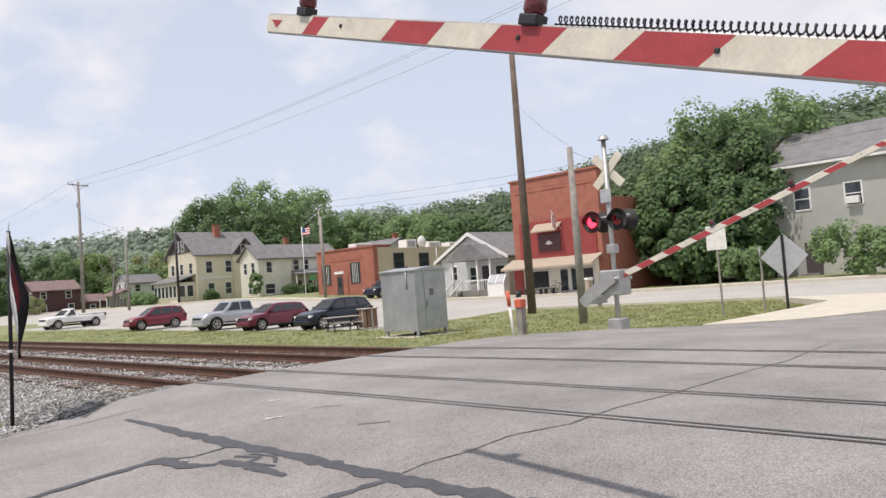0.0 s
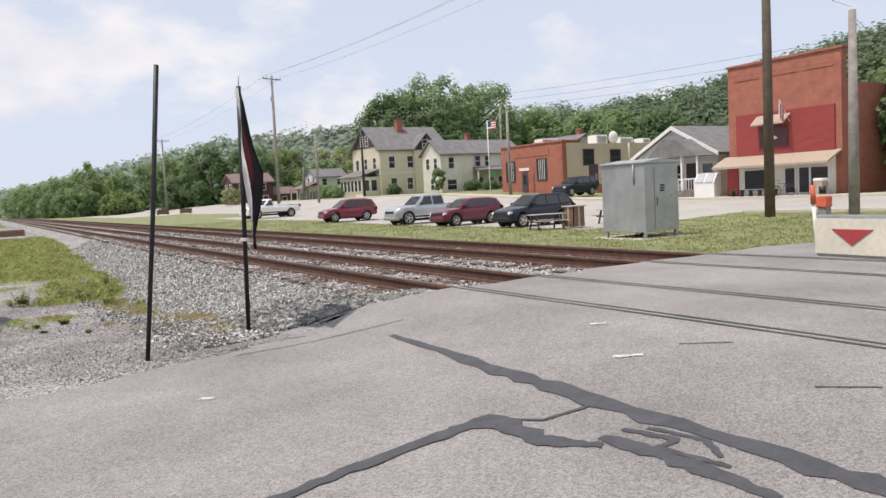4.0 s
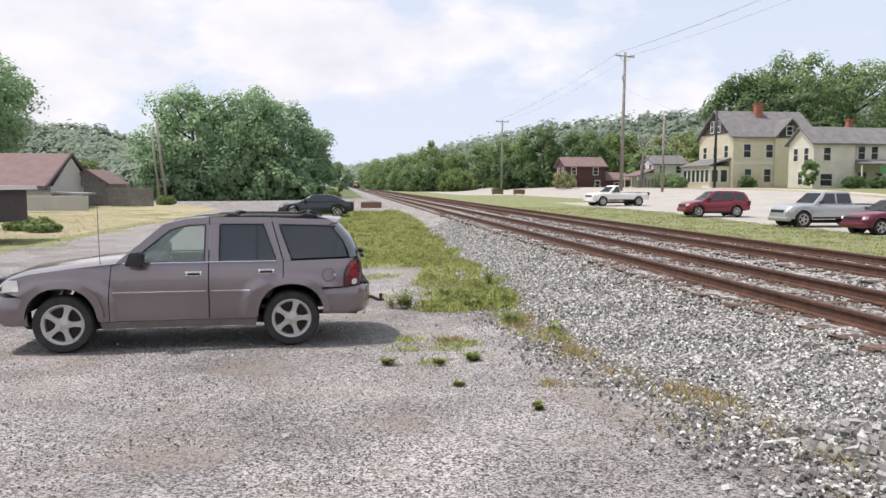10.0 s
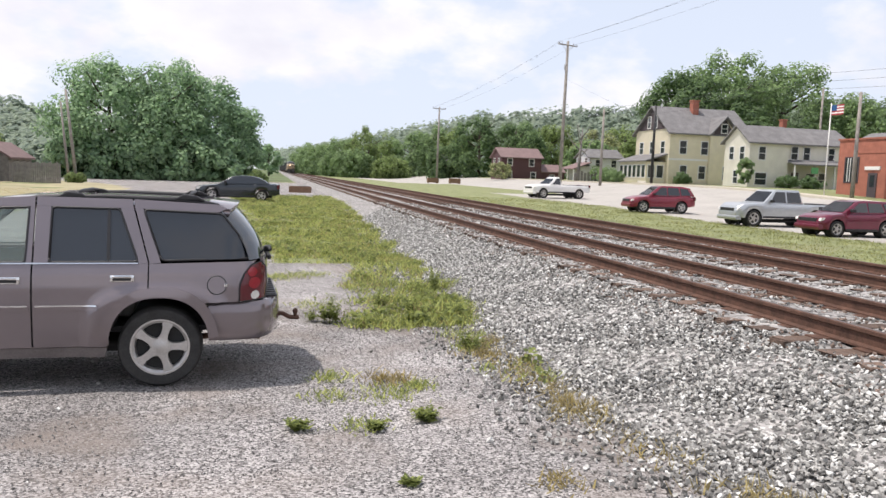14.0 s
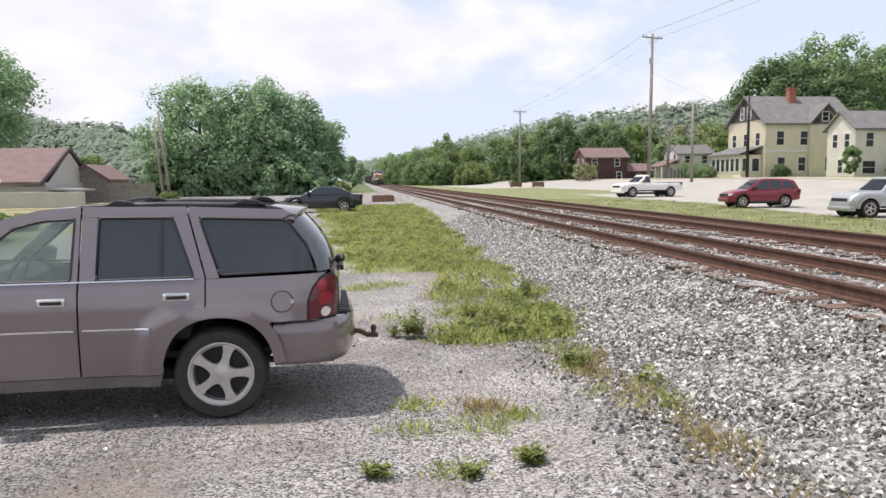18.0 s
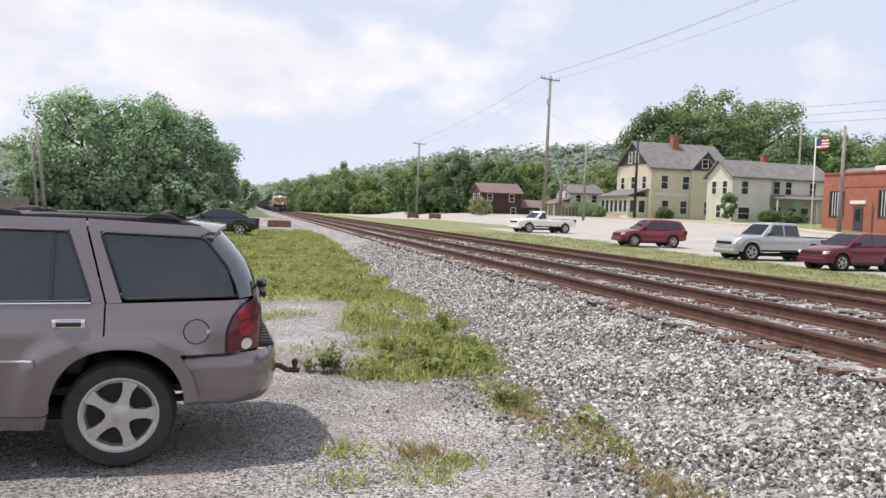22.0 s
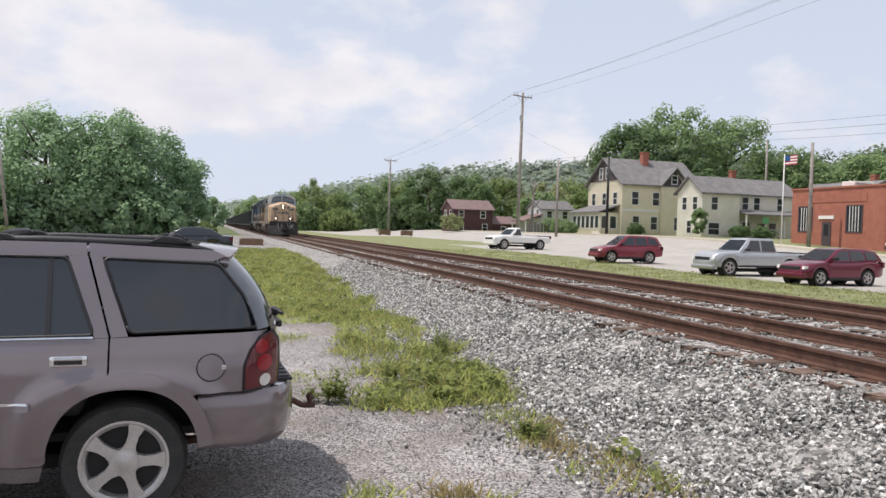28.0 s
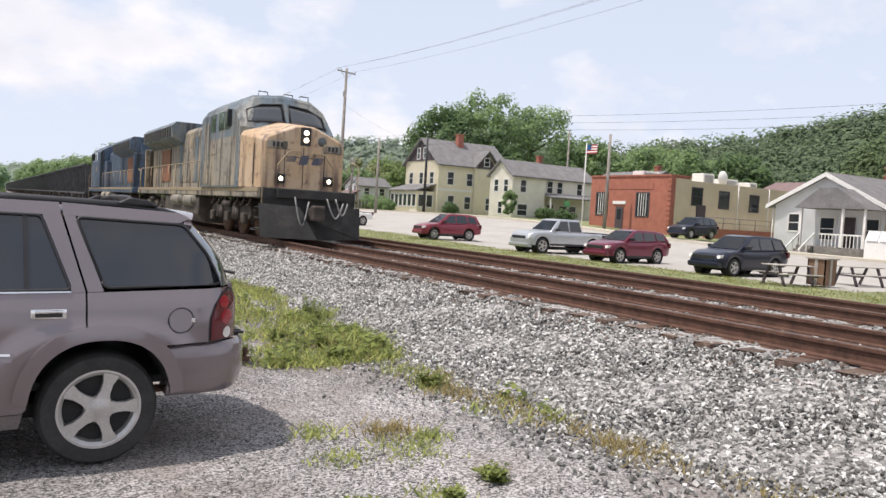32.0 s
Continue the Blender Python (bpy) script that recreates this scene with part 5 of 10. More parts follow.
    part("exhaust_pipe", tube([(3.6, -0.5, 0.36), (4.3, -0.55, 0.40), (4.7, -0.55, 0.38)], 0.03, 8), [M_RUST], s)
    return s


hero_suv()


def plain_car(name, m, label, paint, L, HW, top, sill, wheels, wr, belt, roof, wb, wrf, cab_out, panes, front_glass, rear_glass, bed=None, rim=None, lamps=(0.75, 0.62), spokes=5, group=""):
    """A parked car seen at some distance: closed cabin, proud panes, lamps, bumpers, mirrors and wheels."""
    s = thing(name, m, label, "car", group)
    arches = [(x, wr + 0.07, wr) for x in wheels]
    part("body", body_shell(L, HW, top, sill, arches, 0.22, 0.12, 0.08), [paint], s, "", True)
    cab = Cabin(belt, roof, wb, wrf)
    bm = bmesh.new()
    n = len(cab_out)
    a = [bm.verts.new((x, -cab.y(x, z), z)) for x, z in cab_out]
    b = [bm.verts.new((x, cab.y(x, z), z)) for x, z in cab_out]
    bm.faces.new(a); bm.faces.new(list(reversed(b)))
    for i in range(n):
        bm.faces.new((a[i], b[i], b[(i + 1) % n], a[(i + 1) % n]))
    bmesh.ops.recalc_face_normals(bm, faces=bm.faces[:])
    bmesh.ops.bevel(bm, geom=bm.edges[:], offset=0.035, segments=2, affect="EDGES", profile=0.5)
    part("cabin", bm, [paint], s, "", True)
    for o in panes:
        for sd in (-1, 1):
            bm = bmesh.new()
            cab.panel(bm, o, sd, 0.012, 0.02)
            part("side_window", bm, [M_DARKGLASS], s)
    for nm, (x0, z0, x1, z1) in (("windscreen", front_glass), ("rear_glass", rear_glass)):
        if x0 == x1 and z0 == z1:
            continue
        d = Vector((x1 - x0, 0, z1 - z0)).normalized()
        nrm = Vector((-d.z, 0, d.x)) if nm == "windscreen" else Vector((d.z, 0, -d.x))
        if nrm.z < 0:
            nrm = -nrm
        bm = bmesh.new()
        q = []
        for x, z, f in ((x0, z0, 0.90), (x1, z1, 0.88)):
            y = cab.y(x, z) * f
            q.append((Vector((x, -y, z)), Vector((x, y, z))))
        vs = [bm.verts.new(p + nrm * 0.014) for p in (q[0][0], q[0][1], q[1][1], q[1][0])]
        bm.faces.new(vs)
        bmesh.ops.solidify(bm, geom=bm.faces[:], thickness=0.02)
        part(nm, bm, [M_DARKGLASS], s)
    for x in wheels:
        for sd in (-1, 1):
            add_wheel(s, x, sd * (HW - 0.115), wr, 0.21, rim or M_ALLOY, spokes)
            part("wheel_well", lathe([(wr + 0.05, sd * 0.5), (wr + 0.065, sd * (HW - 0.03))], 24, "y"), [M_DARKMETAL], s).location = (x, 0, wr)
    zl, wl = lamps
    for sd in (-1, 1):
        part("headlamp", prism([(0.02, zl - 0.06), (0.38, zl - 0.01), (0.36, zl + 0.09), (0.08, zl + 0.07)], "y", min(sd * wl, sd * (HW - 0.1)), max(sd * wl, sd * (HW - 0.1)), 0.015), [M_CLEARLENS], s)
        part("tail_lamp", box(L - 0.14, min(sd * (HW - 0.28), sd * (HW - 0.03)), zl + 0.05, L + 0.005, max(sd * (HW - 0.28), sd * (HW - 0.03)), zl + 0.3, 0.02), [M_REDLENS], s)
        mx = cab_out[0][0] + 0.42
        mz = curve_at(belt, mx) + 0.06
        part("wing_mirror", box(mx - 0.06, min(sd * wb, sd * (wb + 0.24)), mz - 0.02, mx + 0.08, max(sd * wb, sd * (wb + 0.24)), mz + 0.13, 0.03), [M_TRIM], s)
    part("grille", box(-0.015, -wl + 0.06, zl - 0.1, 0.1, wl - 0.06, zl + 0.06, 0.02), [M_TRIM], s)
    part("front_bumper", prism([(0.3, 0.32), (0.02, 0.3), (-0.05, 0.4), (-0.04, 0.52), (0.3, 0.54)], "y", -HW + 0.12, HW - 0.12, 0.03), [paint], s)
    part("lower_trim", box(wheels[0] + wr + 0.1, -HW - 0.004, curve_at(sill, L / 2) - 0.02, wheels[1] - wr - 0.1, HW + 0.004, curve_at(sill, L / 2) + 0.09, 0.02), [M_TRIM], s)
    part("undertray", box(0.4, -0.6, 0.2, L - 0.4, 0.6, 0.34, 0.03), [M_DARKMETAL], s)
    if bed:
        x0, x1, z = bed
        part("load_bed_liner", box(x0 + 0.06, -HW + 0.12, z - 0.02, x1 - 0.06, HW - 0.12, z + 0.035, 0.01), [M_TRIM], s, "dark open load bed")
    return s


def small_suv(name, m, label, paint, length, zr, group=""):
    k = length / 4.44
    return plain_car(name, m, label, paint, length, 0.88, [(0, 0.72), (0.1, 0.86), (0.5, 0.98), (1.15 * k, 1.06), (2.2 * k, 1.05), (3.8 * k, 1.1), (length, 1.0)],
                     [(0, 0.38), (0.4, 0.3), (1.4, 0.27), (3.2, 0.28), (length - 0.3, 0.38), (length, 0.44)], (0.86 * k, 3.48 * k), 0.35,
                     [(1.1, 1.05), (length, 1.08)], [(2.0, zr), (3.6, zr - 0.02)], 0.82, 0.62,
                     [(1.12 * k, 1.03), (1.95 * k, zr - 0.06), (2.3 * k, zr), (3.5 * k, zr - 0.02), (4.05 * k, zr - 0.1), (4.38 * k, 1.06)],
                     [[(1.55 * k, 1.1), (2.45 * k, 1.1), (2.45 * k, zr - 0.1), (2.05 * k, zr - 0.12)], [(2.53 * k, 1.1), (3.35 * k, 1.12), (3.25 * k, zr - 0.12), (2.53 * k, zr - 0.1)], [(3.45 * k, 1.13), (4.1 * k, 1.15), (3.9 * k, zr - 0.18), (3.36 * k, zr - 0.13)]],
                     (1.2 * k, 1.09, 1.93 * k, zr - 0.08), (4.36 * k, 1.12, 4.08 * k, zr - 0.12), group=group)


def pickup(name, m, label, paint, L, wb_f, wb_r, cab_end, zr, zb, wr, group=""):
    hw = 0.98
    ws = wb_f + 0.55
    panes = [[(ws + 0.42, zb + 0.04), (cab_end - 0.12, zb + 0.04), (cab_end - 0.16, zr - 0.12), (ws + 0.78, zr - 0.12)]]
    if cab_end - ws > 2.0:
        mid = (ws + 0.4 + cab_end) / 2
        panes = [[(ws + 0.42, zb + 0.04), (mid - 0.05, zb + 0.04), (mid - 0.05, zr - 0.12), (ws + 0.78, zr - 0.12)], [(mid + 0.05, zb + 0.04), (cab_end - 0.12, zb + 0.04), (cab_end - 0.16, zr - 0.12), (mid + 0.05, zr - 0.12)]]
    return plain_car(name, m, label, paint, L, hw, [(0, 0.85), (0.06, 1.0), (0.4, zb - 0.04), (ws, zb + 0.02), (cab_end, zb), (L, zb - 0.02)],
                     [(0, 0.45), (0.4, 0.42), (L, 0.5)], (wb_f, wb_r), wr, [(ws, zb), (cab_end, zb)], [(ws + 0.8, zr), (cab_end, zr - 0.02)], 0.9, 0.7,
                     [(ws, zb - 0.02), (ws + 0.7, zr - 0.05), (ws + 0.95, zr), (cab_end - 0.15, zr - 0.01), (cab_end, zb - 0.02)], panes,
                     (ws + 0.08, zb + 0.06, ws + 0.68, zr - 0.09), (cab_end, zb + 0.06, cab_end - 0.11, zr - 0.12), bed=(cab_end + 0.08, L - 0.02, zb - 0.02), lamps=(0.86, 0.66), group=group)


def sedan(name, m, label, paint, group=""):
    L, zr = 4.55, 1.42
    return plain_car(name, m, label, paint, L, 0.87, [(0, 0.62), (0.1, 0.74), (0.5, 0.84), (1.3, 0.93), (3.6, 0.97), (4.3, 1.0), (L, 0.92)],
                     [(0, 0.3), (0.4, 0.24), (1.4, 0.22), (3.2, 0.23), (L - 0.3, 0.32), (L, 0.4)], (0.88, 3.56), 0.32, [(1.2, 0.93), (4.3, 0.97)], [(2.0, zr), (3.0, zr)], 0.8, 0.58,
                     [(1.18, 0.9), (2.0, zr - 0.06), (2.4, zr), (2.95, zr - 0.01), (3.4, zr - 0.1), (4.05, 0.96)],
                     [[(1.65, 0.97), (2.5, 0.98), (2.5, zr - 0.08), (2.1, zr - 0.09)], [(2.57, 0.98), (3.5, 1.0), (3.25, zr - 0.14), (2.57, zr - 0.08)]],
                     (1.27, 0.96, 1.97, zr - 0.08), (4.0, 0.99, 3.42, zr - 0.12), lamps=(0.66, 0.5), group=group)


PARK = "cars parked along the grass strip"
small_suv("compact_suv", pose(22.95, 57.3, -0.30, 0, 0, -4), "bright red compact sport utility vehicle parked on the street edge", M_REDPAINT, 4.44, 1.72, PARK)
pickup("pickup_truck", pose(23.7, 47.2, -0.46, 0, 0, 0), "silver crew-cab pickup truck parked beside the grass strip", M_SILVERPAINT, 5.89, 0.95, 4.63, 3.85, 1.93, 1.22, 0.42, PARK)
small_suv("compact_suv", pose(23.6, 41.0, -0.48, 0, 0, 2), "maroon crossover parked beside the grass strip", M_MAROON, 4.45, 1.62, PARK)
small_suv("compact_suv", pose(23.7, 34.7, -0.46, 0, 0, 0), "dark navy sport utility vehicle parked behind a picnic table", M_NAVY, 4.52, 1.68, PARK)
pickup("pickup_truck", pose(21.6, 72.8, 0.0, 0, 0, 10), "older white regular-cab pickup truck on the street", M_WHITEPAINT, 5.6, 0.95, 4.5, 2.75, 1.78, 1.12, 0.38, PARK)
small_suv("compact_suv", pose(45.0, 55.0, 0.62, 0, 0, 5), "black sport utility vehicle half hidden beside the tan building", M_NAVY, 4.6, 1.72, PARK)
sedan("sedan", pose(-3.75, 56.2, -0.22, 0, 0, -1), "dark blue-black four-door sedan parked on the grass edge", M_BLUEBLACK)
pickup("pickup_truck", pose(-17.2, 31.5, -0.66, 0, 0, 172), "old tan truck with a chrome grille parked in weeds", M_TANPAINT, 4.7, 0.85, 3.5, 3.0, 1.75, 1.12, 0.38)
small_suv("minivan", pose(-17.0, 36.2, -0.66, 0, 0, 170), "white minivan parked beside the dumpsters", M_WHITEPAINT, 5.0, 1.72)

# ---- the train ----
def streaked(name, base, grime, pale, rough=0.65, amount=0.5):
    """Weathered paint: upright streaks of grime and faded patches over a base colour."""
    m = bpy.data.materials.new(name)
    m.use_nodes = True
    nt = m.node_tree
    b = nt.nodes["Principled BSDF"]
    b.inputs["Roughness"].default_value = rough
    tc = nt.nodes.new("ShaderNodeTexCoord")

    def layer(scale, size, detail, lo, hi):
        mp = nt.nodes.new("ShaderNodeMapping")
        mp.inputs["Scale"].default_value = scale
        nt.links.new(tc.outputs["Object"], mp.inputs["Vector"])
        n = nt.nodes.new("ShaderNodeTexNoise")
        n.inputs["Scale"].default_value, n.inputs["Detail"].default_value = size, detail
        nt.links.new(mp.outputs[0], n.inputs["Vector"])
        r = nt.nodes.new("ShaderNodeMapRange")
        r.inputs["From Min"].default_value, r.inputs["From Max"].default_value = lo, hi
        nt.links.new(n.outputs["Fac"], r.inputs["Value"])
        return r.outputs[0]

    def blend(fac, a, colour):
        mix = nt.nodes.new("ShaderNodeMixRGB")
        nt.links.new(fac, mix.inputs["Fac"])
        if isinstance(a, tuple):
            mix.inputs["Color1"].default_value = (*a, 1)
        else:
            nt.links.new(a, mix.inputs["Color1"])
        mix.inputs["Color2"].default_value = (*colour, 1)
        return mix.outputs[0]
    c = blend(layer((1, 1, 0.6), 1.1, 6, 0.44, 0.62), base, pale)
    c = blend(layer((3.2, 3.2, 0.35), 1.0, 7, 0.58 - 0.2 * amount, 0.74 - 0.2 * amount), c, grime)
    c = blend(layer((1, 1, 1), 5.0, 6, 0.54, 0.76), c, grime)
    nt.links.new(c, b.inputs["Base Color"])
    return m


M_LOCO_TAN = streaked("faded_yellow_loco", (0.50, 0.35, 0.215), (0.16, 0.10, 0.075), (0.52, 0.40, 0.28), 0.6, 0.35)
M_LOCO_BLUE = streaked("faded_blue_loco", (0.05, 0.085, 0.14), (0.03, 0.032, 0.036), (0.10, 0.13, 0.17), 0.55, 0.4)
M_LOCO_GREY = streaked("grimy_grey_loco", (0.26, 0.24, 0.2), (0.07, 0.06, 0.05), (0.34, 0.28, 0.2), 0.65, 0.6)
M_LOCO_BLACK = material("sooty_black", (0.028, 0.027, 0.026), 0.75, vary=0.3, scale=3, fine=25, dark=(0.09, 0.075, 0.06), dark_amount=-0.2, dark_scale=1.5)
M_LOCO_FRAME = material("dusty_truck_frame", (0.06, 0.048, 0.04), 0.85, vary=0.4, scale=3, dark=(0.2, 0.16, 0.13), dark_amount=-0.12, dark_scale=2.0)
M_LOCO_RAIL = material("handrail_yellow", (0.3, 0.235, 0.15), 0.6, vary=0.15)
M_ORANGE = streaked("rust_orange_panel", (0.27, 0.10, 0.045), (0.09, 0.05, 0.035), (0.3, 0.13, 0.07), 0.75, 0.5)
M_LOCO_CAB = streaked("peeling_blue_grey_loco", (0.11, 0.15, 0.18), (0.055, 0.06, 0.065), (0.22, 0.22, 0.2), 0.6, 0.4)
M_LOCO_EMBLEM = streaked("worn_blue_emblem", (0.07, 0.08, 0.12), (0.12, 0.09, 0.07), (0.36, 0.26, 0.17), 0.6, 0.4)
M_HOSE = material("grey_hose", (0.26, 0.26, 0.25), 0.7, vary=0.15)
M_CABGLASS = material("cab_glass", (0.05, 0.055, 0.06), 0.08, vary=0.05, coat=1.0)
M_HEADLIGHT = glow("lit_headlight", (1.0, 0.86, 0.62), 5.0)
M_HOPPER = material("dark_steel_hopper", (0.055, 0.055, 0.058), 0.75, vary=0.3, scale=1.2, fine=15, dark=(0.13, 0.11, 0.095), dark_amount=-0.15, dark_scale=0.8)
M_COAL = material("coal_load", (0.02, 0.02, 0.02), 0.8, vary=0.4, scale=5, fine=20, bump=0.8, bump_scale=12)


def wheel_truck(parent, yc, axles, name="truck"):
    """A bogie: side frames, springs, axle boxes and wheels."""
    span = (axles - 1) * 0.93 if axles == 3 else 0.9
    t = part(name, box(-1.15, yc - span - 0.55, 0.62, 1.15, yc + span + 0.55, 0.86, 0.04), M_LOCO_FRAME, parent)
    offs = [(-span + 2 * span * k / (axles - 1)) for k in range(axles)]
    for s in (-1, 1):
        o = [(yc - span - 0.5, 0.66), (yc - span - 0.3, 0.95), (yc + span + 0.3, 0.95), (yc + span + 0.5, 0.66), (yc + span + 0.2, 0.5), (yc - span - 0.2, 0.5)]
        part("side_frame", prism(o, "x", min(s * 1.0, s * 1.22), max(s * 1.0, s * 1.22), 0.03), M_LOCO_FRAME, t)
        for d in offs:
            part("axle_box", box(min(s * 1.2, s * 1.36), yc + d - 0.17, 0.38, max(s * 1.2, s * 1.36), yc + d + 0.17, 0.72, 0.05), M_LOCO_FRAME, t)
        for k in range(axles - 1):
            m = (offs[k] + offs[k + 1]) / 2
            for q in (-0.14, 0.14):
                part("spring", tube([(s * 1.25, yc + m + q, 0.5), (s * 1.25, yc + m + q, 0.9)], 0.1, 10), M_LOCO_FRAME, t)
        part("brake_cylinder", tube([(s * 1.3, yc - 0.35, 0.98), (s * 1.3, yc + 0.35, 0.98)], 0.11, 10), M_LOCO_FRAME, t)
    for d in offs:
        bm = lathe([(0.0, -0.8), (0.5, -0.8), (0.53, -0.78), (0.54, -0.66), (0.5, -0.65), (0.1, -0.62), (0.1, 0.62), (0.5, 0.65), (0.54, 0.66), (0.53, 0.78), (0.5, 0.8), (0.0, 0.8)], 26, "x")
        w = part("wheelset", bm, M_RUST, t)
        w.location = (0, yc + d, 0.53)
    return t


def locomotive(label, nose_mat, cab_mat, hood_mat, lit):
    s = thing("locomotive", pose(0, 0, 0), label, "locomotive", "train")
    W = 1.46
    # frame, walkway and sill
    part("frame", box(-W, -0.45, 1.2, W, 19.9, 1.5, 0.03), hood_mat, s, "grimy frame with a yellow sill edge")
    for sd in (-1, 1):
        part("sill_stripe", box(min(sd * W, sd * (W + 0.012)), -0.3, 1.38, max(sd * W, sd * (W + 0.012)), 19.7, 1.49), M_LOCO_RAIL, s)
    # nose: wide, its top sloping to the sides
    bm = bmesh.new()
    secs = []
    for y, hw, zt in ((0.0, 1.22, 3.34), (0.10, 1.27, 3.40), (1.2, 1.50, 3.55), (1.9, 1.52, 3.62)):
        secs.append([bm.verts.new(p) for p in ((-hw, y, 1.5), (-hw, y, zt - 0.50), (-hw + 0.10, y, zt - 0.36), (-0.30, y, zt), (0.30, y, zt), (hw - 0.10, y, zt - 0.36), (hw, y, zt - 0.50), (hw, y, 1.5))])
    for a, b in zip(secs, secs[1:]):
        for k in range(8):
            bm.faces.new((a[k], a[(k + 1) % 8], b[(k + 1) % 8], b[k]))
    bm.faces.new(secs[0]); bm.faces.new(list(reversed(secs[-1])))
    bmesh.ops.recalc_face_normals(bm, faces=bm.faces[:])
    bmesh.ops.bevel(bm, geom=bm.edges[:], offset=0.018, segments=2, affect="EDGES")
    nose = part("nose", bm, nose_mat, s, "faded yellow nose stained with grime")
    # cab with raked windscreen and shallow pitched roof
    bm = bmesh.new()
    prof = [(1.55, 3.35), (2.15, 4.20), (2.3, 4.30), (6.2, 4.30), (6.4, 4.2), (6.4, 1.5), (1.55, 1.5)]
    secs = []
    for x, drop in ((-1.52, 0.36), (-1.38, 0.14), (-0.95, -0.14), (0, -0.24), (0.95, -0.14), (1.38, 0.14), (1.52, 0.36)):
        secs.append([bm.verts.new((x, y, z - (drop if z > 4.1 else 0.0))) for y, z in prof])
    n = len(prof)
    for a, b in zip(secs, secs[1:]):
        for k in range(n):
            bm.faces.new((a[k], a[(k + 1) % n], b[(k + 1) % n], b[k]))
    bm.faces.new(secs[0]); bm.faces.new(list(reversed(secs[-1])))
    bmesh.ops.recalc_face_normals(bm, faces=bm.faces[:])
    cab = part("cab", bm, cab_mat, s, "peeling blue-grey cab")
    # windscreen panes lie on the raked front
    d = Vector((0, 0.60, 0.85)).normalized()
    nrm = Vector((0, -d.z, d.y))

    def on_front(x, v):
        """A point of the raked front: x across, v up the slope."""
        drop = curve_in(((-0.01, -0.24), (0.95, -0.14), (1.38, 0.14), (1.52, 0.36)), abs(x))
        return Vector((x, 1.55 + 0.6 * v / 1.04, 3.35 + (0.85 - drop) * v / 1.04))
    for sd in (-1, 1):
        bm = bmesh.new()
        o = [(0.09, 0.24), (0.75, 0.24), (1.28, 0.24), (1.25, 0.72), (0.75, 0.8), (0.1, 0.82)]
        rows = [[bm.verts.new(on_front(sd * (0.1 + 1.16 * a / 8), 0.24 + (0.56 - 0.10 * (a / 8) ** 2) * c / 4) + nrm * 0.02) for a in range(9)] for c in range(5)]
        for ra, rb in zip(rows, rows[1:]):
            for k in range(8):
                bm.faces.new((ra[k], ra[k + 1], rb[k + 1], rb[k])).smooth = True
        bmesh.ops.recalc_face_normals(bm, faces=bm.faces[:])
        bmesh.ops.solidify(bm, geom=bm.faces[:], thickness=0.02)
        part("windscreen_pane", bm, M_CABGLASS, cab)
        bm = bmesh.new()
        add_tube(bm, [on_front(sd * x, v) + nrm * 0.025 for x, v in o + o[:1]], 0.028, 6)
        part("windscreen_frame", bm, M_TRIM, cab)
        for y0, y1 in ((2.7, 3.3), (3.45, 4.05), (4.5, 5.0)):
            part("side_window", box(min(sd * 1.52, sd * 1.535), y0, 3.35, max(sd * 1.52, sd * 1.535), y1, 3.95, 0.0), M_CABGLASS, cab)
        part("cab_door", box(min(sd * 1.52, sd * 1.538), 5.3, 1.6, max(sd * 1.52, sd * 1.538), 6.0, 3.7, 0.01), hood_mat, cab)
        part("cab_mirror", box(min(sd * 1.5, sd * 1.66), 2.55, 3.4, max(sd * 1.5, sd * 1.66), 2.6, 3.95, 0.02), M_TRIM, cab)
        part("cab_side_panel", box(min(sd * 1.52, sd * 1.528), 1.95, 1.55, max(sd * 1.52, sd * 1.528), 5.25, 3.1, 0.004), hood_mat, cab, "worn lower cab side")
        part("cab_number_patch", box(min(sd * 1.528, sd * 1.54), 4.2, 2.6, max(sd * 1.528, sd * 1.54), 5.1, 2.95), M_LOCO_GREY, cab, "pale worn patch")
    for x in (-0.6, 0.25, 0.8):
        part("roof_fitting", tube([(x, 2.9, 4.5), (x, 2.9, 4.68), (x + 0.3, 2.9, 4.68), (x + 0.3, 2.9, 4.5)], 0.02, 6), M_LOCO_BLACK, cab)
    # engine hood with door panels
    hood = part("hood", prism([(-0.92, 1.5), (-0.92, 3.78), (-0.8, 3.95), (-0.4, 4.08), (0.4, 4.08), (0.8, 3.95), (0.92, 3.78), (0.92, 1.5)], "y", 6.4, 18.9, 0.02), hood_mat, s, "grime-streaked engine hood with doors")
    for sd in (-1, 1):
        for k in range(11):
            y = 6.6 + k * 0.56
            part("hood_door", box(min(sd * 0.92, sd * 0.945), y, 1.75, max(sd * 0.92, sd * 0.945), y + 0.5, 3.55, 0.008), (M_LOCO_GREY, M_LOCO_CAB, M_LOCO_GREY)[(k * 5) % 7 % 3] if lit else M_LOCO_BLUE, hood)
        part("blower_duct", box(min(sd * 0.9, sd * 1.25), 6.45, 1.5, max(sd * 0.9, sd * 1.25), 7.6, 3.3, 0.05), hood_mat, hood)
        part("rust_panel", box(min(sd * 0.93, sd * 0.96), 14.6, 1.8, max(sd * 0.93, sd * 0.96), 16.6, 3.25, 0.01), M_ORANGE, hood, "rust-orange panel under the radiator")
    part("exhaust_stack", box(-0.4, 9.5, 4.05, 0.4, 10.2, 4.25, 0.03), M_LOCO_BLACK, hood)
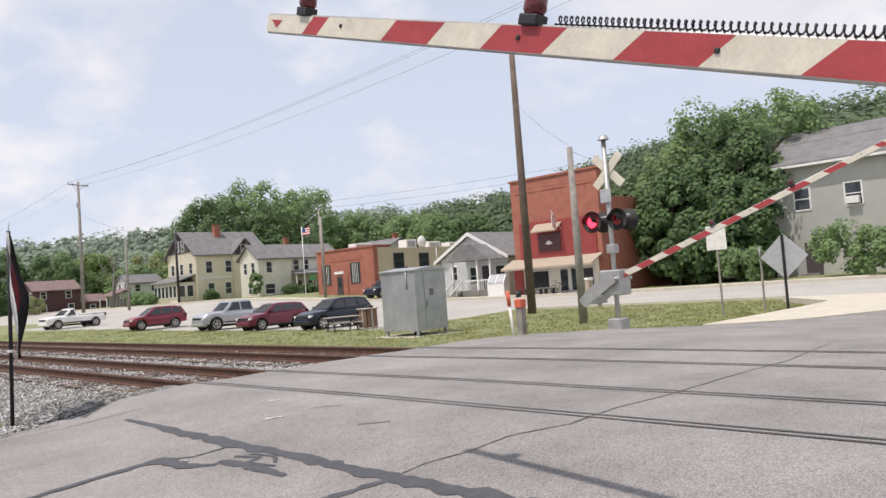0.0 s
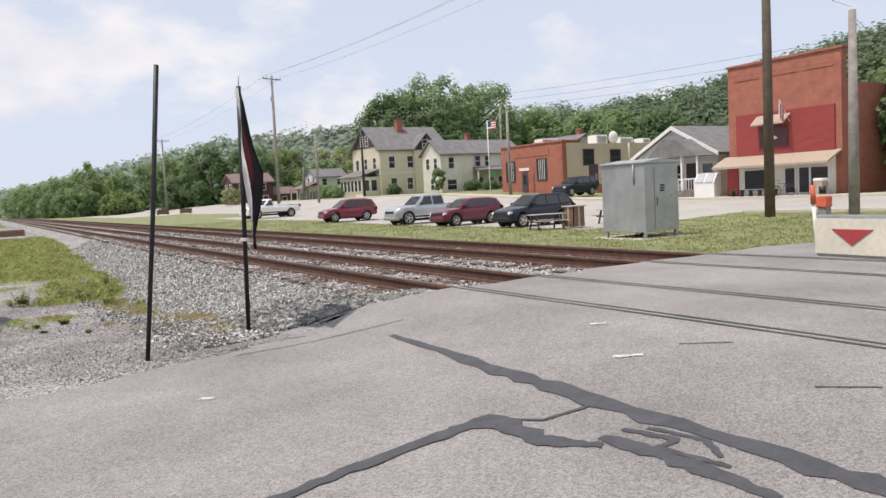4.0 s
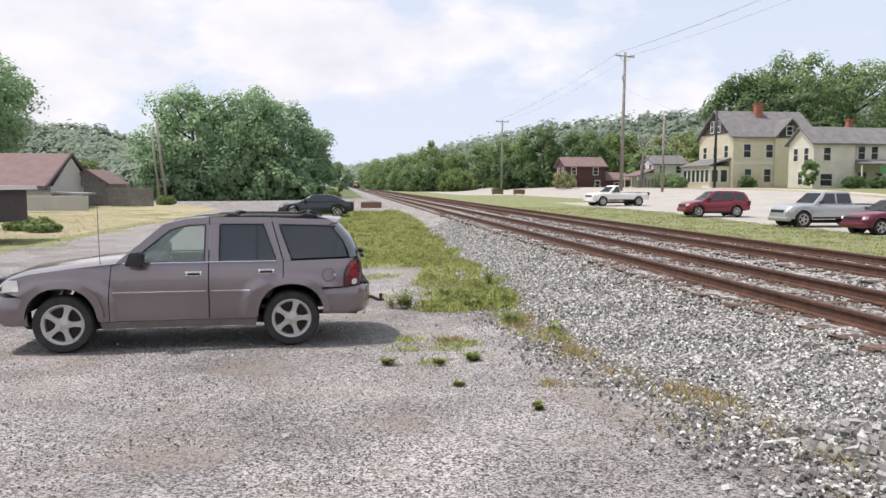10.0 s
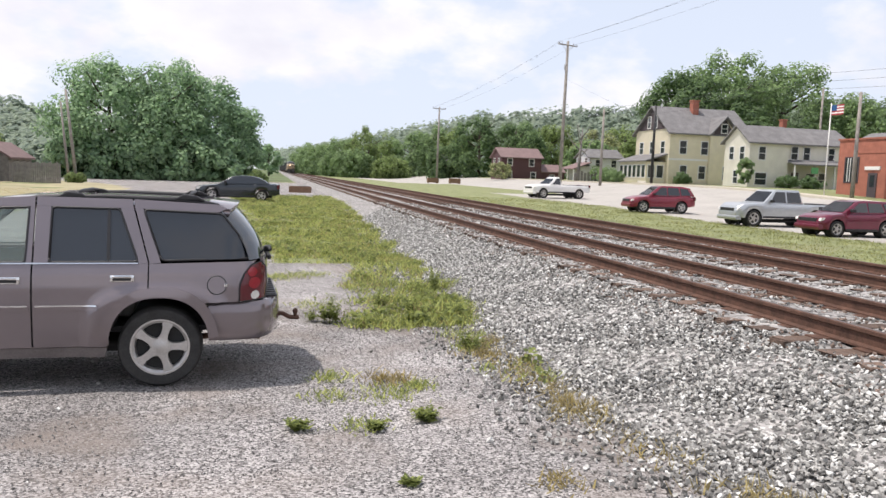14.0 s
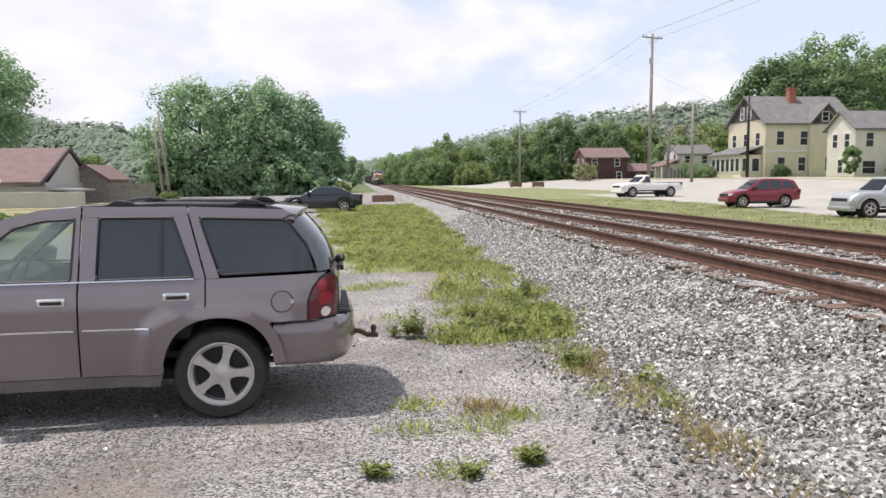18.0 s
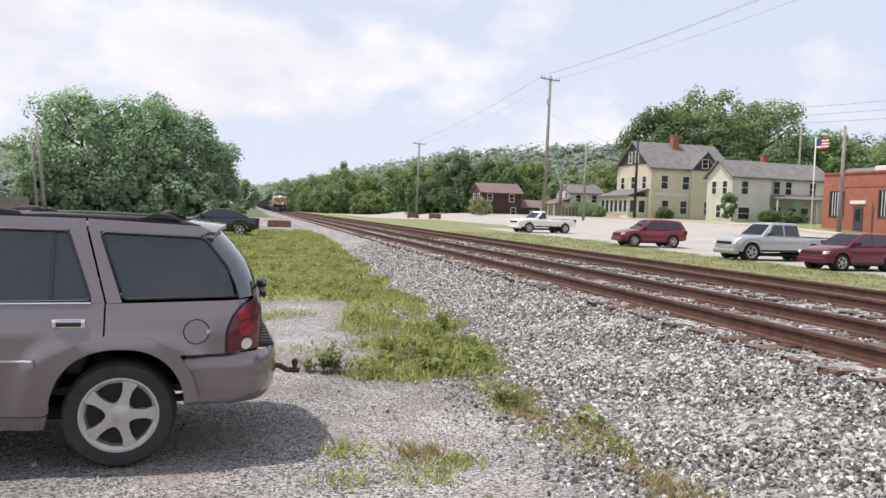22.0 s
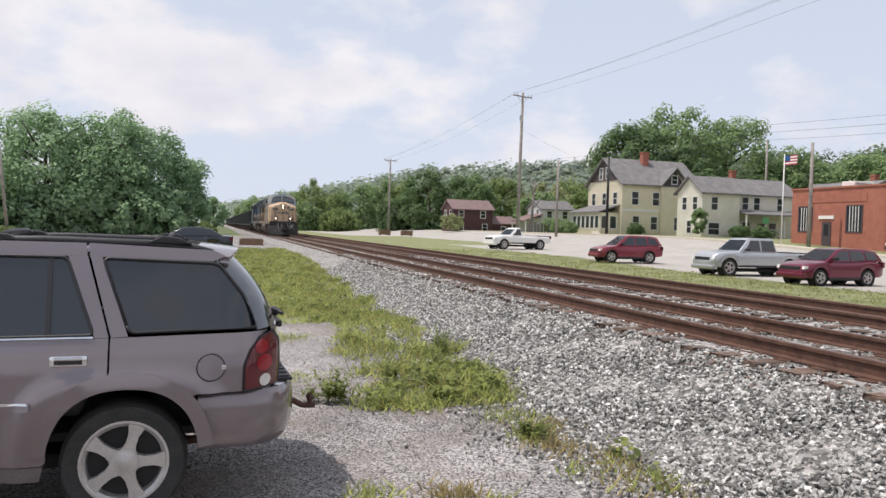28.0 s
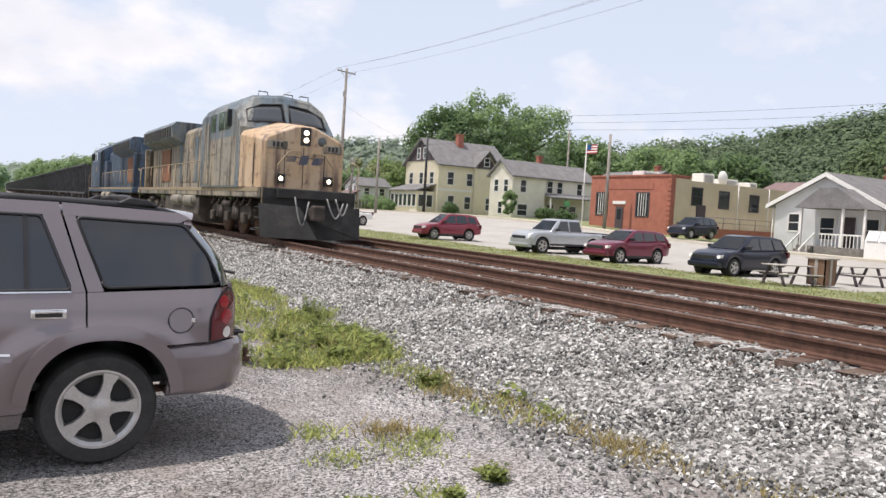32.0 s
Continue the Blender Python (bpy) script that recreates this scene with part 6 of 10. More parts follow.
    # radiator wings over the rear hood
    rad = part("radiator", prism([(-0.92, 3.35), (-1.45, 3.62), (-1.48, 4.12), (-1.3, 4.3), (1.3, 4.3), (1.48, 4.12), (1.45, 3.62), (0.92, 3.35)], "y", 11.9, 18.7, 0.03), cab_mat, s, "wide blue-grey radiator hood")
    for sd in (-1, 1):
        for k in range(12):
            part("louvre", box(min(sd * 1.47, sd * 1.50), 12.2 + k * 0.52, 3.68, max(sd * 1.47, sd * 1.50), 12.6 + k * 0.52, 4.08), M_LOCO_BLACK, rad)
    # nose details
    hl = part("headlight_box", box(-0.16, -0.04, 2.82, 0.16, 0.02, 3.36, 0.02), M_TRIM, nose)
    for z in (2.98, 3.2):
        part("headlight", lathe([(0.0, 0.02), (0.055, 0.015), (0.07, 0.0), (0.07, 0.03)], 18, "y"), M_HEADLIGHT if lit else M_CLEARLENS, hl, "lit headlight").matrix_local = pose(0, -0.035, z, 180)
    part("nose_window", lathe([(0.0, 0.01), (0.12, 0.01), (0.14, 0.0)], 18, "y"), M_CABGLASS, nose).matrix_local = pose(0.52, -0.01, 2.98, 180)
    for sd in (-1, 1):
        nb = part("number_board", box(sd * 0.86 - 0.3, -0.05, 2.66, sd * 0.86 + 0.3, 0.02, 2.90, 0.02), M_LOCO_GREY, nose, "pale number board")
        for k in (-1, 0, 1):
            part("number_bar", box(sd * 0.86 + k * 0.12 - 0.035, -0.058, 2.71, sd * 0.86 + k * 0.12 + 0.035, -0.05, 2.85), M_TRIM, nb)
        dl = part("ditch_light", box(sd * 0.75 - 0.14, -0.12, 1.66, sd * 0.75 + 0.14, -0.02, 1.94, 0.03), M_TRIM, s)
        part("ditch_lens", lathe([(0.0, 0.02), (0.055, 0.015), (0.065, 0.0)], 18, "y"), M_HEADLIGHT if lit else M_CLEARLENS, dl, "lit ditch light").matrix_local = pose(sd * 0.75, -0.12, 1.8, 180)
        for y in (0.55, 1.2):
            part("nose_seam", box(min(sd * 1.30, sd * (1.285 + 0.18 * y)), y, 1.6, max(sd * 1.30, sd * (1.285 + 0.18 * y)), y + 0.02, 2.8), M_TRIM, nose)
    # nose door and the worn blue emblem as plain shapes
    for x in (-0.62, -0.05, 0.62):
        part("nose_door_edge", box(x - 0.012, -0.008, 1.55, x + 0.012, 0.01, 2.75), M_TRIM, nose)
    part("nose_door_edge", box(-0.62, -0.008, 2.44, 0.62, 0.01, 2.46), M_TRIM, nose)
    for x0, x1, z0, z1 in ((-0.6, -0.24, 2.3, 2.5), (-0.2, 0.14, 2.24, 2.54), (0.2, 0.6, 2.26, 2.5), (-0.62, 0.62, 2.545, 2.57)):
        o = rounded([(x0, z0), (x1 - 0.06, z0 + 0.02), (x1, z1), (x0 + 0.08, z1 - 0.02)], 0.06)
        part("worn_emblem", prism(o, "y", -0.009, 0.01), M_LOCO_EMBLEM, nose, "worn dark blue emblem patch")
    # handrails and grab irons
    for sd in (-1, 1):
        part("nose_rail", tube([(sd * 0.9, -0.12, 1.6), (sd * 0.86, -0.14, 2.2), (sd * 0.55, -0.14, 2.6), (sd * 0.2, -0.12, 2.62)], 0.018, 6), M_LOCO_RAIL, s)
        pts = [(sd * 1.42, 6.9, 2.45), (sd * 1.42, 19.4, 2.45)]
        part("handrail", tube(pts, 0.02, 6), M_LOCO_RAIL, s)
        for k in range(10):
            y = 7.0 + k * 1.37
            part("rail_stanchion", tube([(sd * 1.42, y, 1.5), (sd * 1.42, y, 2.45)], 0.018, 6), M_LOCO_RAIL, s)
        for yy in (-0.35, 19.6):
            st = part("step_well", box(min(sd * 1.12, sd * 1.46), yy - 0.35, 0.3, max(sd * 1.12, sd * 1.46), yy + 0.35, 0.34, 0.01), M_LOCO_BLACK, s)
            for z in (0.62, 0.92, 1.2):
                part("tread", box(min(sd * 1.14, sd * 1.46), yy - 0.33, z, max(sd * 1.14, sd * 1.46), yy + 0.33, z + 0.03), M_LOCO_BLACK, st)
            part("step_rail", tube([(sd * 1.46, yy - 0.3, 0.5), (sd * 1.46, yy - 0.3, 2.3), (sd * 1.46, yy + 0.25, 2.45)], 0.02, 6), M_LOCO_RAIL, s)
    # pilot, plough, coupler, hoses
    part("pilot", box(-1.42, -0.62, 0.35, 1.42, -0.42, 1.5, 0.03), M_LOCO_BLACK, s, "sooty black pilot plate")
    bm = bmesh.new()
    for sd in (-1, 1):
        vs = [bm.verts.new(p) for p in ((0, -1.30, 0.08), (sd * 1.52, -0.85, 0.10), (sd * 1.56, -0.66, 1.05), (sd * 0.45, -0.92, 1.0), (0.0, -1.0, 0.62))]
        bm.faces.new(vs if sd > 0 else list(reversed(vs)))
    bmesh.ops.solidify(bm, geom=bm.faces[:], thickness=0.05)
    part("snow_plough", bm, M_LOCO_BLACK, s, "black steel snow plough")
    part("anticlimber", box(-1.05, -0.8, 1.22, 1.05, -0.45, 1.5, 0.03), M_LOCO_BLACK, s)
    for yy, q in ((-0.6, -1), (20.0, 1)):
        bm = box(-0.13, min(yy, yy + q * 0.55), 0.72, 0.13, max(yy, yy + q * 0.55), 0.98, 0.03)
        add_box(bm, -0.2, min(yy + q * 0.5, yy + q * 0.85), 0.62, 0.16, max(yy + q * 0.5, yy + q * 0.85), 1.06, 0.06)
        part("coupler", bm, M_LOCO_FRAME, s)
    for x0, x1, sag in ((-0.62, -0.2, 0.75), (0.35, 0.86, 0.5), (0.62, 1.0, 0.4)):
        pts = [(x0 + (x1 - x0) * k / 12, -1.02 - 0.06 * math.sin(math.pi * k / 12), 1.28 - sag * math.sin(math.pi * k / 12) - 0.12 * k / 12) for k in range(13)]
        part("air_hose", tube(pts, 0.024, 8), M_HOSE, s, "grey air hose")
    # under the frame
    tank = part("fuel_tank", prism([(-1.4, 1.15), (-1.42, 0.5), (-1.15, 0.2), (1.15, 0.2), (1.42, 0.5), (1.4, 1.15)], "y", 6.9, 13.0, 0.04), M_LOCO_FRAME, s, "dusty fuel tank")
    for sd in (-1, 1):
        for y in (7.4, 9.6):
            part("air_reservoir", lathe([(0.0, 0.0), (0.2, 0.02), (0.25, 0.1), (0.25, 1.75), (0.2, 1.83), (0.0, 1.85)], 16, "y"), M_LOCO_GREY, tank).location = (sd * 1.3, y, 1.0)
        for k in range(7):
            part("pipe", tube([(sd * 1.36, 0.6 + k * 0.7, 1.2), (sd * 1.36, 0.9 + k * 0.7, 0.95), (sd * 1.3, 1.3 + k * 0.7, 0.98)], 0.03, 6), M_LOCO_FRAME, s)
    wheel_truck(s, 3.4, 3)
    wheel_truck(s, 16.4, 3)
    part("rear_wall", box(-1.3, 18.9, 1.5, 1.3, 19.1, 3.4, 0.03), hood_mat, s)
    return s


def hopper():
    s = thing("hopper_car", pose(0, 0, 0), "dark grey open-top hopper car with ribbed steel sides", "hopper car", "train")
    L = 14.6
    bm = bmesh.new()
    o = [(-1.5, 1.05), (-1.55, 3.35), (-1.45, 3.35), (-1.38, 1.15), (1.38, 1.15), (1.45, 3.35), (1.55, 3.35), (1.5, 1.05)]
    add_prism(bm, o, "y", 0.9, L - 0.9)
    part("body", bm, M_HOPPER, s)
    for y0 in (0.85, L - 0.95):
        part("end_wall", box(-1.5, y0, 1.05, 1.5, y0 + 0.1, 3.3, 0.01), M_HOPPER, s)
    for sd in (-1, 1):
        part("top_chord", box(min(sd * 1.5, sd * 1.64), 0.85, 3.25, max(sd * 1.5, sd * 1.64), L - 0.85, 3.4, 0.02), M_HOPPER, s)
        part("side_sill", box(min(sd * 1.48, sd * 1.62), 0.3, 0.95, max(sd * 1.48, sd * 1.62), L - 0.3, 1.12, 0.02), M_HOPPER, s)
        for k in range(12):
            y = 1.2 + k * (L - 2.5) / 11
            part("side_rib", box(min(sd * 1.52, sd * 1.63), y - 0.05, 1.1, max(sd * 1.52, sd * 1.63), y + 0.05, 3.28, 0.01), M_HOPPER, s)
    bm = box(-1.42, 0.95, 2.4, 1.42, L - 0.95, 3.05)
    part("coal_load", bm, M_COAL, s)
    for k in range(3):
        y = 4.0 + k * 3.3
        part("hopper_bay", prism([(y - 1.4, 1.1), (y + 1.4, 1.1), (y + 0.35, 0.45), (y - 0.35, 0.45)], "x", -1.1, 1.1, 0.02), M_HOPPER, s)
    part("centre_sill", box(-0.3, -0.2, 0.8, 0.3, L + 0.2, 1.1, 0.02), M_HOPPER, s)
    wheel_truck(s, 1.9, 2)
    wheel_truck(s, L - 1.9, 2)
    return s


TRAIN = []
lead = locomotive("lead diesel locomotive, faded yellow nose and grimy blue-grey body", M_LOCO_TAN, M_LOCO_CAB, M_LOCO_GREY, True)
TRAIN.append((lead, 0.0, 0))
second = locomotive("trailing diesel locomotive in faded dark blue, running backwards", M_LOCO_TAN, M_LOCO_BLUE, M_LOCO_BLUE, False)
TRAIN.append((second, 20.9 + 20.7, 180))
car = hopper()
TRAIN.append((car, 43.2, 0))
for n_car in range(1, 22):
    TRAIN.append((copy_thing(car, pose(0, 0, 0)), 43.2 + n_car * 15.5, 0))

# ---- crossing gear ----
M_GATE_WHITE = material("gate_white", (0.62, 0.58, 0.48), 0.6, vary=0.1, scale=6, dark=(0.4, 0.36, 0.28), dark_amount=-0.25, dark_scale=5)
M_GATE_RED = material("gate_red", (0.36, 0.045, 0.05), 0.55, vary=0.12, scale=6)
M_ALU = material("weathered_aluminium", (0.42, 0.42, 0.41), 0.5, metal=0.6, vary=0.15, scale=4, dark=(0.25, 0.25, 0.25), dark_amount=-0.2, dark_scale=2)
M_GALV = material("galvanised_sheet", (0.40, 0.41, 0.42), 0.45, metal=0.55, vary=0.14, scale=1.5, fine=20, dark=(0.28, 0.27, 0.26), dark_amount=-0.2, dark_scale=1.2)
M_SIGNBACK = material("sign_back", (0.45, 0.46, 0.47), 0.5, metal=0.4, vary=0.08)
M_REDLAMP_OFF = material("unlit_red_lens", (0.25, 0.01, 0.02), 0.2, vary=0.1, coat=0.5)
M_REDLAMP_ON = glow("lit_red_lens", (1.0, 0.03, 0.06), 4.0)
M_WHITEPOST = material("white_post_paint", (0.72, 0.7, 0.66), 0.6, vary=0.1)
M_ORANGEPAINT = material("faded_orange", (0.6, 0.13, 0.07), 0.6, vary=0.15)


def gate_arm(length, h0, h1, lights, spring=True):
    """A striped arm along -y from its pivot, with lamps on top and a coiled cable."""
    arm = thing("gate_arm", pose(0, 0, 0), "red and white striped crossing gate arm with red lamps", "gate arm", "crossing gate arms")
    def depth(u):
        return h0 + (h1 - h0) * u / length

    # boundaries from the tip back to the pivot: a white tip plate, a short red, a long white, then even stripes
    cuts = [length, length - 0.47, length - 0.65, length - 1.35]
    while cuts[-1] > 0.5:
        cuts.append(cuts[-1] - 0.43)
    cuts.append(0.0)
    for k, (u1, u0) in enumerate(zip(cuts, cuts[1:])):
        t1 = u1 - (depth(u1) if k else 0)
        t0 = u0 - (depth(u0) if u0 > 0 else 0)
        bm = bmesh.new()
        add_prism(bm, [(-u0, 0), (-u1, 0), (-t1, depth(u1)), (-t0, depth(u0))], "x", -0.022, 0.022)
        part("stripe", bm, M_GATE_RED if k % 2 else M_GATE_WHITE, arm, "red stripe" if k % 2 else "chipped white stripe")
    o = [(-length + 0.06, 0.085), (-length + 0.2, 0.085), (-length + 0.13, 0.03)]
    for q in (-1, 1):
        part("tip_mark", prism(o, "x", min(q * 0.022, q * 0.025), max(q * 0.022, q * 0.025)), M_GATE_RED, arm, "small red mark")
    for u in (6.55, 5.0, 3.9):
        if u < length - 0.7:
            part("bolt", box(-0.03, -u - 0.012, 0.06, 0.03, -u + 0.012, 0.084, 0.004), M_TRIM, arm)
    rim = bmesh.new()
    for z0, z1 in ((0.0, 0.0), (h0, h1)):
        add_tube(rim, [(0, 0, z0), (0, -length, z1)], 0.014, 6)
    part("edge_trim", rim, M_ALU, arm)
    for d in lights:
        z = h0 + (h1 - h0) * d / length
        base = part("lamp_base", box(-0.05, -d - 0.06, z, 0.05, -d + 0.06, z + 0.06, 0.01), M_TRIM, arm)
        part("lamp", lathe([(0.0, 0.17), (0.04, 0.165), (0.06, 0.14), (0.062, 0.08), (0.045, 0.05), (0.0, 0.05)], 18, "z"), M_REDLENS, base, "red gate lamp").location = (0, -d, z)
    if spring:
        pts = []
        y = lights[0] - 0.25
        turns = int((lights[0] - 0.5) / 0.05)
        for i in range(turns * 6):
            d = 0.35 + (lights[1] - 0.5) * i / (turns * 6) if len(lights) > 1 else 0.4 + i * 0.01
            z = h0 + (h1 - h0) * d / length + 0.035
            a = 2 * math.pi * i / 6
            pts.append((0.022 * math.cos(a), -d, z + 0.022 * math.sin(a)))
        part("coiled_cable", tube(pts, 0.006, 4), M_TRIM, arm, "black coiled cable")
    return arm


# near gate: the arm turns in the plane across the road, pivot at its mast
near_arm = gate_arm(7.47, 0.16, 0.12, (7.0, 4.94))
far_arm = gate_arm(7.6, 0.15, 0.11, (7.5, 5.0, 2.9), False)


def gate_mast(x, y, z, far):
    s = thing("crossing_signal", pose(x, y, z), "aluminium crossing signal mast with crossbuck, lamps and gate box", "crossing signal", "crossing signals")
    part("mast", tube([(0, 0, 0.3), (0, 0, 5.35)], 0.065, 14), M_ALU, s, "weathered aluminium pole")
    part("concrete_foot", box(-0.3, -0.3, -0.1, 0.3, 0.3, 0.06, 0.02), M_CONCRETE, s)
    part("base_box", box(-0.22, -0.22, 0.05, 0.22, 0.22, 0.42, 0.03), M_ALU, s)
    for ang in (45, -45):
        b = part("crossbuck_blade", box(-0.02, -0.6, -0.115, 0.02, 0.6, 0.115, 0.004), M_GATE_WHITE, s, "white crossbuck blade")
        b.matrix_local = pose(0.09 + (0.025 if ang > 0 else 0.0), 0, 4.5, ang)
    part("track_sign", box(-0.13, -0.17, 3.6, -0.1, 0.17, 3.98, 0.01), M_SIGNBACK, s)
    bar = part("lamp_bracket", tube([(0, -0.62, 3.2), (0, 0.62, 3.2)], 0.04, 8), M_ALU, s)
    for sy in (-0.4, 0.4):
        for sx in (-1, 1):
            hood = part("lamp_housing", lathe([(0.30, 0.0), (0.30, 0.03), (0.16, 0.03), (0.13, 0.28), (0.06, 0.3), (0.0, 0.3)], 22, "x"), M_LOCO_BLACK, bar, "black round lamp backboard")
            hood.matrix_local = pose(sx * 0.3, sy, 3.1, 0, 0, 0 if sx < 0 else 180)
            lit = sx < 0 and sy > 0
            lens = part("lamp_lens", lathe([(0.0, -0.02), (0.1, -0.015), (0.155, 0.02)], 20, "x"), M_REDLAMP_ON if lit else M_REDLAMP_OFF, hood, "lit red lamp" if lit else "unlit red lamp")
            vis = bmesh.new()
            pts = 12
            ring0 = [vis.verts.new((0.0, 0.165 * math.cos(a), 0.165 * math.sin(a))) for a in [math.pi * (-0.1 + 1.2 * k / pts) for k in range(pts + 1)]]
            ring1 = [vis.verts.new((-0.26, 0.16 * math.cos(a), 0.16 * math.sin(a))) for a in [math.pi * (0.0 + 1.0 * k / pts) for k in range(pts + 1)]]
            for k in range(pts):
                vis.faces.new((ring0[k], ring0[k + 1], ring1[k + 1], ring1[k]))
            bmesh.ops.solidify(vis, geom=vis.faces[:], thickness=0.01)
            part("lamp_visor", vis, M_LOCO_BLACK, hood)
    box_ = part("gate_mechanism", box(-0.28, -0.32, 1.05, 0.28, 0.32, 1.75, 0.04), M_ALU, s, "aluminium gate mechanism box")
    part("junction_box", box(-0.12, -0.12, 2.2, 0.14, 0.12, 2.45, 0.02), M_ALU, s)
    part("bell", lathe([(0.0, 0.14), (0.1, 0.12), (0.15, 0.02), (0.16, 0.0)], 18, "z"), M_ALU, s).location = (0, 0, 5.35)
    return s


NEAR_PIVOT = (3.17, -2.98, 1.25)
FAR_PIVOT = (17.85, 10.35, 1.42)
gate_mast(17.85, 10.6, -0.08, True)
gate_mast(3.17, -3.1, 0.12, False)


def counterweight(x, y, z):
    s = thing("counterweight", pose(x, y, z, 0, 0, 0), "aluminium counterweight plates hanging behind the gate pivot", "counterweight", "gate counterweights")
    for q in (-0.34, 0.34):
        o = [(0.0, -0.08), (0.55, -0.42), (1.05, -0.75), (1.25, -0.55), (0.9, -0.2), (0.1, 0.14)]
        part("weight_plate", prism(o, "x", q - 0.02, q + 0.02, 0.008), M_ALU, s)
    part("pivot_shaft", tube([(-0.4, 0, 0), (0.4, 0, 0)], 0.05, 10), M_ALU, s)
    part("weight_block", box(-0.33, 0.75, -0.66, 0.33, 1.1, -0.46, 0.02), M_ALU, s)
    return s


COUNTERS = [counterweight(*FAR_PIVOT), counterweight(NEAR_PIVOT[0], NEAR_PIVOT[1], NEAR_PIVOT[2])]


def equipment_cabinet():
    m = pose(20.25, 21.35, -0.42, 0, 0, 4)
    s = thing("equipment_cabinet", m, "dull silver steel signal equipment cabinet on short legs", "cabinet")
    part("body", box(0, 0, 0.22, 1.85, 1.95, 2.62, 0.012), M_GALV, s, "streaked galvanised steel body")
    part("roof", prism([(-0.06, 2.62), (1.91, 2.62), (1.91, 2.68), (0.92, 2.8), (-0.06, 2.68)], "y", -0.06, 2.01, 0.01), M_GALV, s)
    door = part("door", box(0.52, -0.022, 0.32, 1.42, 0.0, 2.45, 0.008), M_GALV, s)
    part("door_handle", tube([(0.6, -0.03, 1.15), (0.6, -0.06, 1.2), (0.6, -0.06, 1.38), (0.6, -0.03, 1.42)], 0.014, 6), M_TRIM, door)
    for k in range(3):
        part("door_notice", box(0.8, -0.03, 1.62 + k * 0.09, 1.05, -0.022, 1.68 + k * 0.09), M_TRIM, door, "small dark notice bars")
    for z in (0.55, 1.4, 2.25):
        part("hinge", box(1.40, -0.04, z, 1.46, -0.01, z + 0.14, 0.006), M_GALV, door)
    part("corner_angle", box(-0.02, -0.02, 0.1, 0.03, 0.03, 2.6, 0.004), M_GALV, s)
    part("conduit", tube([(-0.03, 0.45, 2.6), (-0.05, 0.45, 2.2), (-0.03, 0.45, 1.9)], 0.025, 6), M_GALV, s)
    for x in (0.05, 1.72):
        for y in (0.05, 1.8):
            part("leg", box(x, y, 0.0, x + 0.1, y + 0.1, 0.24, 0.004), M_GALV, s)
    part("cable_bundle", tube([(0.9, 0.6, 0.25), (0.8, 0.9, 0.05), (1.2, 1.2, 0.0)], 0.06, 8), M_TRIM, s)
    pad = new("concrete_pad", mesh_of(box(19.9, 21.1, -0.6, 22.4, 23.7, -0.42, 0.02), "concrete_pad", M_CONCRETE))
    tagged(pad, "concrete pad under the steel cabinet", "pad", kind="structure")


equipment_cabinet()


def marker_posts():
    s = thing("marker_post", pose(14.5, 11.5, -0.08), "white plastic marker post with an orange top", "post")
    part("shaft", tube([(0, 0, 0), (-0.10, 0.02, 1.05)], 0.035, 10), M_WHITEPOST, s)
    part("top", tube([(-0.10, 0.02, 1.05), (-0.13, 0.025, 1.42)], 0.05, 10), M_ORANGEPAINT, s, "faded orange top")
    s = thing("wooden_post", pose(15.05, 11.7, -0.1), "short grey wooden post with a rusty red bracket", "post")
    part("timber", box(-0.09, -0.09, 0, 0.09, 0.09, 1.15, 0.01), M_WOODPOLE, s)
    part("bracket", box(-0.12, -0.11, 0.98, 0.11, 0.11, 1.2, 0.02), M_ORANGEPAINT, s, "faded red steel bracket")
    part("knob", tube([(-0.05, 0, 1.25), (-0.05, 0, 1.4)], 0.07, 8), M_TRIM, s)
    # road signs seen from behind
    s = thing("road_sign", pose(27.6, 9.75, -0.27), "diamond warning sign seen from its grey back", "road sign")
    part("post", box(-0.03, -0.04, 0, 0.03, 0.04, 2.75), M_BLACKPAINT, s)
    part("panel", box(0.035, -0.59, -0.59, 0.05, 0.59, 0.59, 0.004), M_SIGNBACK, s, "grey diamond sign back").matrix_local = pose(0, 0, 1.95, 45)
    s = thing("road_sign", pose(26.7, 11.75, -0.3), "plain white square sign board on a thin post", "road sign")
    part("post", box(-0.03, -0.03, 0, 0.03, 0.03, 3.2), M_WOODPOLE, s)
    part("panel", box(-0.05, -0.38, 2.4, -0.035, 0.38, 3.3, 0.004), M_WHITEPOST, s, "white board")
    s = thing("road_sign", pose(28.4, 10.9, -0.3), "narrow round-topped sign seen from its edge", "road sign")
    part("post", box(-0.03, -0.03, 0, 0.03, 0.03, 2.4), M_WOODPOLE, s)
    part("panel", lathe([(0.0, -0.01), (0.26, -0.01), (0.26, 0.01), (0.0, 0.01)], 20, "x"), M_SIGNBACK, s, "round sign back").matrix_local = pose(-0.05, 0, 2.15, 0, 0, 115)


marker_posts()


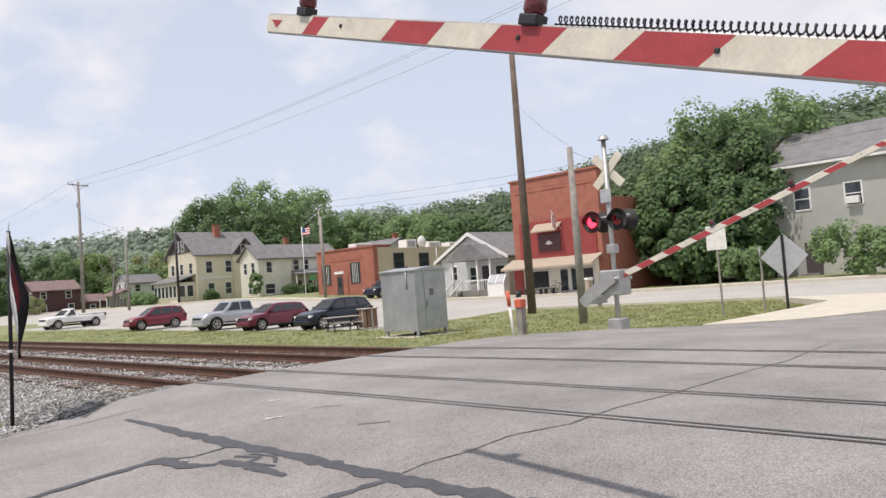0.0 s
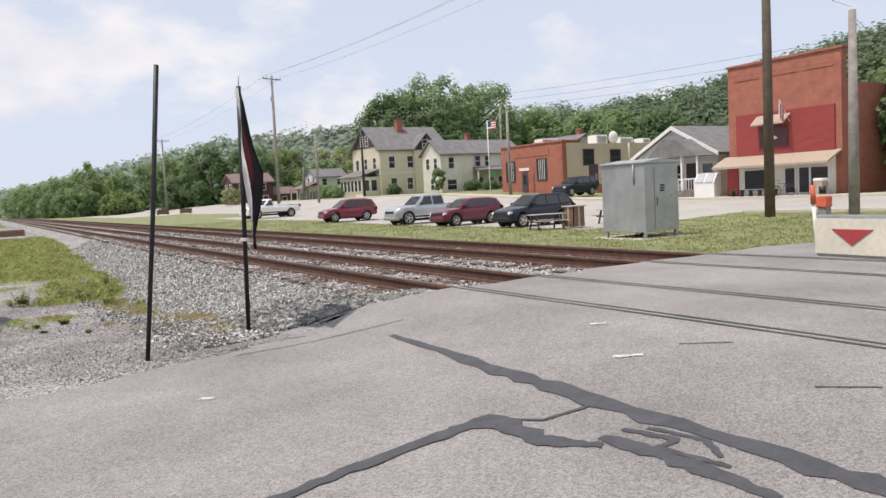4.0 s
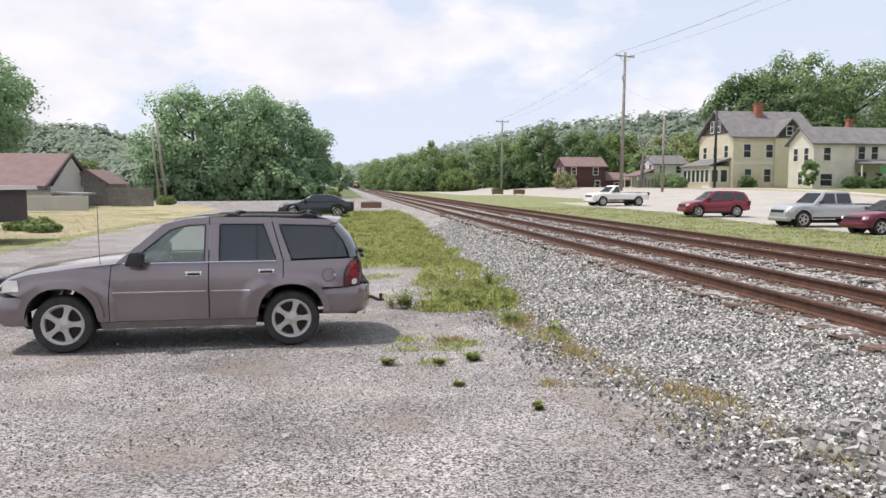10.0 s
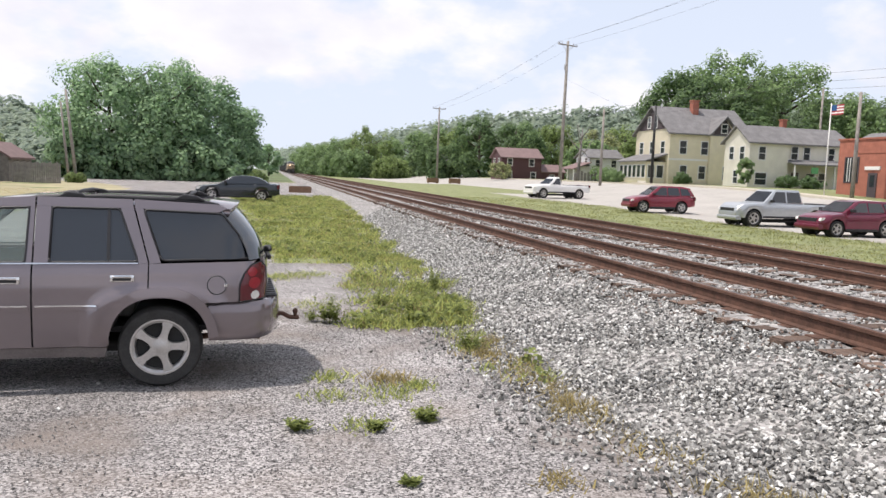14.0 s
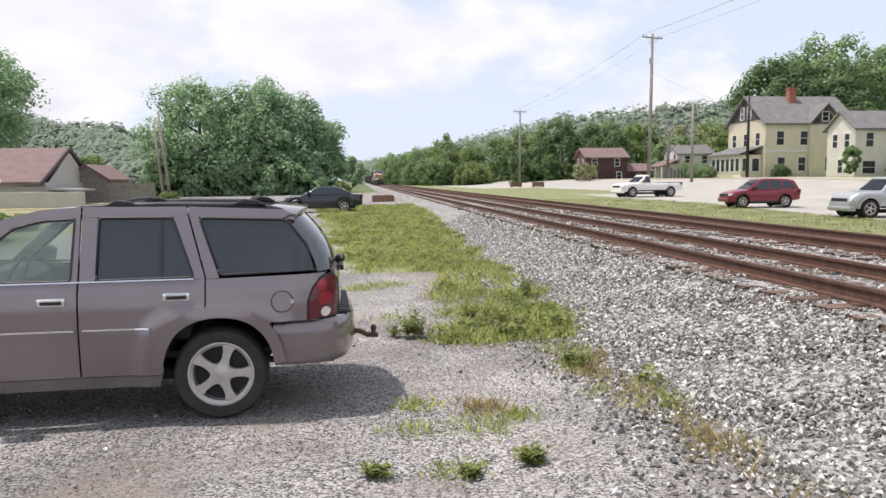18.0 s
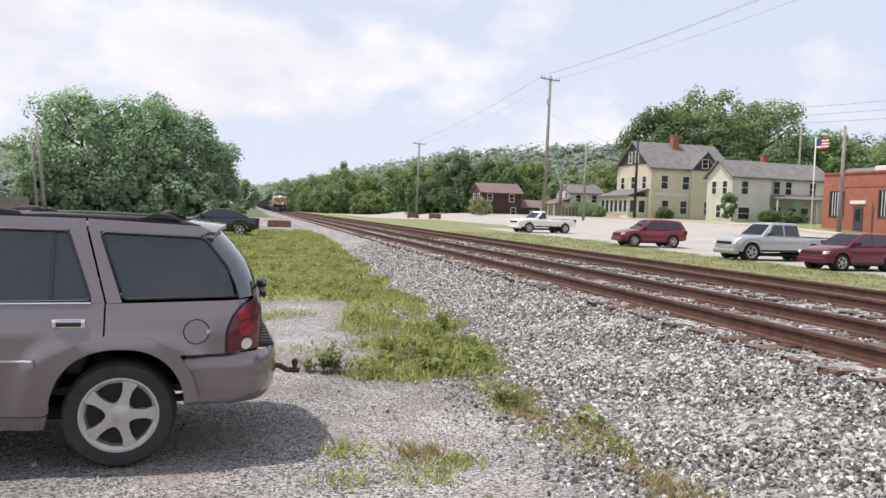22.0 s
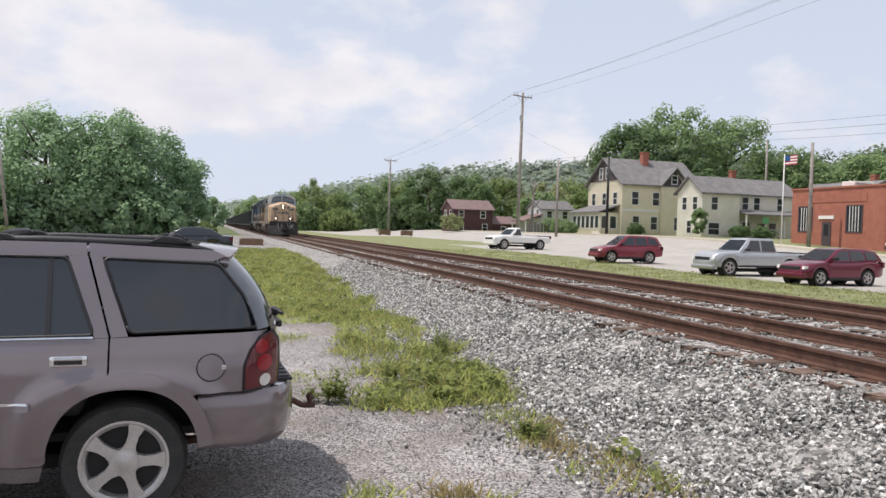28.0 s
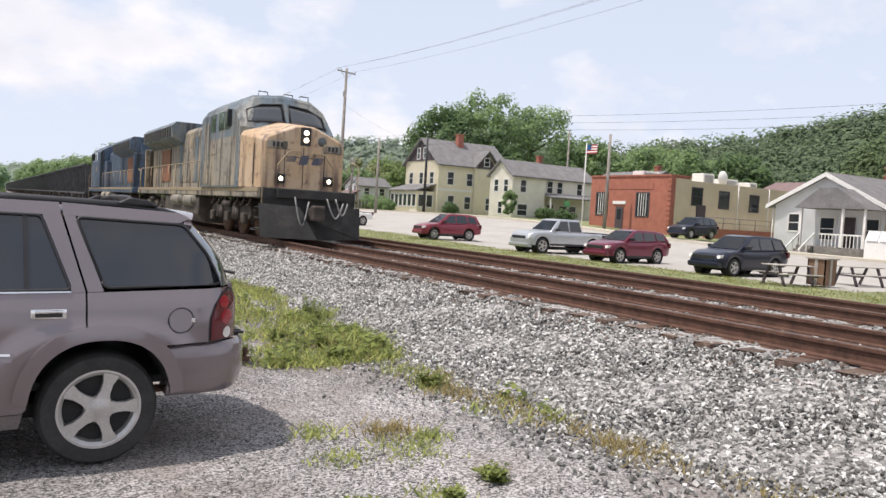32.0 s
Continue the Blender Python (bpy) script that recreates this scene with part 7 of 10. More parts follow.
def flag_poles():
    s = thing("steel_rod", pose(2.02, 11.17, 0.0), "tall thin black steel rod leaning in the gravel", "rod")
    d = Vector((0.24, -0.43, 2.99))
    part("rod", tube([(0, 0, 0), d * 0.5 + Vector((0.01, 0, 0)), d], 0.024, 8), M_BLACKPAINT, s)
    s = thing("cloth_sign", pose(3.33, 11.94, 0.0), "black steel rod with a white-backed diamond cloth sign tied on", "sign")
    d = Vector((-0.06, -0.51, 2.91))
    part("rod", tube([(0, 0, 0), d], 0.028, 8), M_BLACKPAINT, s)
    part("finial", tube([d, d + Vector((0.01, -0.02, 0.14))], 0.006, 5), M_ALU, s)
    part("tie", lathe([(0.05, 0.0), (0.055, 0.02), (0.05, 0.04)], 10, "z"), M_WHITEPOST, s).location = d * 0.39
    for k in range(3):
        part("tie_cord", tube([d * 0.385, d * 0.385 + Vector((0.12, 0.02 * k, -0.05 - 0.05 * k)), d * 0.37 + Vector((0.05 + 0.05 * k, 0.03, -0.08))], 0.006, 5), M_WHITEPOST, s)
    M_FLAGWHITE = material("white_flag_cloth", (0.68, 0.68, 0.68), 0.9, vary=0.08, scale=5)
    M_FLAGBLACK = material("black_flag_cloth", (0.015, 0.013, 0.017), 0.9, vary=0.2)
    M_FLAGRED = material("red_flag_cloth", (0.25, 0.02, 0.03), 0.9, vary=0.15)

    # a diamond of cloth, bowed by the wind, tied behind the rod
    up = d.normalized()

    def sheet(lift, mats, pick, under):
        bm = bmesh.new()
        rows = []
        for j in range(13):
            t = -1 + 2 * j / 12
            w = 0.88 * (1 - abs(t)) + 0.015
            rows.append([bm.verts.new(up * (0.95 * t) + Vector((0.05 - lift + 0.11 * q * q * (1 - abs(t)) + 0.02 * math.sin(5 * t + 3 * q), w * q, 0))) for q in [-1 + 2 * k / 10 for k in range(11)]])
        for a, b in zip(rows, rows[1:]):
            for k in range(10):
                f = bm.faces.new((a[k], a[k + 1], b[k + 1], b[k]))
                f.smooth, f.material_index = True, pick(k)
        bmesh.ops.solidify(bm, geom=bm.faces[:], thickness=0.003)
        return part("cloth_back" if lift > 0 else "cloth_front", bm, mats, under, "off-white cloth back" if lift > 0 else "dark red and black cloth front")
    back = sheet(0.005, [M_FLAGWHITE], lambda k: 0, s)
    sheet(-0.005, [M_FLAGBLACK, M_FLAGRED], lambda k: 1 if 3 <= k <= 6 else 0, back)
    return back, d * 0.675


CLOTH, CLOTH_AT = flag_poles()


# ---- poles and wires ----
M_WIRE = material("wire", (0.06, 0.06, 0.065), 0.6, vary=0.1)
M_PORCELAIN = material("insulator", (0.25, 0.24, 0.23), 0.3, vary=0.1)


def utility_pole(x, y, h, r, label, arm_z=None, arm_w=2.4, lean=(0, 0), arm_yaw=0.0, mat=None, extras=True, z=None):
    z = land_z(x, y) - 0.1 if z is None else z
    s = thing("utility_pole", pose(x, y, z), label, "utility pole", "utility poles")
    top = Vector((lean[0], lean[1], h))
    part("pole", tube([(0, 0, 0), top * 0.5, top], r, 12, True, [r * 1.15, r, r * 0.75]), mat or M_WOODPOLE, s, "grey weathered wood pole")
    if arm_z:
        c = top * (arm_z / h)
        u = Vector((math.cos(radians(arm_yaw)), math.sin(radians(arm_yaw)), 0))
        bm = box(-arm_w / 2, -0.05, -0.06, arm_w / 2, 0.05, 0.06, 0.01)
        bmesh.ops.transform(bm, matrix=Matrix.Translation(c + Vector((0, 0, 0))) @ Matrix.Rotation(radians(arm_yaw), 4, "Z"), verts=bm.verts[:])
        part("crossarm", bm, M_WOODPOLE, s)
        for q in (-0.48, -0.3, 0.3, 0.48):
            p = c + u * (arm_w * q)
            part("insulator", lathe([(0.0, 0.22), (0.035, 0.2), (0.05, 0.12), (0.03, 0.05), (0.03, 0.0)], 8, "z"), M_PORCELAIN, s).location = p + Vector((0, 0, 0.05))
        for q in (-0.32, 0.32):
            part("arm_brace", tube([c + u * (arm_w * q), c - Vector((0, 0, 0.7))], 0.02, 5), M_ALU, s)
    if extras:
        c = top * 0.82
        part("transformer_bracket", box(c.x - 0.25, c.y - 0.08, c.z - 0.3, c.x - 0.05, c.y + 0.08, c.z + 0.25, 0.02), M_ALU, s)
    return s


utility_pole(30.15, 87.3, 14.8, 0.17, "tall grey utility pole with a wooden crossarm", 14.4, 2.6, (0.15, 0), 20, z=1.2)
utility_pole(28.1, 139.9, 13.0, 0.17, "distant utility pole with a crossarm", 12.7, 2.6, (0.1, 0), 20, extras=False, z=0.3)
utility_pole(29.56, 22.97, 13.5, 0.19, "thick brown utility pole on the grass", None, z=-0.25, extras=False, mat=material("brown_pole_wood", (0.12, 0.09, 0.07), 0.9, vary=0.25, scale=3, fine=40, bump=0.4))
utility_pole(24.92, 16.68, 7.1, 0.15, "pale grey wooden pole on the grass", None, z=-0.4, extras=False)
utility_pole(-19.2, 95, 9.3, 0.15, "leaning grey pole beside the trees", None, lean=(-0.9, 0), z=-0.4, extras=False)
utility_pole(-20.4, 97, 8.2, 0.12, "thinner leaning grey pole beside the trees", None, lean=(-0.7, 0), z=-0.4, extras=False)
utility_pole(44.95, 95, 9.6, 0.16, "dark wooden pole in front of the yellow house", None, z=1.2, extras=False, mat=M_BLACKPAINT)
utility_pole(38.3, 95, 9.0, 0.15, "grey pole beyond the street", None, z=1.0, extras=False)
utility_pole(47.9, 66, 9.3, 0.16, "grey pole with a street lamp before the brick building", None, z=0.4, extras=False)
utility_pole(72, 100, 14, 0.16, "grey pole behind the houses", None, z=1.0, extras=False)


def wires():
    s = thing("overhead_wires", pose(0, 0, 0), "thin sagging overhead wires between the poles", "wires", kind="structure")
    def wire(a, b, sag, r=0.012):
        a, b = Vector(a), Vector(b)
        pts = [a + (b - a) * (k / 20) - Vector((0, 0, sag * 4 * (k / 20) * (1 - k / 20))) for k in range(21)]
        part("wire", tube(pts, r * 0.6, 4), M_WIRE, s)
    up = (30.3, 87.3, 15.9)
    for dx, dz, tx in ((-1.1, -0.05, 28.6), (-0.7, 0.1, 29.0), (1.1, -0.05, 30.6)):
        wire((up[0] + dx, up[1] + 0.4 * dx, up[2] + dz), (tx, 8.0, 15.6), 1.2, 0.013)
        wire((up[0] + dx, up[1] + 0.4 * dx, up[2] + dz), (28.1 + dx, 139.9, 13.2), 0.6)
    wire((30.2, 87.3, 12.2), (52, 103, 9.4), 0.5)
    wire((24.9, 16.7, 6.6), (48, 27, 9.0), 0.4)
    wire((29.6, 23, 10.5), (24.9, 16.7, 6.8), 0.2)
    for z in (9.6, 9.0, 8.4):
        wire((41, 63.5, z + 0.8), (47, 10, z), 0.6, 0.016)
        wire((41, 63.5, z + 0.8), (43.4, 112, z + 2.2), 0.6, 0.016)


wires()

# ---- buildings ----
M_WHITESIDE = material("white_siding", (0.72, 0.73, 0.74), 0.75, vary=0.05, scale=1.0, fine=30)
M_GREYSIDE = material("grey_white_siding", (0.52, 0.51, 0.48), 0.8, vary=0.07, scale=1.0, fine=25)
M_BRICK = material("red_brick", (0.34, 0.125, 0.085), 0.85, vary=0.14, scale=2.0, fine=18, dark=(0.22, 0.08, 0.06), dark_amount=-0.25, dark_scale=0.8)
M_REDWOOD = material("red_clapboard", (0.33, 0.06, 0.055), 0.8, vary=0.1, scale=1.5)
M_TANWALL = material("tan_stucco", (0.52, 0.44, 0.31), 0.85, vary=0.08, scale=0.8, fine=25)
M_DARKRED = material("dark_red_siding", (0.13, 0.05, 0.055), 0.8, vary=0.12, scale=1.0)
M_SHINGLE = material("grey_shingles", (0.17, 0.165, 0.165), 0.9, vary=0.18, scale=1.2, fine=8, bump=0.4, bump_scale=10)
M_SHINGLE_RED = material("faded_red_shingles", (0.19, 0.13, 0.125), 0.9, vary=0.12, scale=1.0, fine=8, bump=0.4, bump_scale=10)
M_DARKGABLE = material("dark_brown_shingle", (0.07, 0.055, 0.06), 0.9, vary=0.15)
M_TRIMWHITE = material("white_trim", (0.72, 0.71, 0.68), 0.7, vary=0.06)
M_PANE = material("window_pane", (0.03, 0.035, 0.04), 0.08, vary=0.05, coat=0.8)
M_OLDWOOD = material("silvered_boards", (0.2, 0.185, 0.17), 0.95, vary=0.25, scale=3, fine=20)
M_AWNING = material("tan_awning", (0.38, 0.31, 0.24), 0.85, vary=0.1)
M_BLUEBIN = material("blue_dumpster_paint", (0.015, 0.075, 0.2), 0.5, vary=0.15, scale=2, dark=(0.03, 0.04, 0.06), dark_amount=-0.25, dark_scale=3)
M_PICNIC = material("weathered_picnic_wood", (0.38, 0.35, 0.31), 0.9, vary=0.15, scale=6, fine=40)
M_BINBROWN = material("brown_plank", (0.2, 0.12, 0.075), 0.85, vary=0.2, scale=5)


def siding(name, base, course=0.16):
    """Lap boards: a shadow line at every course."""
    m = material(name, base, 0.8, vary=0.06, scale=1.0, fine=30)
    nt = m.node_tree
    tc = next(n for n in nt.nodes if n.type == "TEX_COORD")
    w = nt.nodes.new("ShaderNodeTexWave")
    w.wave_type, w.bands_direction, w.wave_profile = "BANDS", "Z", "SAW"
    w.inputs["Scale"].default_value = 0.314 / course
    nt.links.new(tc.outputs["Object"], w.inputs["Vector"])
    bn = nt.nodes.new("ShaderNodeBump")
    bn.inputs["Strength"].default_value, bn.inputs["Distance"].default_value = 1.0, 0.03
    nt.links.new(w.outputs["Fac"], bn.inputs["Height"])
    nt.links.new(bn.outputs[0], nt.nodes["Principled BSDF"].inputs["Normal"])
    return m


M_YELLOW = siding("yellow_lap_boards", (0.72, 0.655, 0.5))
M_CREAM = siding("cream_lap_boards", (0.75, 0.72, 0.63))
M_WHITESIDE = siding("white_lap_boards", (0.68, 0.69, 0.71))
M_GREYSIDE = siding("grey_white_lap_boards", (0.50, 0.49, 0.46), 0.2)
M_REDWOOD = siding("red_lap_boards", (0.33, 0.06, 0.055), 0.24)
M_DARKRED = siding("dark_red_lap_boards", (0.105, 0.05, 0.055))


def window(parent, face, at, u, z, w, h, mat=None, split=True, name="window"):
    """A window on a west ('W': x = at, u along y) or south ('S': y = at, u along x) face."""
    def bx(u0, z0, u1, z1, out, back):
        if face == "W":
            return box(at - out, u0, z0, at + back, u1, z1)
        return box(u0, at - out, z0, u1, at + back, z1)
    fr = bmesh.new()
    t = 0.11
    for a in ((u - w / 2 - t, z - t, u - w / 2, z + h + t), (u + w / 2, z - t, u + w / 2 + t, z + h + t), (u - w / 2, z + h, u + w / 2, z + h + t), (u - w / 2 - 0.05, z - t, u + w / 2 + 0.05, z)):
        u0, z0, u1, z1 = a
        if face == "W":
            add_box(fr, at - 0.05, u0, z0, at + 0.05, u1, z1)
        else:
            add_box(fr, u0, at - 0.05, z0, u1, at + 0.05, z1)
    if split:
        if face == "W":
            add_box(fr, at - 0.035, u - w / 2, z + h / 2 - 0.03, at + 0.02, u + w / 2, z + h / 2 + 0.03)
        else:
            add_box(fr, u - w / 2, at - 0.035, z + h / 2 - 0.03, u + w / 2, at + 0.02, z + h / 2 + 0.03)
    f = part(name, fr, mat or M_TRIMWHITE, parent)
    part("pane", bx(u - w / 2, z, u + w / 2, z + h, 0.012, 0.01), M_PANE, f)
    return f


def gable_roof(parent, x0, y0, x1, y1, eave, ridge, axis, mat, over=0.4, thick=0.18, name="roof"):
    if axis == "x":
        c = (y0 + y1) / 2
        o = [(y0 - over, eave - over * (ridge - eave) / (c - y0)), (c, ridge), (y1 + over, eave - over * (ridge - eave) / (c - y0)), (y1 + over, eave - over * (ridge - eave) / (c - y0) + thick), (c, ridge + thick * 1.2), (y0 - over, eave - over * (ridge - eave) / (c - y0) + thick)]
        bm = prism(o, "x", x0 - over, x1 + over)
    else:
        c = (x0 + x1) / 2
        o = [(x0 - over, eave - over * (ridge - eave) / (c - x0)), (c, ridge), (x1 + over, eave - over * (ridge - eave) / (c - x0)), (x1 + over, eave - over * (ridge - eave) / (c - x0) + thick), (c, ridge + thick * 1.2), (x0 - over, eave - over * (ridge - eave) / (c - x0) + thick)]
        bm = prism(o, "y", y0 - over, y1 + over)
    return part(name, bm, mat, parent)


def gable_walls(parent, x0, y0, x1, y1, z0, eave, ridge, axis, mat, name="house_body"):
    if axis == "x":
        o = [(y0, z0), (y1, z0), (y1, eave), ((y0 + y1) / 2, ridge), (y0, eave)]
        return part(name, prism(o, "x", x0, x1), mat, parent)
    o = [(x0, z0), (x1, z0), (x1, eave), ((x0 + x1) / 2, ridge), (x0, eave)]
    return part(name, prism(o, "y", y0, y1), mat, parent)


def chimney(parent, x, y, z0, z1, w=0.7):
    c = part("chimney", box(x - w / 2, y - w / 2, z0, x + w / 2, y + w / 2, z1, 0.02), M_BRICK, parent, "red brick chimney")
    part("chimney_cap", box(x - w / 2 - 0.08, y - w / 2 - 0.08, z1 - 0.15, x + w / 2 + 0.08, y + w / 2 + 0.08, z1, 0.02), M_BRICK, c)


def porch(parent, x0, y0, x1, y1, z0, zr, rise, mat_roof, posts, post_mat, rail=True):
    """A porch in front of a wall: deck, posts, railing and a lean roof."""
    part("porch_deck", box(x0, y0, z0 - 0.6, x1, y1, z0 + 0.35, 0.02), M_OLDWOOD, parent)
    part("porch_roof", prism([(x0 - 0.3, zr), (x1, zr + rise), (x1, zr + rise + 0.15), (x0 - 0.3, zr + 0.15)], "y", y0 - 0.3, y1 + 0.3), mat_roof, parent)
    part("porch_beam", box(x0, y0, zr - 0.2, x0 + 0.15, y1, zr + 0.02), M_TRIMWHITE, parent)
    for k in range(posts):
        y = y0 + 0.1 + (y1 - y0 - 0.2) * k / (posts - 1)
        part("porch_post", box(x0 + 0.02, y - 0.08, z0 + 0.3, x0 + 0.18, y + 0.08, zr - 0.1, 0.02), post_mat, parent)
    if rail:
        part("porch_rail", box(x0 + 0.05, y0, z0 + 1.1, x0 + 0.13, y1, z0 + 1.2), post_mat, parent)
        n = int((y1 - y0) / 0.25)
        for k in range(n):
            y = y0 + (y1 - y0) * (k + 0.5) / n
            part("baluster", box(x0 + 0.07, y - 0.025, z0 + 0.35, x0 + 0.11, y + 0.025, z0 + 1.1), post_mat, parent)


def yellow_house():
    s = thing("house", pose(0, 0, 0), "pale yellow clapboard house with grey gabled roof and porch", "house", "houses along the street")
    gable_walls(s, 52, 103.7, 64, 113.3, 0.8, 8.5, 12.0, "x", M_YELLOW)
    gable_roof(s, 52, 103.7, 64, 113.3, 8.5, 12.0, "x", M_SHINGLE, 0.5)
    part("gable_shingles", prism([(104.2, 8.9), (112.8, 8.9), (108.5, 11.95)], "x", 51.9, 52.0), M_DARKGABLE, s, "dark shingled gable")
    # cross gable to the south
    part("cross_gable_wall", prism([(57.8, 0.8), (61.6, 0.8), (61.6, 8.6), (59.7, 10.6), (57.8, 8.6)], "y", 103.3, 106), M_YELLOW, s)
    part("cross_gable_shingles", prism([(58.0, 8.3), (61.4, 8.3), (59.7, 10.5)], "y", 103.2, 103.3), M_DARKGABLE, s, "dark shingled gable")
    gable_roof(s, 57.8, 103.0, 61.6, 108, 8.6, 10.6, "y", M_SHINGLE, 0.4, name="cross_gable_roof")
    window(s, "S", 103.2, 59.7, 8.6, 0.8, 1.1)
    for u in (107.6, 109.4):
        window(s, "W", 51.9, u, 9.2, 0.8, 1.5)
    for u in (105.5, 108.5, 111.5):
        window(s, "W", 52, u, 5.6, 1.0, 1.6)
    for u, z in ((54.0, 5.6), (57.2, 5.6), (54.2, 2.3), (57.0, 2.3), (60.4, 2.3)):
        window(s, "S", 103.7 if u < 57.8 else 103.3, u, z, 0.95, 1.7)
    part("string_course", box(51.95, 103.65, 4.7, 64, 103.72, 4.95), M_TRIMWHITE, s)
    chimney(s, 57.6, 107.6, 10.5, 13.2, 0.9)
    # enclosed porch on the street side
    part("porch_body", box(49.2, 104.5, 0.8, 52, 112.5, 4.4), M_YELLOW, s)
    part("porch_roof", prism([(48.8, 4.4), (52, 5.4), (52, 5.55), (48.8, 4.55)], "y", 104.1, 112.9), M_SHINGLE, s)
    for k in range(6):
        window(s, "W", 49.2, 105.3 + k * 1.3, 2.3, 0.9, 1.6, split=False)
    for k in range(2):
        window(s, "S", 104.5, 49.9 + k * 1.3, 2.3, 0.9, 1.6, split=False)
    part("doorstep", prism([(104.5, 0.8), (104.5, 1.8), (103.3, 0.8)], "x", 48.0, 49.2), M_CONCRETE, s)


def white_house():
    s = thing("house", pose(0, 0, 0), "cream and white two-storey house with grey roof and porch", "house", "houses along the street")
    gable_walls(s, 52, 86.3, 57, 91.0, 0.6, 6.6, 8.3, "x", M_CREAM, "front_body")
    gable_roof(s, 52, 86.3, 57.5, 91.0, 6.6, 8.3, "x", M_SHINGLE, 0.4)
    gable_walls(s, 56, 87.4, 66, 93.5, 0.6, 6.6, 8.4, "x", M_CREAM, "wing_body")
    gable_roof(s, 56, 87.4, 66, 93.5, 6.6, 8.4, "x", M_SHINGLE, 0.4, name="wing_roof")
    for u, z in ((87.6, 4.6), (89.6, 4.6), (88.6, 1.9)):
        window(s, "W", 52, u, z, 0.8, 1.4)
    for u in (53.6,):
        window(s, "S", 86.3, u, 4.6, 0.8, 1.4)
        window(s, "S", 86.3, u, 1.8, 1.4, 1.3)
    for u in (58.6, 60.2, 63.5):
        window(s, "S", 87.4, u, 4.8, 0.8, 1.4)
    for u in (58.8, 62.5):
        window(s, "S", 87.4, u, 1.8, 1.0, 1.5)
    part("wing_door", box(60.4, 87.3, 1.0, 61.4, 87.4, 3.2), M_DARKGABLE, s)
    part("porch_roof", prism([(84.9, 4.1), (87.4, 4.6), (87.4, 4.75), (84.9, 4.25)], "x", 57, 65), M_SHINGLE, s)
    part("porch_deck", box(57, 85.2, 0.4, 65, 87.4, 1.1), M_OLDWOOD, s)
    for x in (57.1, 59.7, 62.3, 64.8):
        part("porch_post", box(x, 85.2, 1.0, x + 0.14, 85.34, 4.1), M_TRIMWHITE, s)
    part("balcony_rail", box(62.0, 85.2, 4.9, 65, 85.3, 5.0), M_TRIMWHITE, s)
    chimney(s, 59.5, 91, 8.0, 9.6, 0.6)
    part("hung_flag", box(59.0, 84.9, 3.2, 59.9, 84.93, 3.9), material("tricolour_cloth", (0.12, 0.35, 0.15), 0.9), s, "small green flag hung on the porch")


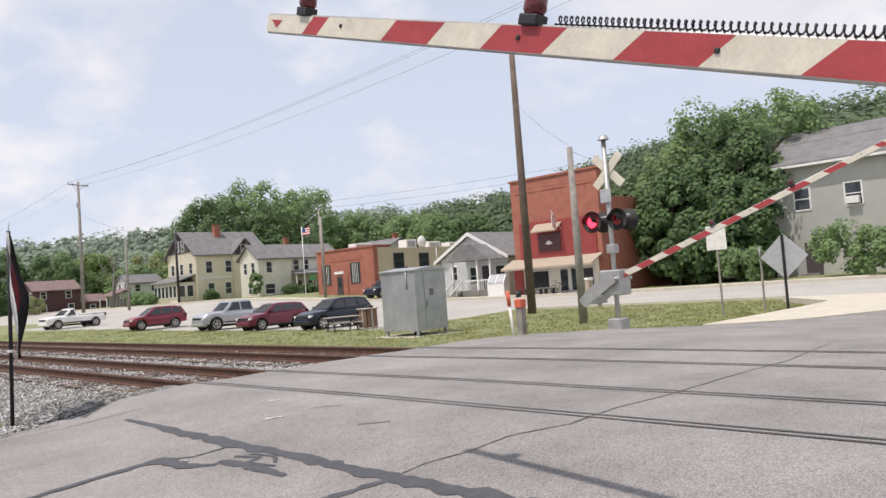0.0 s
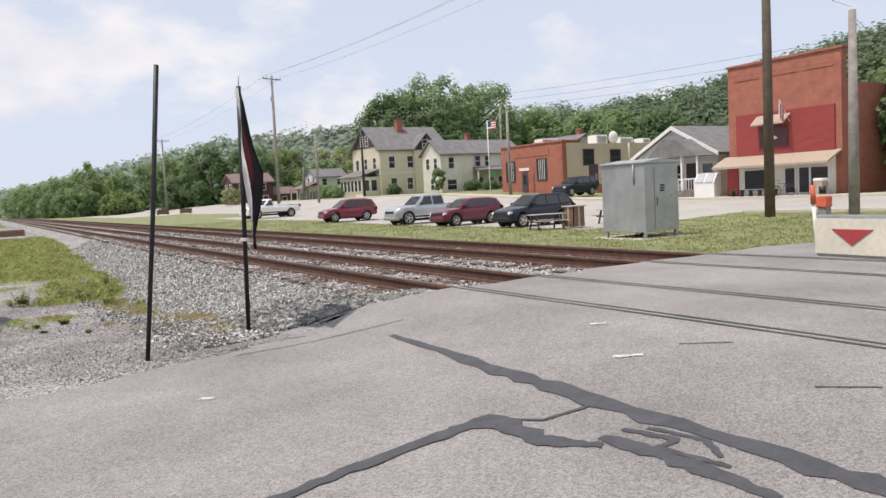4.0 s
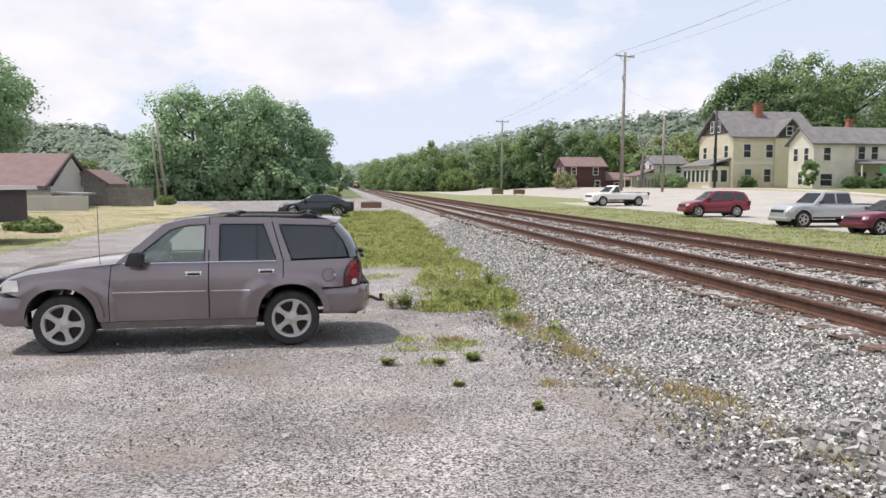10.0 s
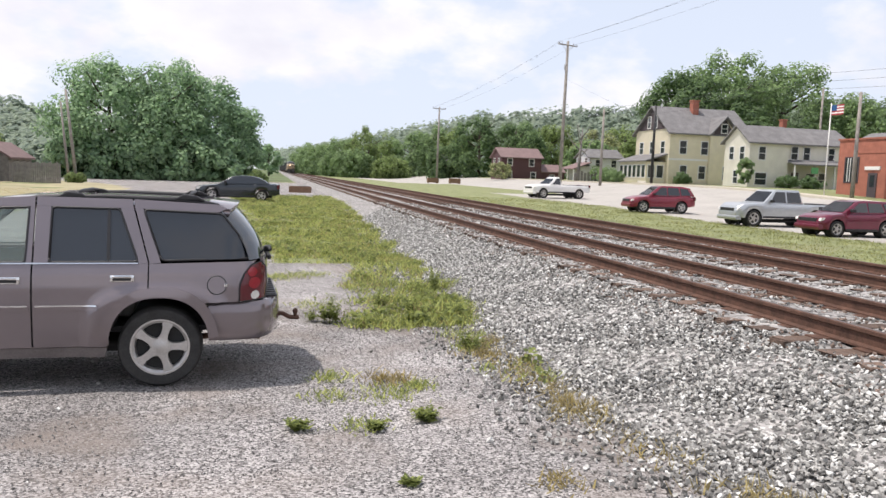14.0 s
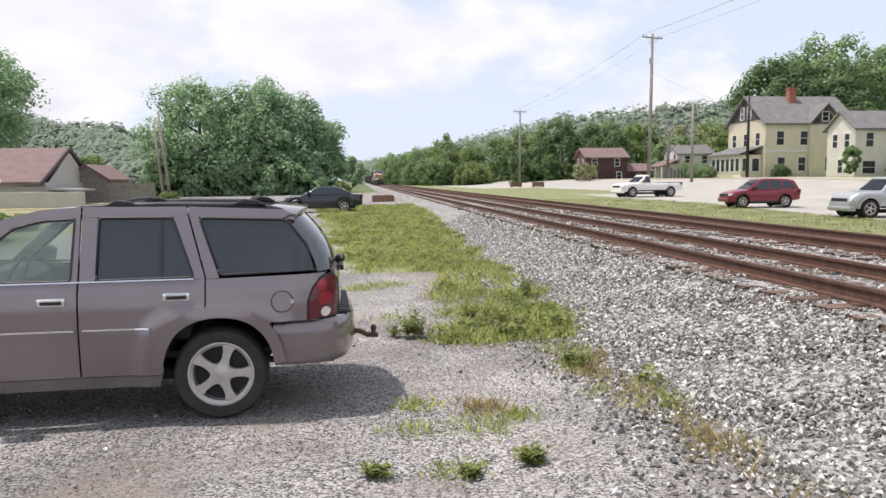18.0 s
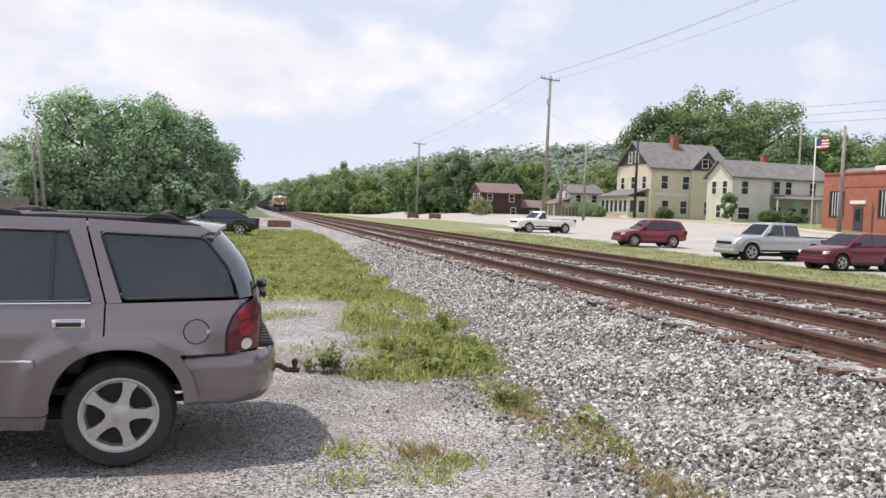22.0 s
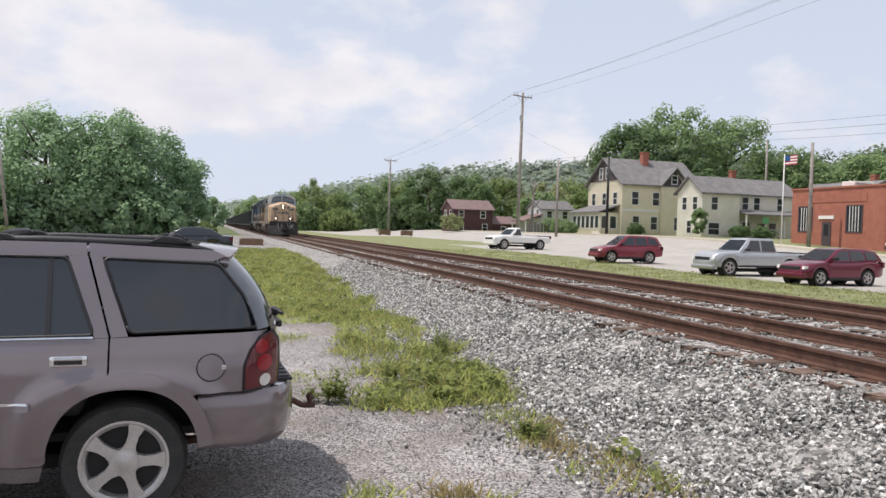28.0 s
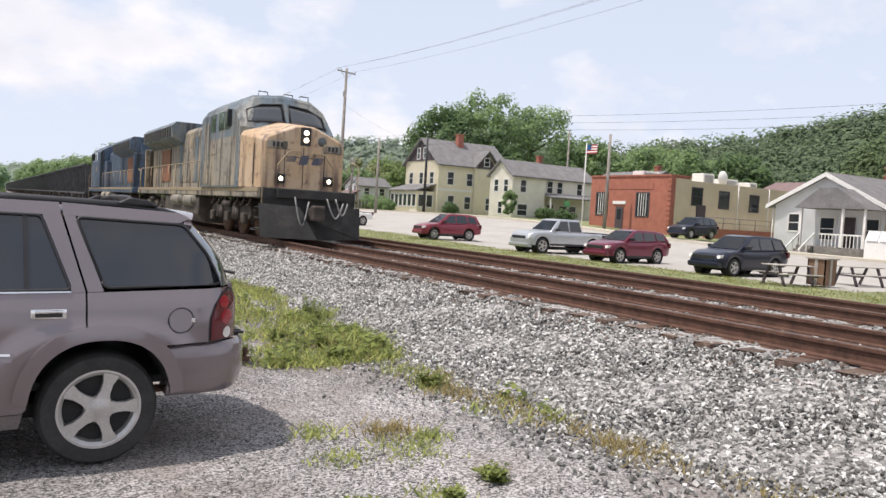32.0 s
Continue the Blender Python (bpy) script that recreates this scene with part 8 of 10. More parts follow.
def brick_building():
    s = thing("commercial_building", pose(0, 0, 0), "single-storey red brick front with long tan stucco side", "building", "buildings along the street")
    part("brick_front", box(50.8, 60.9, 0.2, 53.2, 71.3, 6.0, 0.02), M_BRICK, s, "red brick front")
    part("coping", box(50.7, 60.8, 6.0, 53.3, 71.4, 6.15), M_BRICK, s)
    part("stucco_body", box(53.2, 61.0, 0.2, 76, 71.2, 5.75), M_TANWALL, s, "tan stucco body")
    part("stucco_side", box(51.35, 60.86, 0.2, 53.2, 60.9, 5.85), M_TANWALL, s)
    for k in range(12):
        part("quoin", box(50.74, 60.84, 0.7 + k * 0.44, 51.1 + 0.16 * (k % 2), 61.2, 0.95 + k * 0.44, 0.01), M_BRICK, s)
    for u in (69.6, 64.2):
        f = window(s, "W", 50.8, u, 2.3, 1.5, 2.1, M_DARKGABLE, False)
        for q in (-0.45, -0.15, 0.15, 0.45):
            part("window_bar", box(50.74, u + q - 0.03, 2.3, 50.78, u + q + 0.03, 4.4), M_TRIMWHITE, f)
    d = part("door", box(50.74, 66.6, 0.9, 50.82, 67.6, 3.1), M_DARKGABLE, s)
    part("door_pane", box(50.72, 66.85, 1.9, 50.74, 67.35, 2.9), M_PANE, d)
    part("sign_board", box(50.7, 66.3, 3.35, 50.79, 68.0, 3.65), M_TRIMWHITE, s, "plain white sign board")
    part("brick_panel", box(50.76, 63.0, 4.8, 50.8, 69.0, 5.5), M_BRICK, s)
    for u, z, h in ((54.4, 3.6, 1.5), (58.2, 3.5, 1.5), (62.7, 3.4, 1.5), (67.2, 3.4, 1.5)):
        window(s, "S", 61.0, u, z, 1.3, h, M_DARKGABLE)
    d = part("door", box(54.4, 60.9, 1.6, 55.6, 61.02, 3.6), M_DARKGABLE, s)
    part("ramp_wall", box(53.4, 58.9, 0.2, 70, 59.2, 1.5, 0.02), M_BRICK, s)
    part("ramp_deck", box(53.4, 59.2, 0.2, 70, 61, 1.45), M_CONCRETE, s)
    part("ramp_rail", tube([(53.4, 59.0, 2.5), (70, 59.0, 2.5)], 0.04, 6), M_WOODPOLE, s)
    part("ramp_rail", tube([(53.4, 59.0, 2.05), (70, 59.0, 2.05)], 0.03, 6), M_WOODPOLE, s)
    for k in range(8):
        part("rail_post", tube([(53.5 + k * 2.3, 59.0, 1.45), (53.5 + k * 2.3, 59.0, 2.5)], 0.04, 6), M_WOODPOLE, s)
    for x in (60.2, 64.9):
        part("downpipe", tube([(x, 60.95, 1.5), (x, 60.95, 5.7)], 0.05, 6), M_TRIMWHITE, s)
    for x, y, w, h in ((52.5, 66, 2.2, 0.8), (57.5, 63, 1.6, 0.9), (62, 64, 2.0, 0.7), (64.5, 63, 1.2, 0.5)):
        u = part("roof_unit", box(x, y, 5.7, x + w, y + 1.4, 5.9 + h, 0.05), M_TRIMWHITE, s, "white roof-top air unit")
        part("unit_grille", box(x + 0.2, y - 0.02, 5.95, x + w - 0.2, y, 5.75 + h), M_GALV, u)
    for x, y, z in ((58.8, 61.5, 6.4), (68.5, 60.6, 5.0)):
        part("satellite_dish", lathe([(0.0, 0.0), (0.35, 0.05), (0.6, 0.18), (0.7, 0.3)], 18, "y"), M_TRIMWHITE, s).location = (x, y, z)


def cottage():
    s = thing("cottage", pose(0, 0, 0), "small white-sided cottage with grey roof and front porch", "house", "houses along the street")
    gable_walls(s, 49.7, 41.4, 61, 49.6, 0.0, 3.6, 5.75, "x", M_WHITESIDE)
    gable_roof(s, 49.7, 41.4, 61, 49.6, 3.6, 5.75, "x", M_SHINGLE, 0.5)
    part("barge_board", prism([(40.9, 3.25), (45.5, 5.62), (50.1, 3.25), (50.1, 3.55), (45.5, 5.95), (40.9, 3.55)], "x", 49.15, 49.22), M_TRIMWHITE, s, "white barge board")
    part("porch_roof", prism([(41.2, 3.3), (46.4, 3.3), (44.6, 4.7), (43.4, 4.7)], "x", 47.2, 49.7), M_SHINGLE, s)
    part("porch_deck", box(47.4, 41.4, -0.1, 49.7, 46.2, 0.7, 0.02), M_OLDWOOD, s)
    for y in (41.5, 43.0, 46.0):
        part("porch_post", box(47.4, y - 0.08, 0.6, 47.56, y + 0.08, 3.3), M_TRIMWHITE, s)
    part("porch_rail", box(47.42, 41.5, 1.5, 47.5, 44.6, 1.6), M_TRIMWHITE, s)
    for k in range(12):
        part("baluster", box(47.44, 41.6 + k * 0.25, 0.7, 47.48, 41.65 + k * 0.25, 1.5), M_TRIMWHITE, s)
    for q in (44.9, 46.0):
        part("stair_rail", prism([(45.8, 0.3), (47.5, 1.5), (47.5, 1.62), (45.8, 0.42)], "y", q, q + 0.07), M_TRIMWHITE, s)
        for k in range(3):
            part("stair_post", box(45.9 + k * 0.75, q, -0.1, 45.98 + k * 0.75, q + 0.07, 0.45 + k * 0.5), M_TRIMWHITE, s)
    for k in range(4):
        part("stair", box(46.1 + k * 0.35, 44.95, -0.1, 46.45 + k * 0.35, 46.0, 0.1 + k * 0.17), M_OLDWOOD, s)
    window(s, "W", 49.7, 48.0, 1.7, 0.8, 1.2)
    for u in (42.3, 45.4):
        window(s, "W", 49.7, u, 1.2, 1.0, 1.5)
    part("door", box(49.62, 43.4, 0.7, 49.7, 44.4, 2.8), M_DARKGABLE, s)
    chimney(s, 58, 45.5, 5.5, 7.0, 0.8)
    part("downpipe", tube([(49.6, 49.7, 0), (49.6, 49.7, 3.4)], 0.05, 6), M_TRIMWHITE, s)


def brick_shop():
    s = thing("shop_building", pose(0, 0, 0), "tall two-storey red brick shop front with red boards and awning", "building", "buildings along the street")
    part("front_wall", box(46.8, 29.8, -0.2, 47.4, 38.1, 9.2, 0.02), M_BRICK, s, "tall red brick false front")
    part("side_body", box(47.4, 30.0, -0.2, 62, 37.9, 7.2), M_BRICK, s)
    part("coping", box(46.7, 29.7, 9.2, 47.5, 38.2, 9.35), M_BRICK, s)
    for u0, u1 in ((30.3, 32.3), (32.7, 35.2), (35.6, 37.6)):
        part("brick_panel_edge", box(46.76, u0, 8.2, 46.8, u1, 8.3), M_BRICK, s)
    part("board_band", box(46.68, 30.2, 2.9, 46.8, 37.4, 5.8), M_REDWOOD, s, "red painted board band")
    part("upper_awning", prism([(45.9, 4.9), (46.7, 5.5), (46.7, 5.6), (45.9, 5.0)], "y", 33.2, 35.7), M_AWNING, s, "small tan awning")
    part("sign_board", box(46.6, 33.4, 3.4, 46.68, 35.5, 4.8), M_DARKRED, s, "dark sign board with a plain emblem")
    part("sign_emblem", prism([(34.1, 4.0), (34.45, 4.25), (34.8, 4.0), (34.45, 3.9)], "x", 46.56, 46.6), M_TRIMWHITE, s)
    part("lower_awning", prism([(45.2, 2.1), (46.75, 2.85), (46.75, 2.95), (45.2, 2.25)], "y", 29.8, 38.4), M_AWNING, s, "long tan shop awning")
    part("shop_front", box(46.6, 30.2, -0.1, 46.8, 37.8, 2.6), M_CREAM, s, "cream shop front")
    for u, z, w, h in ((35.7, 0.6, 2.0, 1.3), (31.2, 0.5, 1.2, 1.4)):
        window(s, "W", 46.6, u, z, w, h, M_TRIMWHITE, False)
    for u in (32.2, 33.2):
        d = part("door", box(46.52, u - 0.45, 0.0, 46.6, u + 0.45, 2.1), M_TRIMWHITE, s)
        part("door_pane", box(46.5, u - 0.33, 0.3, 46.52, u + 0.33, 1.9), M_PANE, d)
    part("side_door", box(46.5, 37.2, 0.0, 46.6, 38.1, 2.2), M_REDWOOD, s)
    fl = thing("flag", pose(46.2, 33.2, 5.2), "small striped flag on an angled staff above the awning", "flag")
    part("staff", tube([(0.4, 0, -0.2), (-0.7, 0, 1.2)], 0.025, 6), M_TRIMWHITE, fl)
    for k in range(6):
        part("stripe", box(-0.72 + k * 0.08, -0.02, 0.0 - k * 0.05, -0.64 + k * 0.08, 0.02, 1.0 - k * 0.05), M_GATE_RED if k % 2 else M_TRIMWHITE, fl)
    # clutter on the pavement
    for y in (34.0, 35.2, 36.6):
        b = thing("bench", pose(45.6, y, land_z(45.6, y) + 0.1), "low dark bench against the shop front", "bench", "benches before the shop")
        part("seat", box(-0.2, -0.45, 0.4, 0.2, 0.45, 0.46, 0.01), M_DARKGABLE, b)
        for q in (-0.38, 0.32):
            part("leg", box(-0.18, q, 0, 0.18, q + 0.06, 0.4), M_DARKGABLE, b)
    t = thing("litter_bin", pose(45.4, 30.4, land_z(45.4, 30.4) + 0.1), "beige square litter bin with a domed lid", "litter bin")
    part("body", box(-0.3, -0.3, 0, 0.3, 0.3, 0.85, 0.03), M_AWNING, t)
    part("lid", box(-0.33, -0.33, 0.85, 0.33, 0.33, 1.05, 0.06), M_TRIMWHITE, t)
    k = thing("bicycle", pose(45.5, 33.0, land_z(45.5, 33) + 0.1), "dark bicycle leaning by the shop door", "bicycle")
    for y in (-0.5, 0.5):
        part("wheel", lathe([(0.31, -0.02), (0.34, 0.0), (0.31, 0.02), (0.29, 0.0), (0.31, -0.02)], 20, "x"), M_TYRE, k).location = (0, y, 0.34)
    part("frame", tube([(0, -0.5, 0.34), (0, -0.1, 0.8), (0, 0.35, 0.85), (0, 0.5, 0.34), (0, 0.05, 0.34), (0, -0.1, 0.8)], 0.02, 6), M_DARKRED, k)
    part("handlebar", tube([(-0.25, 0.38, 1.0), (0.25, 0.38, 1.0)], 0.015, 6), M_TRIM, k)
    ice = thing("ice_chest", pose(46.2, 39.6, land_z(46.2, 39.6) + 0.1), "white outdoor ice chest with two slanted lids", "ice chest")
    part("body", prism([(-0.4, 0), (0.4, 0), (0.4, 1.75), (0.0, 1.75), (-0.4, 1.1)], "y", -0.9, 0.9, 0.02), M_WHITEPAINT, ice)
    for y in (-0.42, 0.42):
        part("lid", prism([(-0.42, 1.05), (0.0, 1.72), (-0.03, 1.76), (-0.46, 1.1)], "y", y - 0.34, y + 0.34, 0.006), M_SIGNBACK, ice)


def sided_block():
    s = thing("apartment_house", pose(0, 0, 0), "large grey-white sided two-storey house with dark roof", "house", "houses along the street")
    part("house_body", box(56.5, 2, -0.6, 70, 21.2, 8.2), M_GREYSIDE, s)
    part("roof", prism([(55.9, 8.0), (63.2, 11.2), (70.6, 8.0), (70.6, 8.25), (63.2, 11.5), (55.9, 8.25)], "y", 1.4, 21.8), M_SHINGLE, s)
    for y in (19.0, 15.6, 11.5, 7.5):
        f = window(s, "W", 56.5, y, 4.9, 1.0, 1.5)
    part("window_air_unit", box(56.1, 15.2, 4.95, 56.5, 16.0, 5.45, 0.02), M_TRIMWHITE, s)
    part("door", box(56.42, 18.0, 0.3, 56.5, 19.1, 2.5), M_DARKGABLE, s)
    part("corner_board", box(56.44, 20.95, -0.6, 56.56, 21.22, 8.0), M_TRIMWHITE, s)
    part("gutter", box(55.8, 1.4, 7.95, 55.95, 21.8, 8.12), M_TRIMWHITE, s)
    part("doorstep", box(55.6, 18.0, -0.6, 56.4, 19.2, 0.3), M_OLDWOOD, s)


def far_houses():
    s = thing("house", pose(0, 0, 0), "dark red-brown two-storey house with a lower garage", "house", "houses along the street")
    gable_walls(s, 43, 150, 51, 157, 0.2, 5.5, 7.2, "x", M_DARKRED)
    gable_roof(s, 43, 150, 51, 157, 5.5, 7.2, "x", M_SHINGLE_RED, 0.4)
    for u, z in ((44.6, 3.9), (49.0, 3.9), (44.6, 1.4), (49.4, 1.4)):
        window(s, "S", 150, u, z, 0.9, 1.3)
    for u in (152, 155):
        window(s, "W", 43, u, 3.9, 0.9, 1.3)
    gable_walls(s, 51, 150.5, 56, 156, 0.2, 2.9, 4.2, "x", M_DARKRED, "garage_body")
    gable_roof(s, 51, 150.5, 56, 156, 2.9, 4.2, "x", M_SHINGLE_RED, 0.3, name="garage_roof")
    window(s, "S", 150.5, 53.5, 1.0, 0.9, 1.3)
    s = thing("house", pose(0, 0, 0), "pale blue and white house with grey roofs and lean-to", "house", "houses along the street")
    gable_walls(s, 54.4, 135, 60.5, 141, 1.0, 5.6, 7.0, "x", M_WHITESIDE)
    gable_roof(s, 54.4, 135, 60.5, 141, 5.6, 7.0, "x", M_SHINGLE, 0.4)
    part("lean_to_roof", prism([(51.0, 3.4), (54.4, 4.6), (54.4, 4.75), (51.0, 3.55)], "y", 134.0, 140.5), M_SHINGLE_RED, s)
    for y in (134.2, 137, 140.3):
        part("lean_to_post", box(51.1, y - 0.08, 0.8, 51.26, y + 0.08, 3.4), M_TRIMWHITE, s)
    part("lean_to_wall", box(52.6, 134.6, 0.8, 54.4, 140, 4.0), M_GREYSIDE, s)
    for u in (56, 59):
        window(s, "S", 135, u, 4.0, 0.9, 1.2)
    for u in (136.5, 139):
        window(s, "W", 54.4, u, 4.6, 0.9, 0.9)
    s = thing("house", pose(0, 0, 0), "small white house half hidden in trees", "house", "houses along the street")
    gable_walls(s, 41, 192, 46, 200, 0, 5.0, 6.6, "x", M_WHITESIDE)
    gable_roof(s, 41, 192, 46, 200, 5.0, 6.6, "x", M_SHINGLE, 0.4)
    window(s, "S", 192, 43.5, 2.5, 0.9, 1.3)
    # roofs glimpsed behind the street front
    for x0, y0, x1, y1, e, r, m, lab in ((84, 62, 98, 78, 5.6, 8.2, M_SHINGLE_RED, "house with a faded red roof behind the tan building"), (70, 84, 80, 94, 6.2, 8.6, M_SHINGLE, "grey-roofed house behind the brick building"), (78, 44, 92, 56, 5.8, 8.4, M_SHINGLE, "grey-roofed house behind the cottage")):
        s = thing("house", pose(0, 0, 0), lab, "house", "houses along the street")
        gable_walls(s, x0, y0, x1, y1, -0.5, e, r, "y", M_GREYSIDE)
        gable_roof(s, x0, y0, x1, y1, e, r, "y", m, 0.5)
        chimney(s, (x0 + x1) / 2 + 1, y0 + 2, r - 0.6, r + 1.0)
        window(s, "S", y0, (x0 + x1) / 2, e - 0.8, 1.0, 1.3)
        window(s, "W", x0, (y0 + y1) / 2, e - 2.2, 1.0, 1.3)
    # leaning board fence beside the blue house
    f = thing("board_fence", pose(44.5, 118, 1.0), "broken leaning wooden board fence", "fence")
    for k in range(14):
        part("board", box(k * 0.55, 0, -0.2, k * 0.55 + 0.4, 0.05, 1.6 + 0.5 * ((k * 37) % 5) / 5, 0.01), M_OLDWOOD, f)


yellow_house()
white_house()
brick_building()
cottage()
brick_shop()
sided_block()
far_houses()


def west_side():
    s = thing("barn", pose(-4.3, 0, 0), "long low building with faded red-brown shingle roof", "barn")
    part("house_body", box(-45, 83.2, -1.0, -22.6, 96, 1.6), M_GREYSIDE, s)
    # main roof slopes to the south; a pale gable end faces the lot
    part("roof", prism([(82.6, 1.4), (89.5, 4.6), (96.6, 1.4), (96.6, 1.65), (89.5, 4.9), (82.6, 1.65)], "x", -45.5, -22.9), M_SHINGLE_RED, s, "faded red-brown shingle roof")
    part("end_gable", prism([(83.4, 1.0), (95.8, 1.0), (89.5, 4.5)], "x", -22.95, -22.85), M_GREYSIDE, s)
    part("rake_board", prism([(82.5, 1.3), (82.6, 1.7), (89.5, 4.95), (96.7, 1.7), (96.7, 1.3), (89.5, 4.6)], "x", -22.9, -22.7), M_DARKGABLE, s, "dark brown rake board")
    part("block_wall", box(-36, 80.6, -1.0, -18.6, 81.0, 0.75, 0.02), M_GREYSIDE, s, "low grey block wall")
    part("vent_pipe", tube([(-34, 86, 3.0), (-34, 86, 4.7)], 0.08, 6), M_GALV, s)
    part("vent_pipe", tube([(-32.8, 86, 3.0), (-32.8, 86, 5.0)], 0.07, 6), M_GALV, s)
    s = thing("shed", pose(-5.0, 0, 0), "small outbuilding with a rusty tin roof", "shed")
    gable_walls(s, -23.5, 92, -19.5, 99, -0.5, 1.9, 3.2, "y", M_OLDWOOD)
    gable_roof(s, -23.5, 92, -19.5, 99, 1.9, 3.2, "y", M_SHINGLE_RED, 0.3)
    part("lean_roof", prism([(-23.8, 1.1), (-19.4, 0.8), (-19.4, 0.95), (-23.8, 1.25)], "y", 83, 88), M_GALV, s)
    f = thing("board_fence", pose(-23.4, 89.4, -0.45), "dark weathered board fence", "fence", "board fences")
    for k in range(22):
        part("board", box(k * 0.19, 0, 0, k * 0.19 + 0.17, 0.03, 1.85 + 0.06 * ((k * 7) % 3), 0.004), M_OLDWOOD, f)
    s = thing("house", pose(0, 0, 0), "low grey-sided house with a broad gable facing the lot", "house")
    gable_walls(s, -40, 60.5, -26.5, 70, -1.0, 1.8, 4.1, "y", M_GREYSIDE)
    gable_roof(s, -40, 60.5, -26.5, 70, 1.8, 4.1, "y", M_SHINGLE_RED, 0.5)
    part("gable_vent", box(-34.6, 60.44, 2.5, -33.6, 60.5, 3.3), M_DARKGABLE, s)
    f = thing("board_fence", pose(-33, 46.5, -0.75, 0, 0, -1), "tall grey weathered board fence behind the dumpsters", "fence", "board fences")
    for k in range(74):
        part("board", box(k * 0.19, 0, 0, k * 0.19 + 0.17, 0.03, 2.0 + 0.06 * ((k * 7) % 3), 0.004), M_OLDWOOD, f)
    s = thing("shelter", pose(-18.6, 41.6, -0.72), "small pale block shelter with a flat white roof", "shelter")
    part("house_body", box(0, 0.2, 0, 3.1, 3.2, 2.25, 0.01), M_GREYSIDE, s)
    part("roof", box(-0.2, -0.4, 2.25, 5.0, 3.6, 2.42, 0.01), M_WHITEPAINT, s, "flat white roof edge")
    # solid dark block standing in for the shade inside the open bay
    part("dark_opening", box(3.1, 0.3, 0.9, 4.7, 3.2, 2.25), M_DARKGABLE, s)
    for x in (3.3, 4.6):
        part("post", box(x, -0.1, 0, x + 0.1, 0.0, 2.3), M_OLDWOOD, s)
    for x, y, yaw, openlid in ((-18.35, 38.9, 2, False), (-15.95, 40.2, 0, True)):
        d = thing("dumpster", pose(x, y, -0.74, 0, 0, yaw), "blue steel dumpster with an open lid and white emblem" if openlid else "blue steel dumpster with a white emblem", "dumpster", "blue dumpsters")
        part("tub", prism([(0.0, 0.1), (1.45, 0.1), (1.6, 1.45), (-0.1, 1.3)], "x", 0.0, 2.0, 0.02), M_BLUEBIN, d)
        part("rim", box(-0.05, -0.16, 1.27, 2.05, -0.06, 1.38, 0.01), M_BLUEBIN, d)
        for x0 in (-0.08, 2.0):
            part("lift_sleeve", box(x0, 0.15, 0.75, x0 + 0.08, 1.2, 0.95, 0.01), M_BLUEBIN, d)
        part("emblem", lathe([(0.0, 0.0), (0.2, 0.0), (0.22, 0.01)], 8, "y"), M_TRIMWHITE, d, "white flower-shaped emblem").matrix_local = pose(1.05, -0.075, 0.95)
        for k in range(2):
            part("lettering_bar", box(0.78, -0.02, 0.58 - k * 0.09, 1.32, 0.0, 0.63 - k * 0.09), M_TRIMWHITE, d, "white bar")
        part("sticker", box(1.7, -0.07, 0.9, 1.84, -0.05, 1.1), M_TRIMWHITE, d)
        part("lid", box(0, 1.45, 1.3, 2.0, 1.52, 1.95, 0.01) if openlid else box(-0.02, -0.1, 1.4, 2.02, 1.5, 1.46, 0.01), M_BLUEBIN if openlid else M_GALV, d)
        for x0 in (0.1, 1.7):
            part("caster", box(x0, 0.3, 0.0, x0 + 0.15, 0.5, 0.12), M_TRIM, d)
    # planters by the track
    for x, y, z, lab in ((-0.9, 78, -0.55, "wooden planter box with green plants"), (2.6, 76, -0.6, "brown wooden planter cart beside the track"), (26.6, 136, 0.2, "wooden planter boxes round the pole"), (30.4, 136, 0.2, "wooden planter boxes round the pole")):
        p = thing("planter", pose(x, y, z), lab, "planter", "planters")
        part("box", box(-0.9, -0.6, 0.1, 0.9, 0.6, 0.85, 0.02), M_BINBROWN, p)
        for k in range(3):
            part("plank_edge", box(-0.92, -0.62, 0.15 + k * 0.24, 0.92, -0.6, 0.33 + k * 0.24), M_BINBROWN, p)
        for qx in (-0.8, 0.7):
            part("foot", box(qx, -0.5, 0.0, qx + 0.1, 0.5, 0.1), M_BINBROWN, p)
        part("soil", box(-0.82, -0.52, 0.8, 0.82, 0.52, 0.88), M_DARKGABLE, p)


west_side()


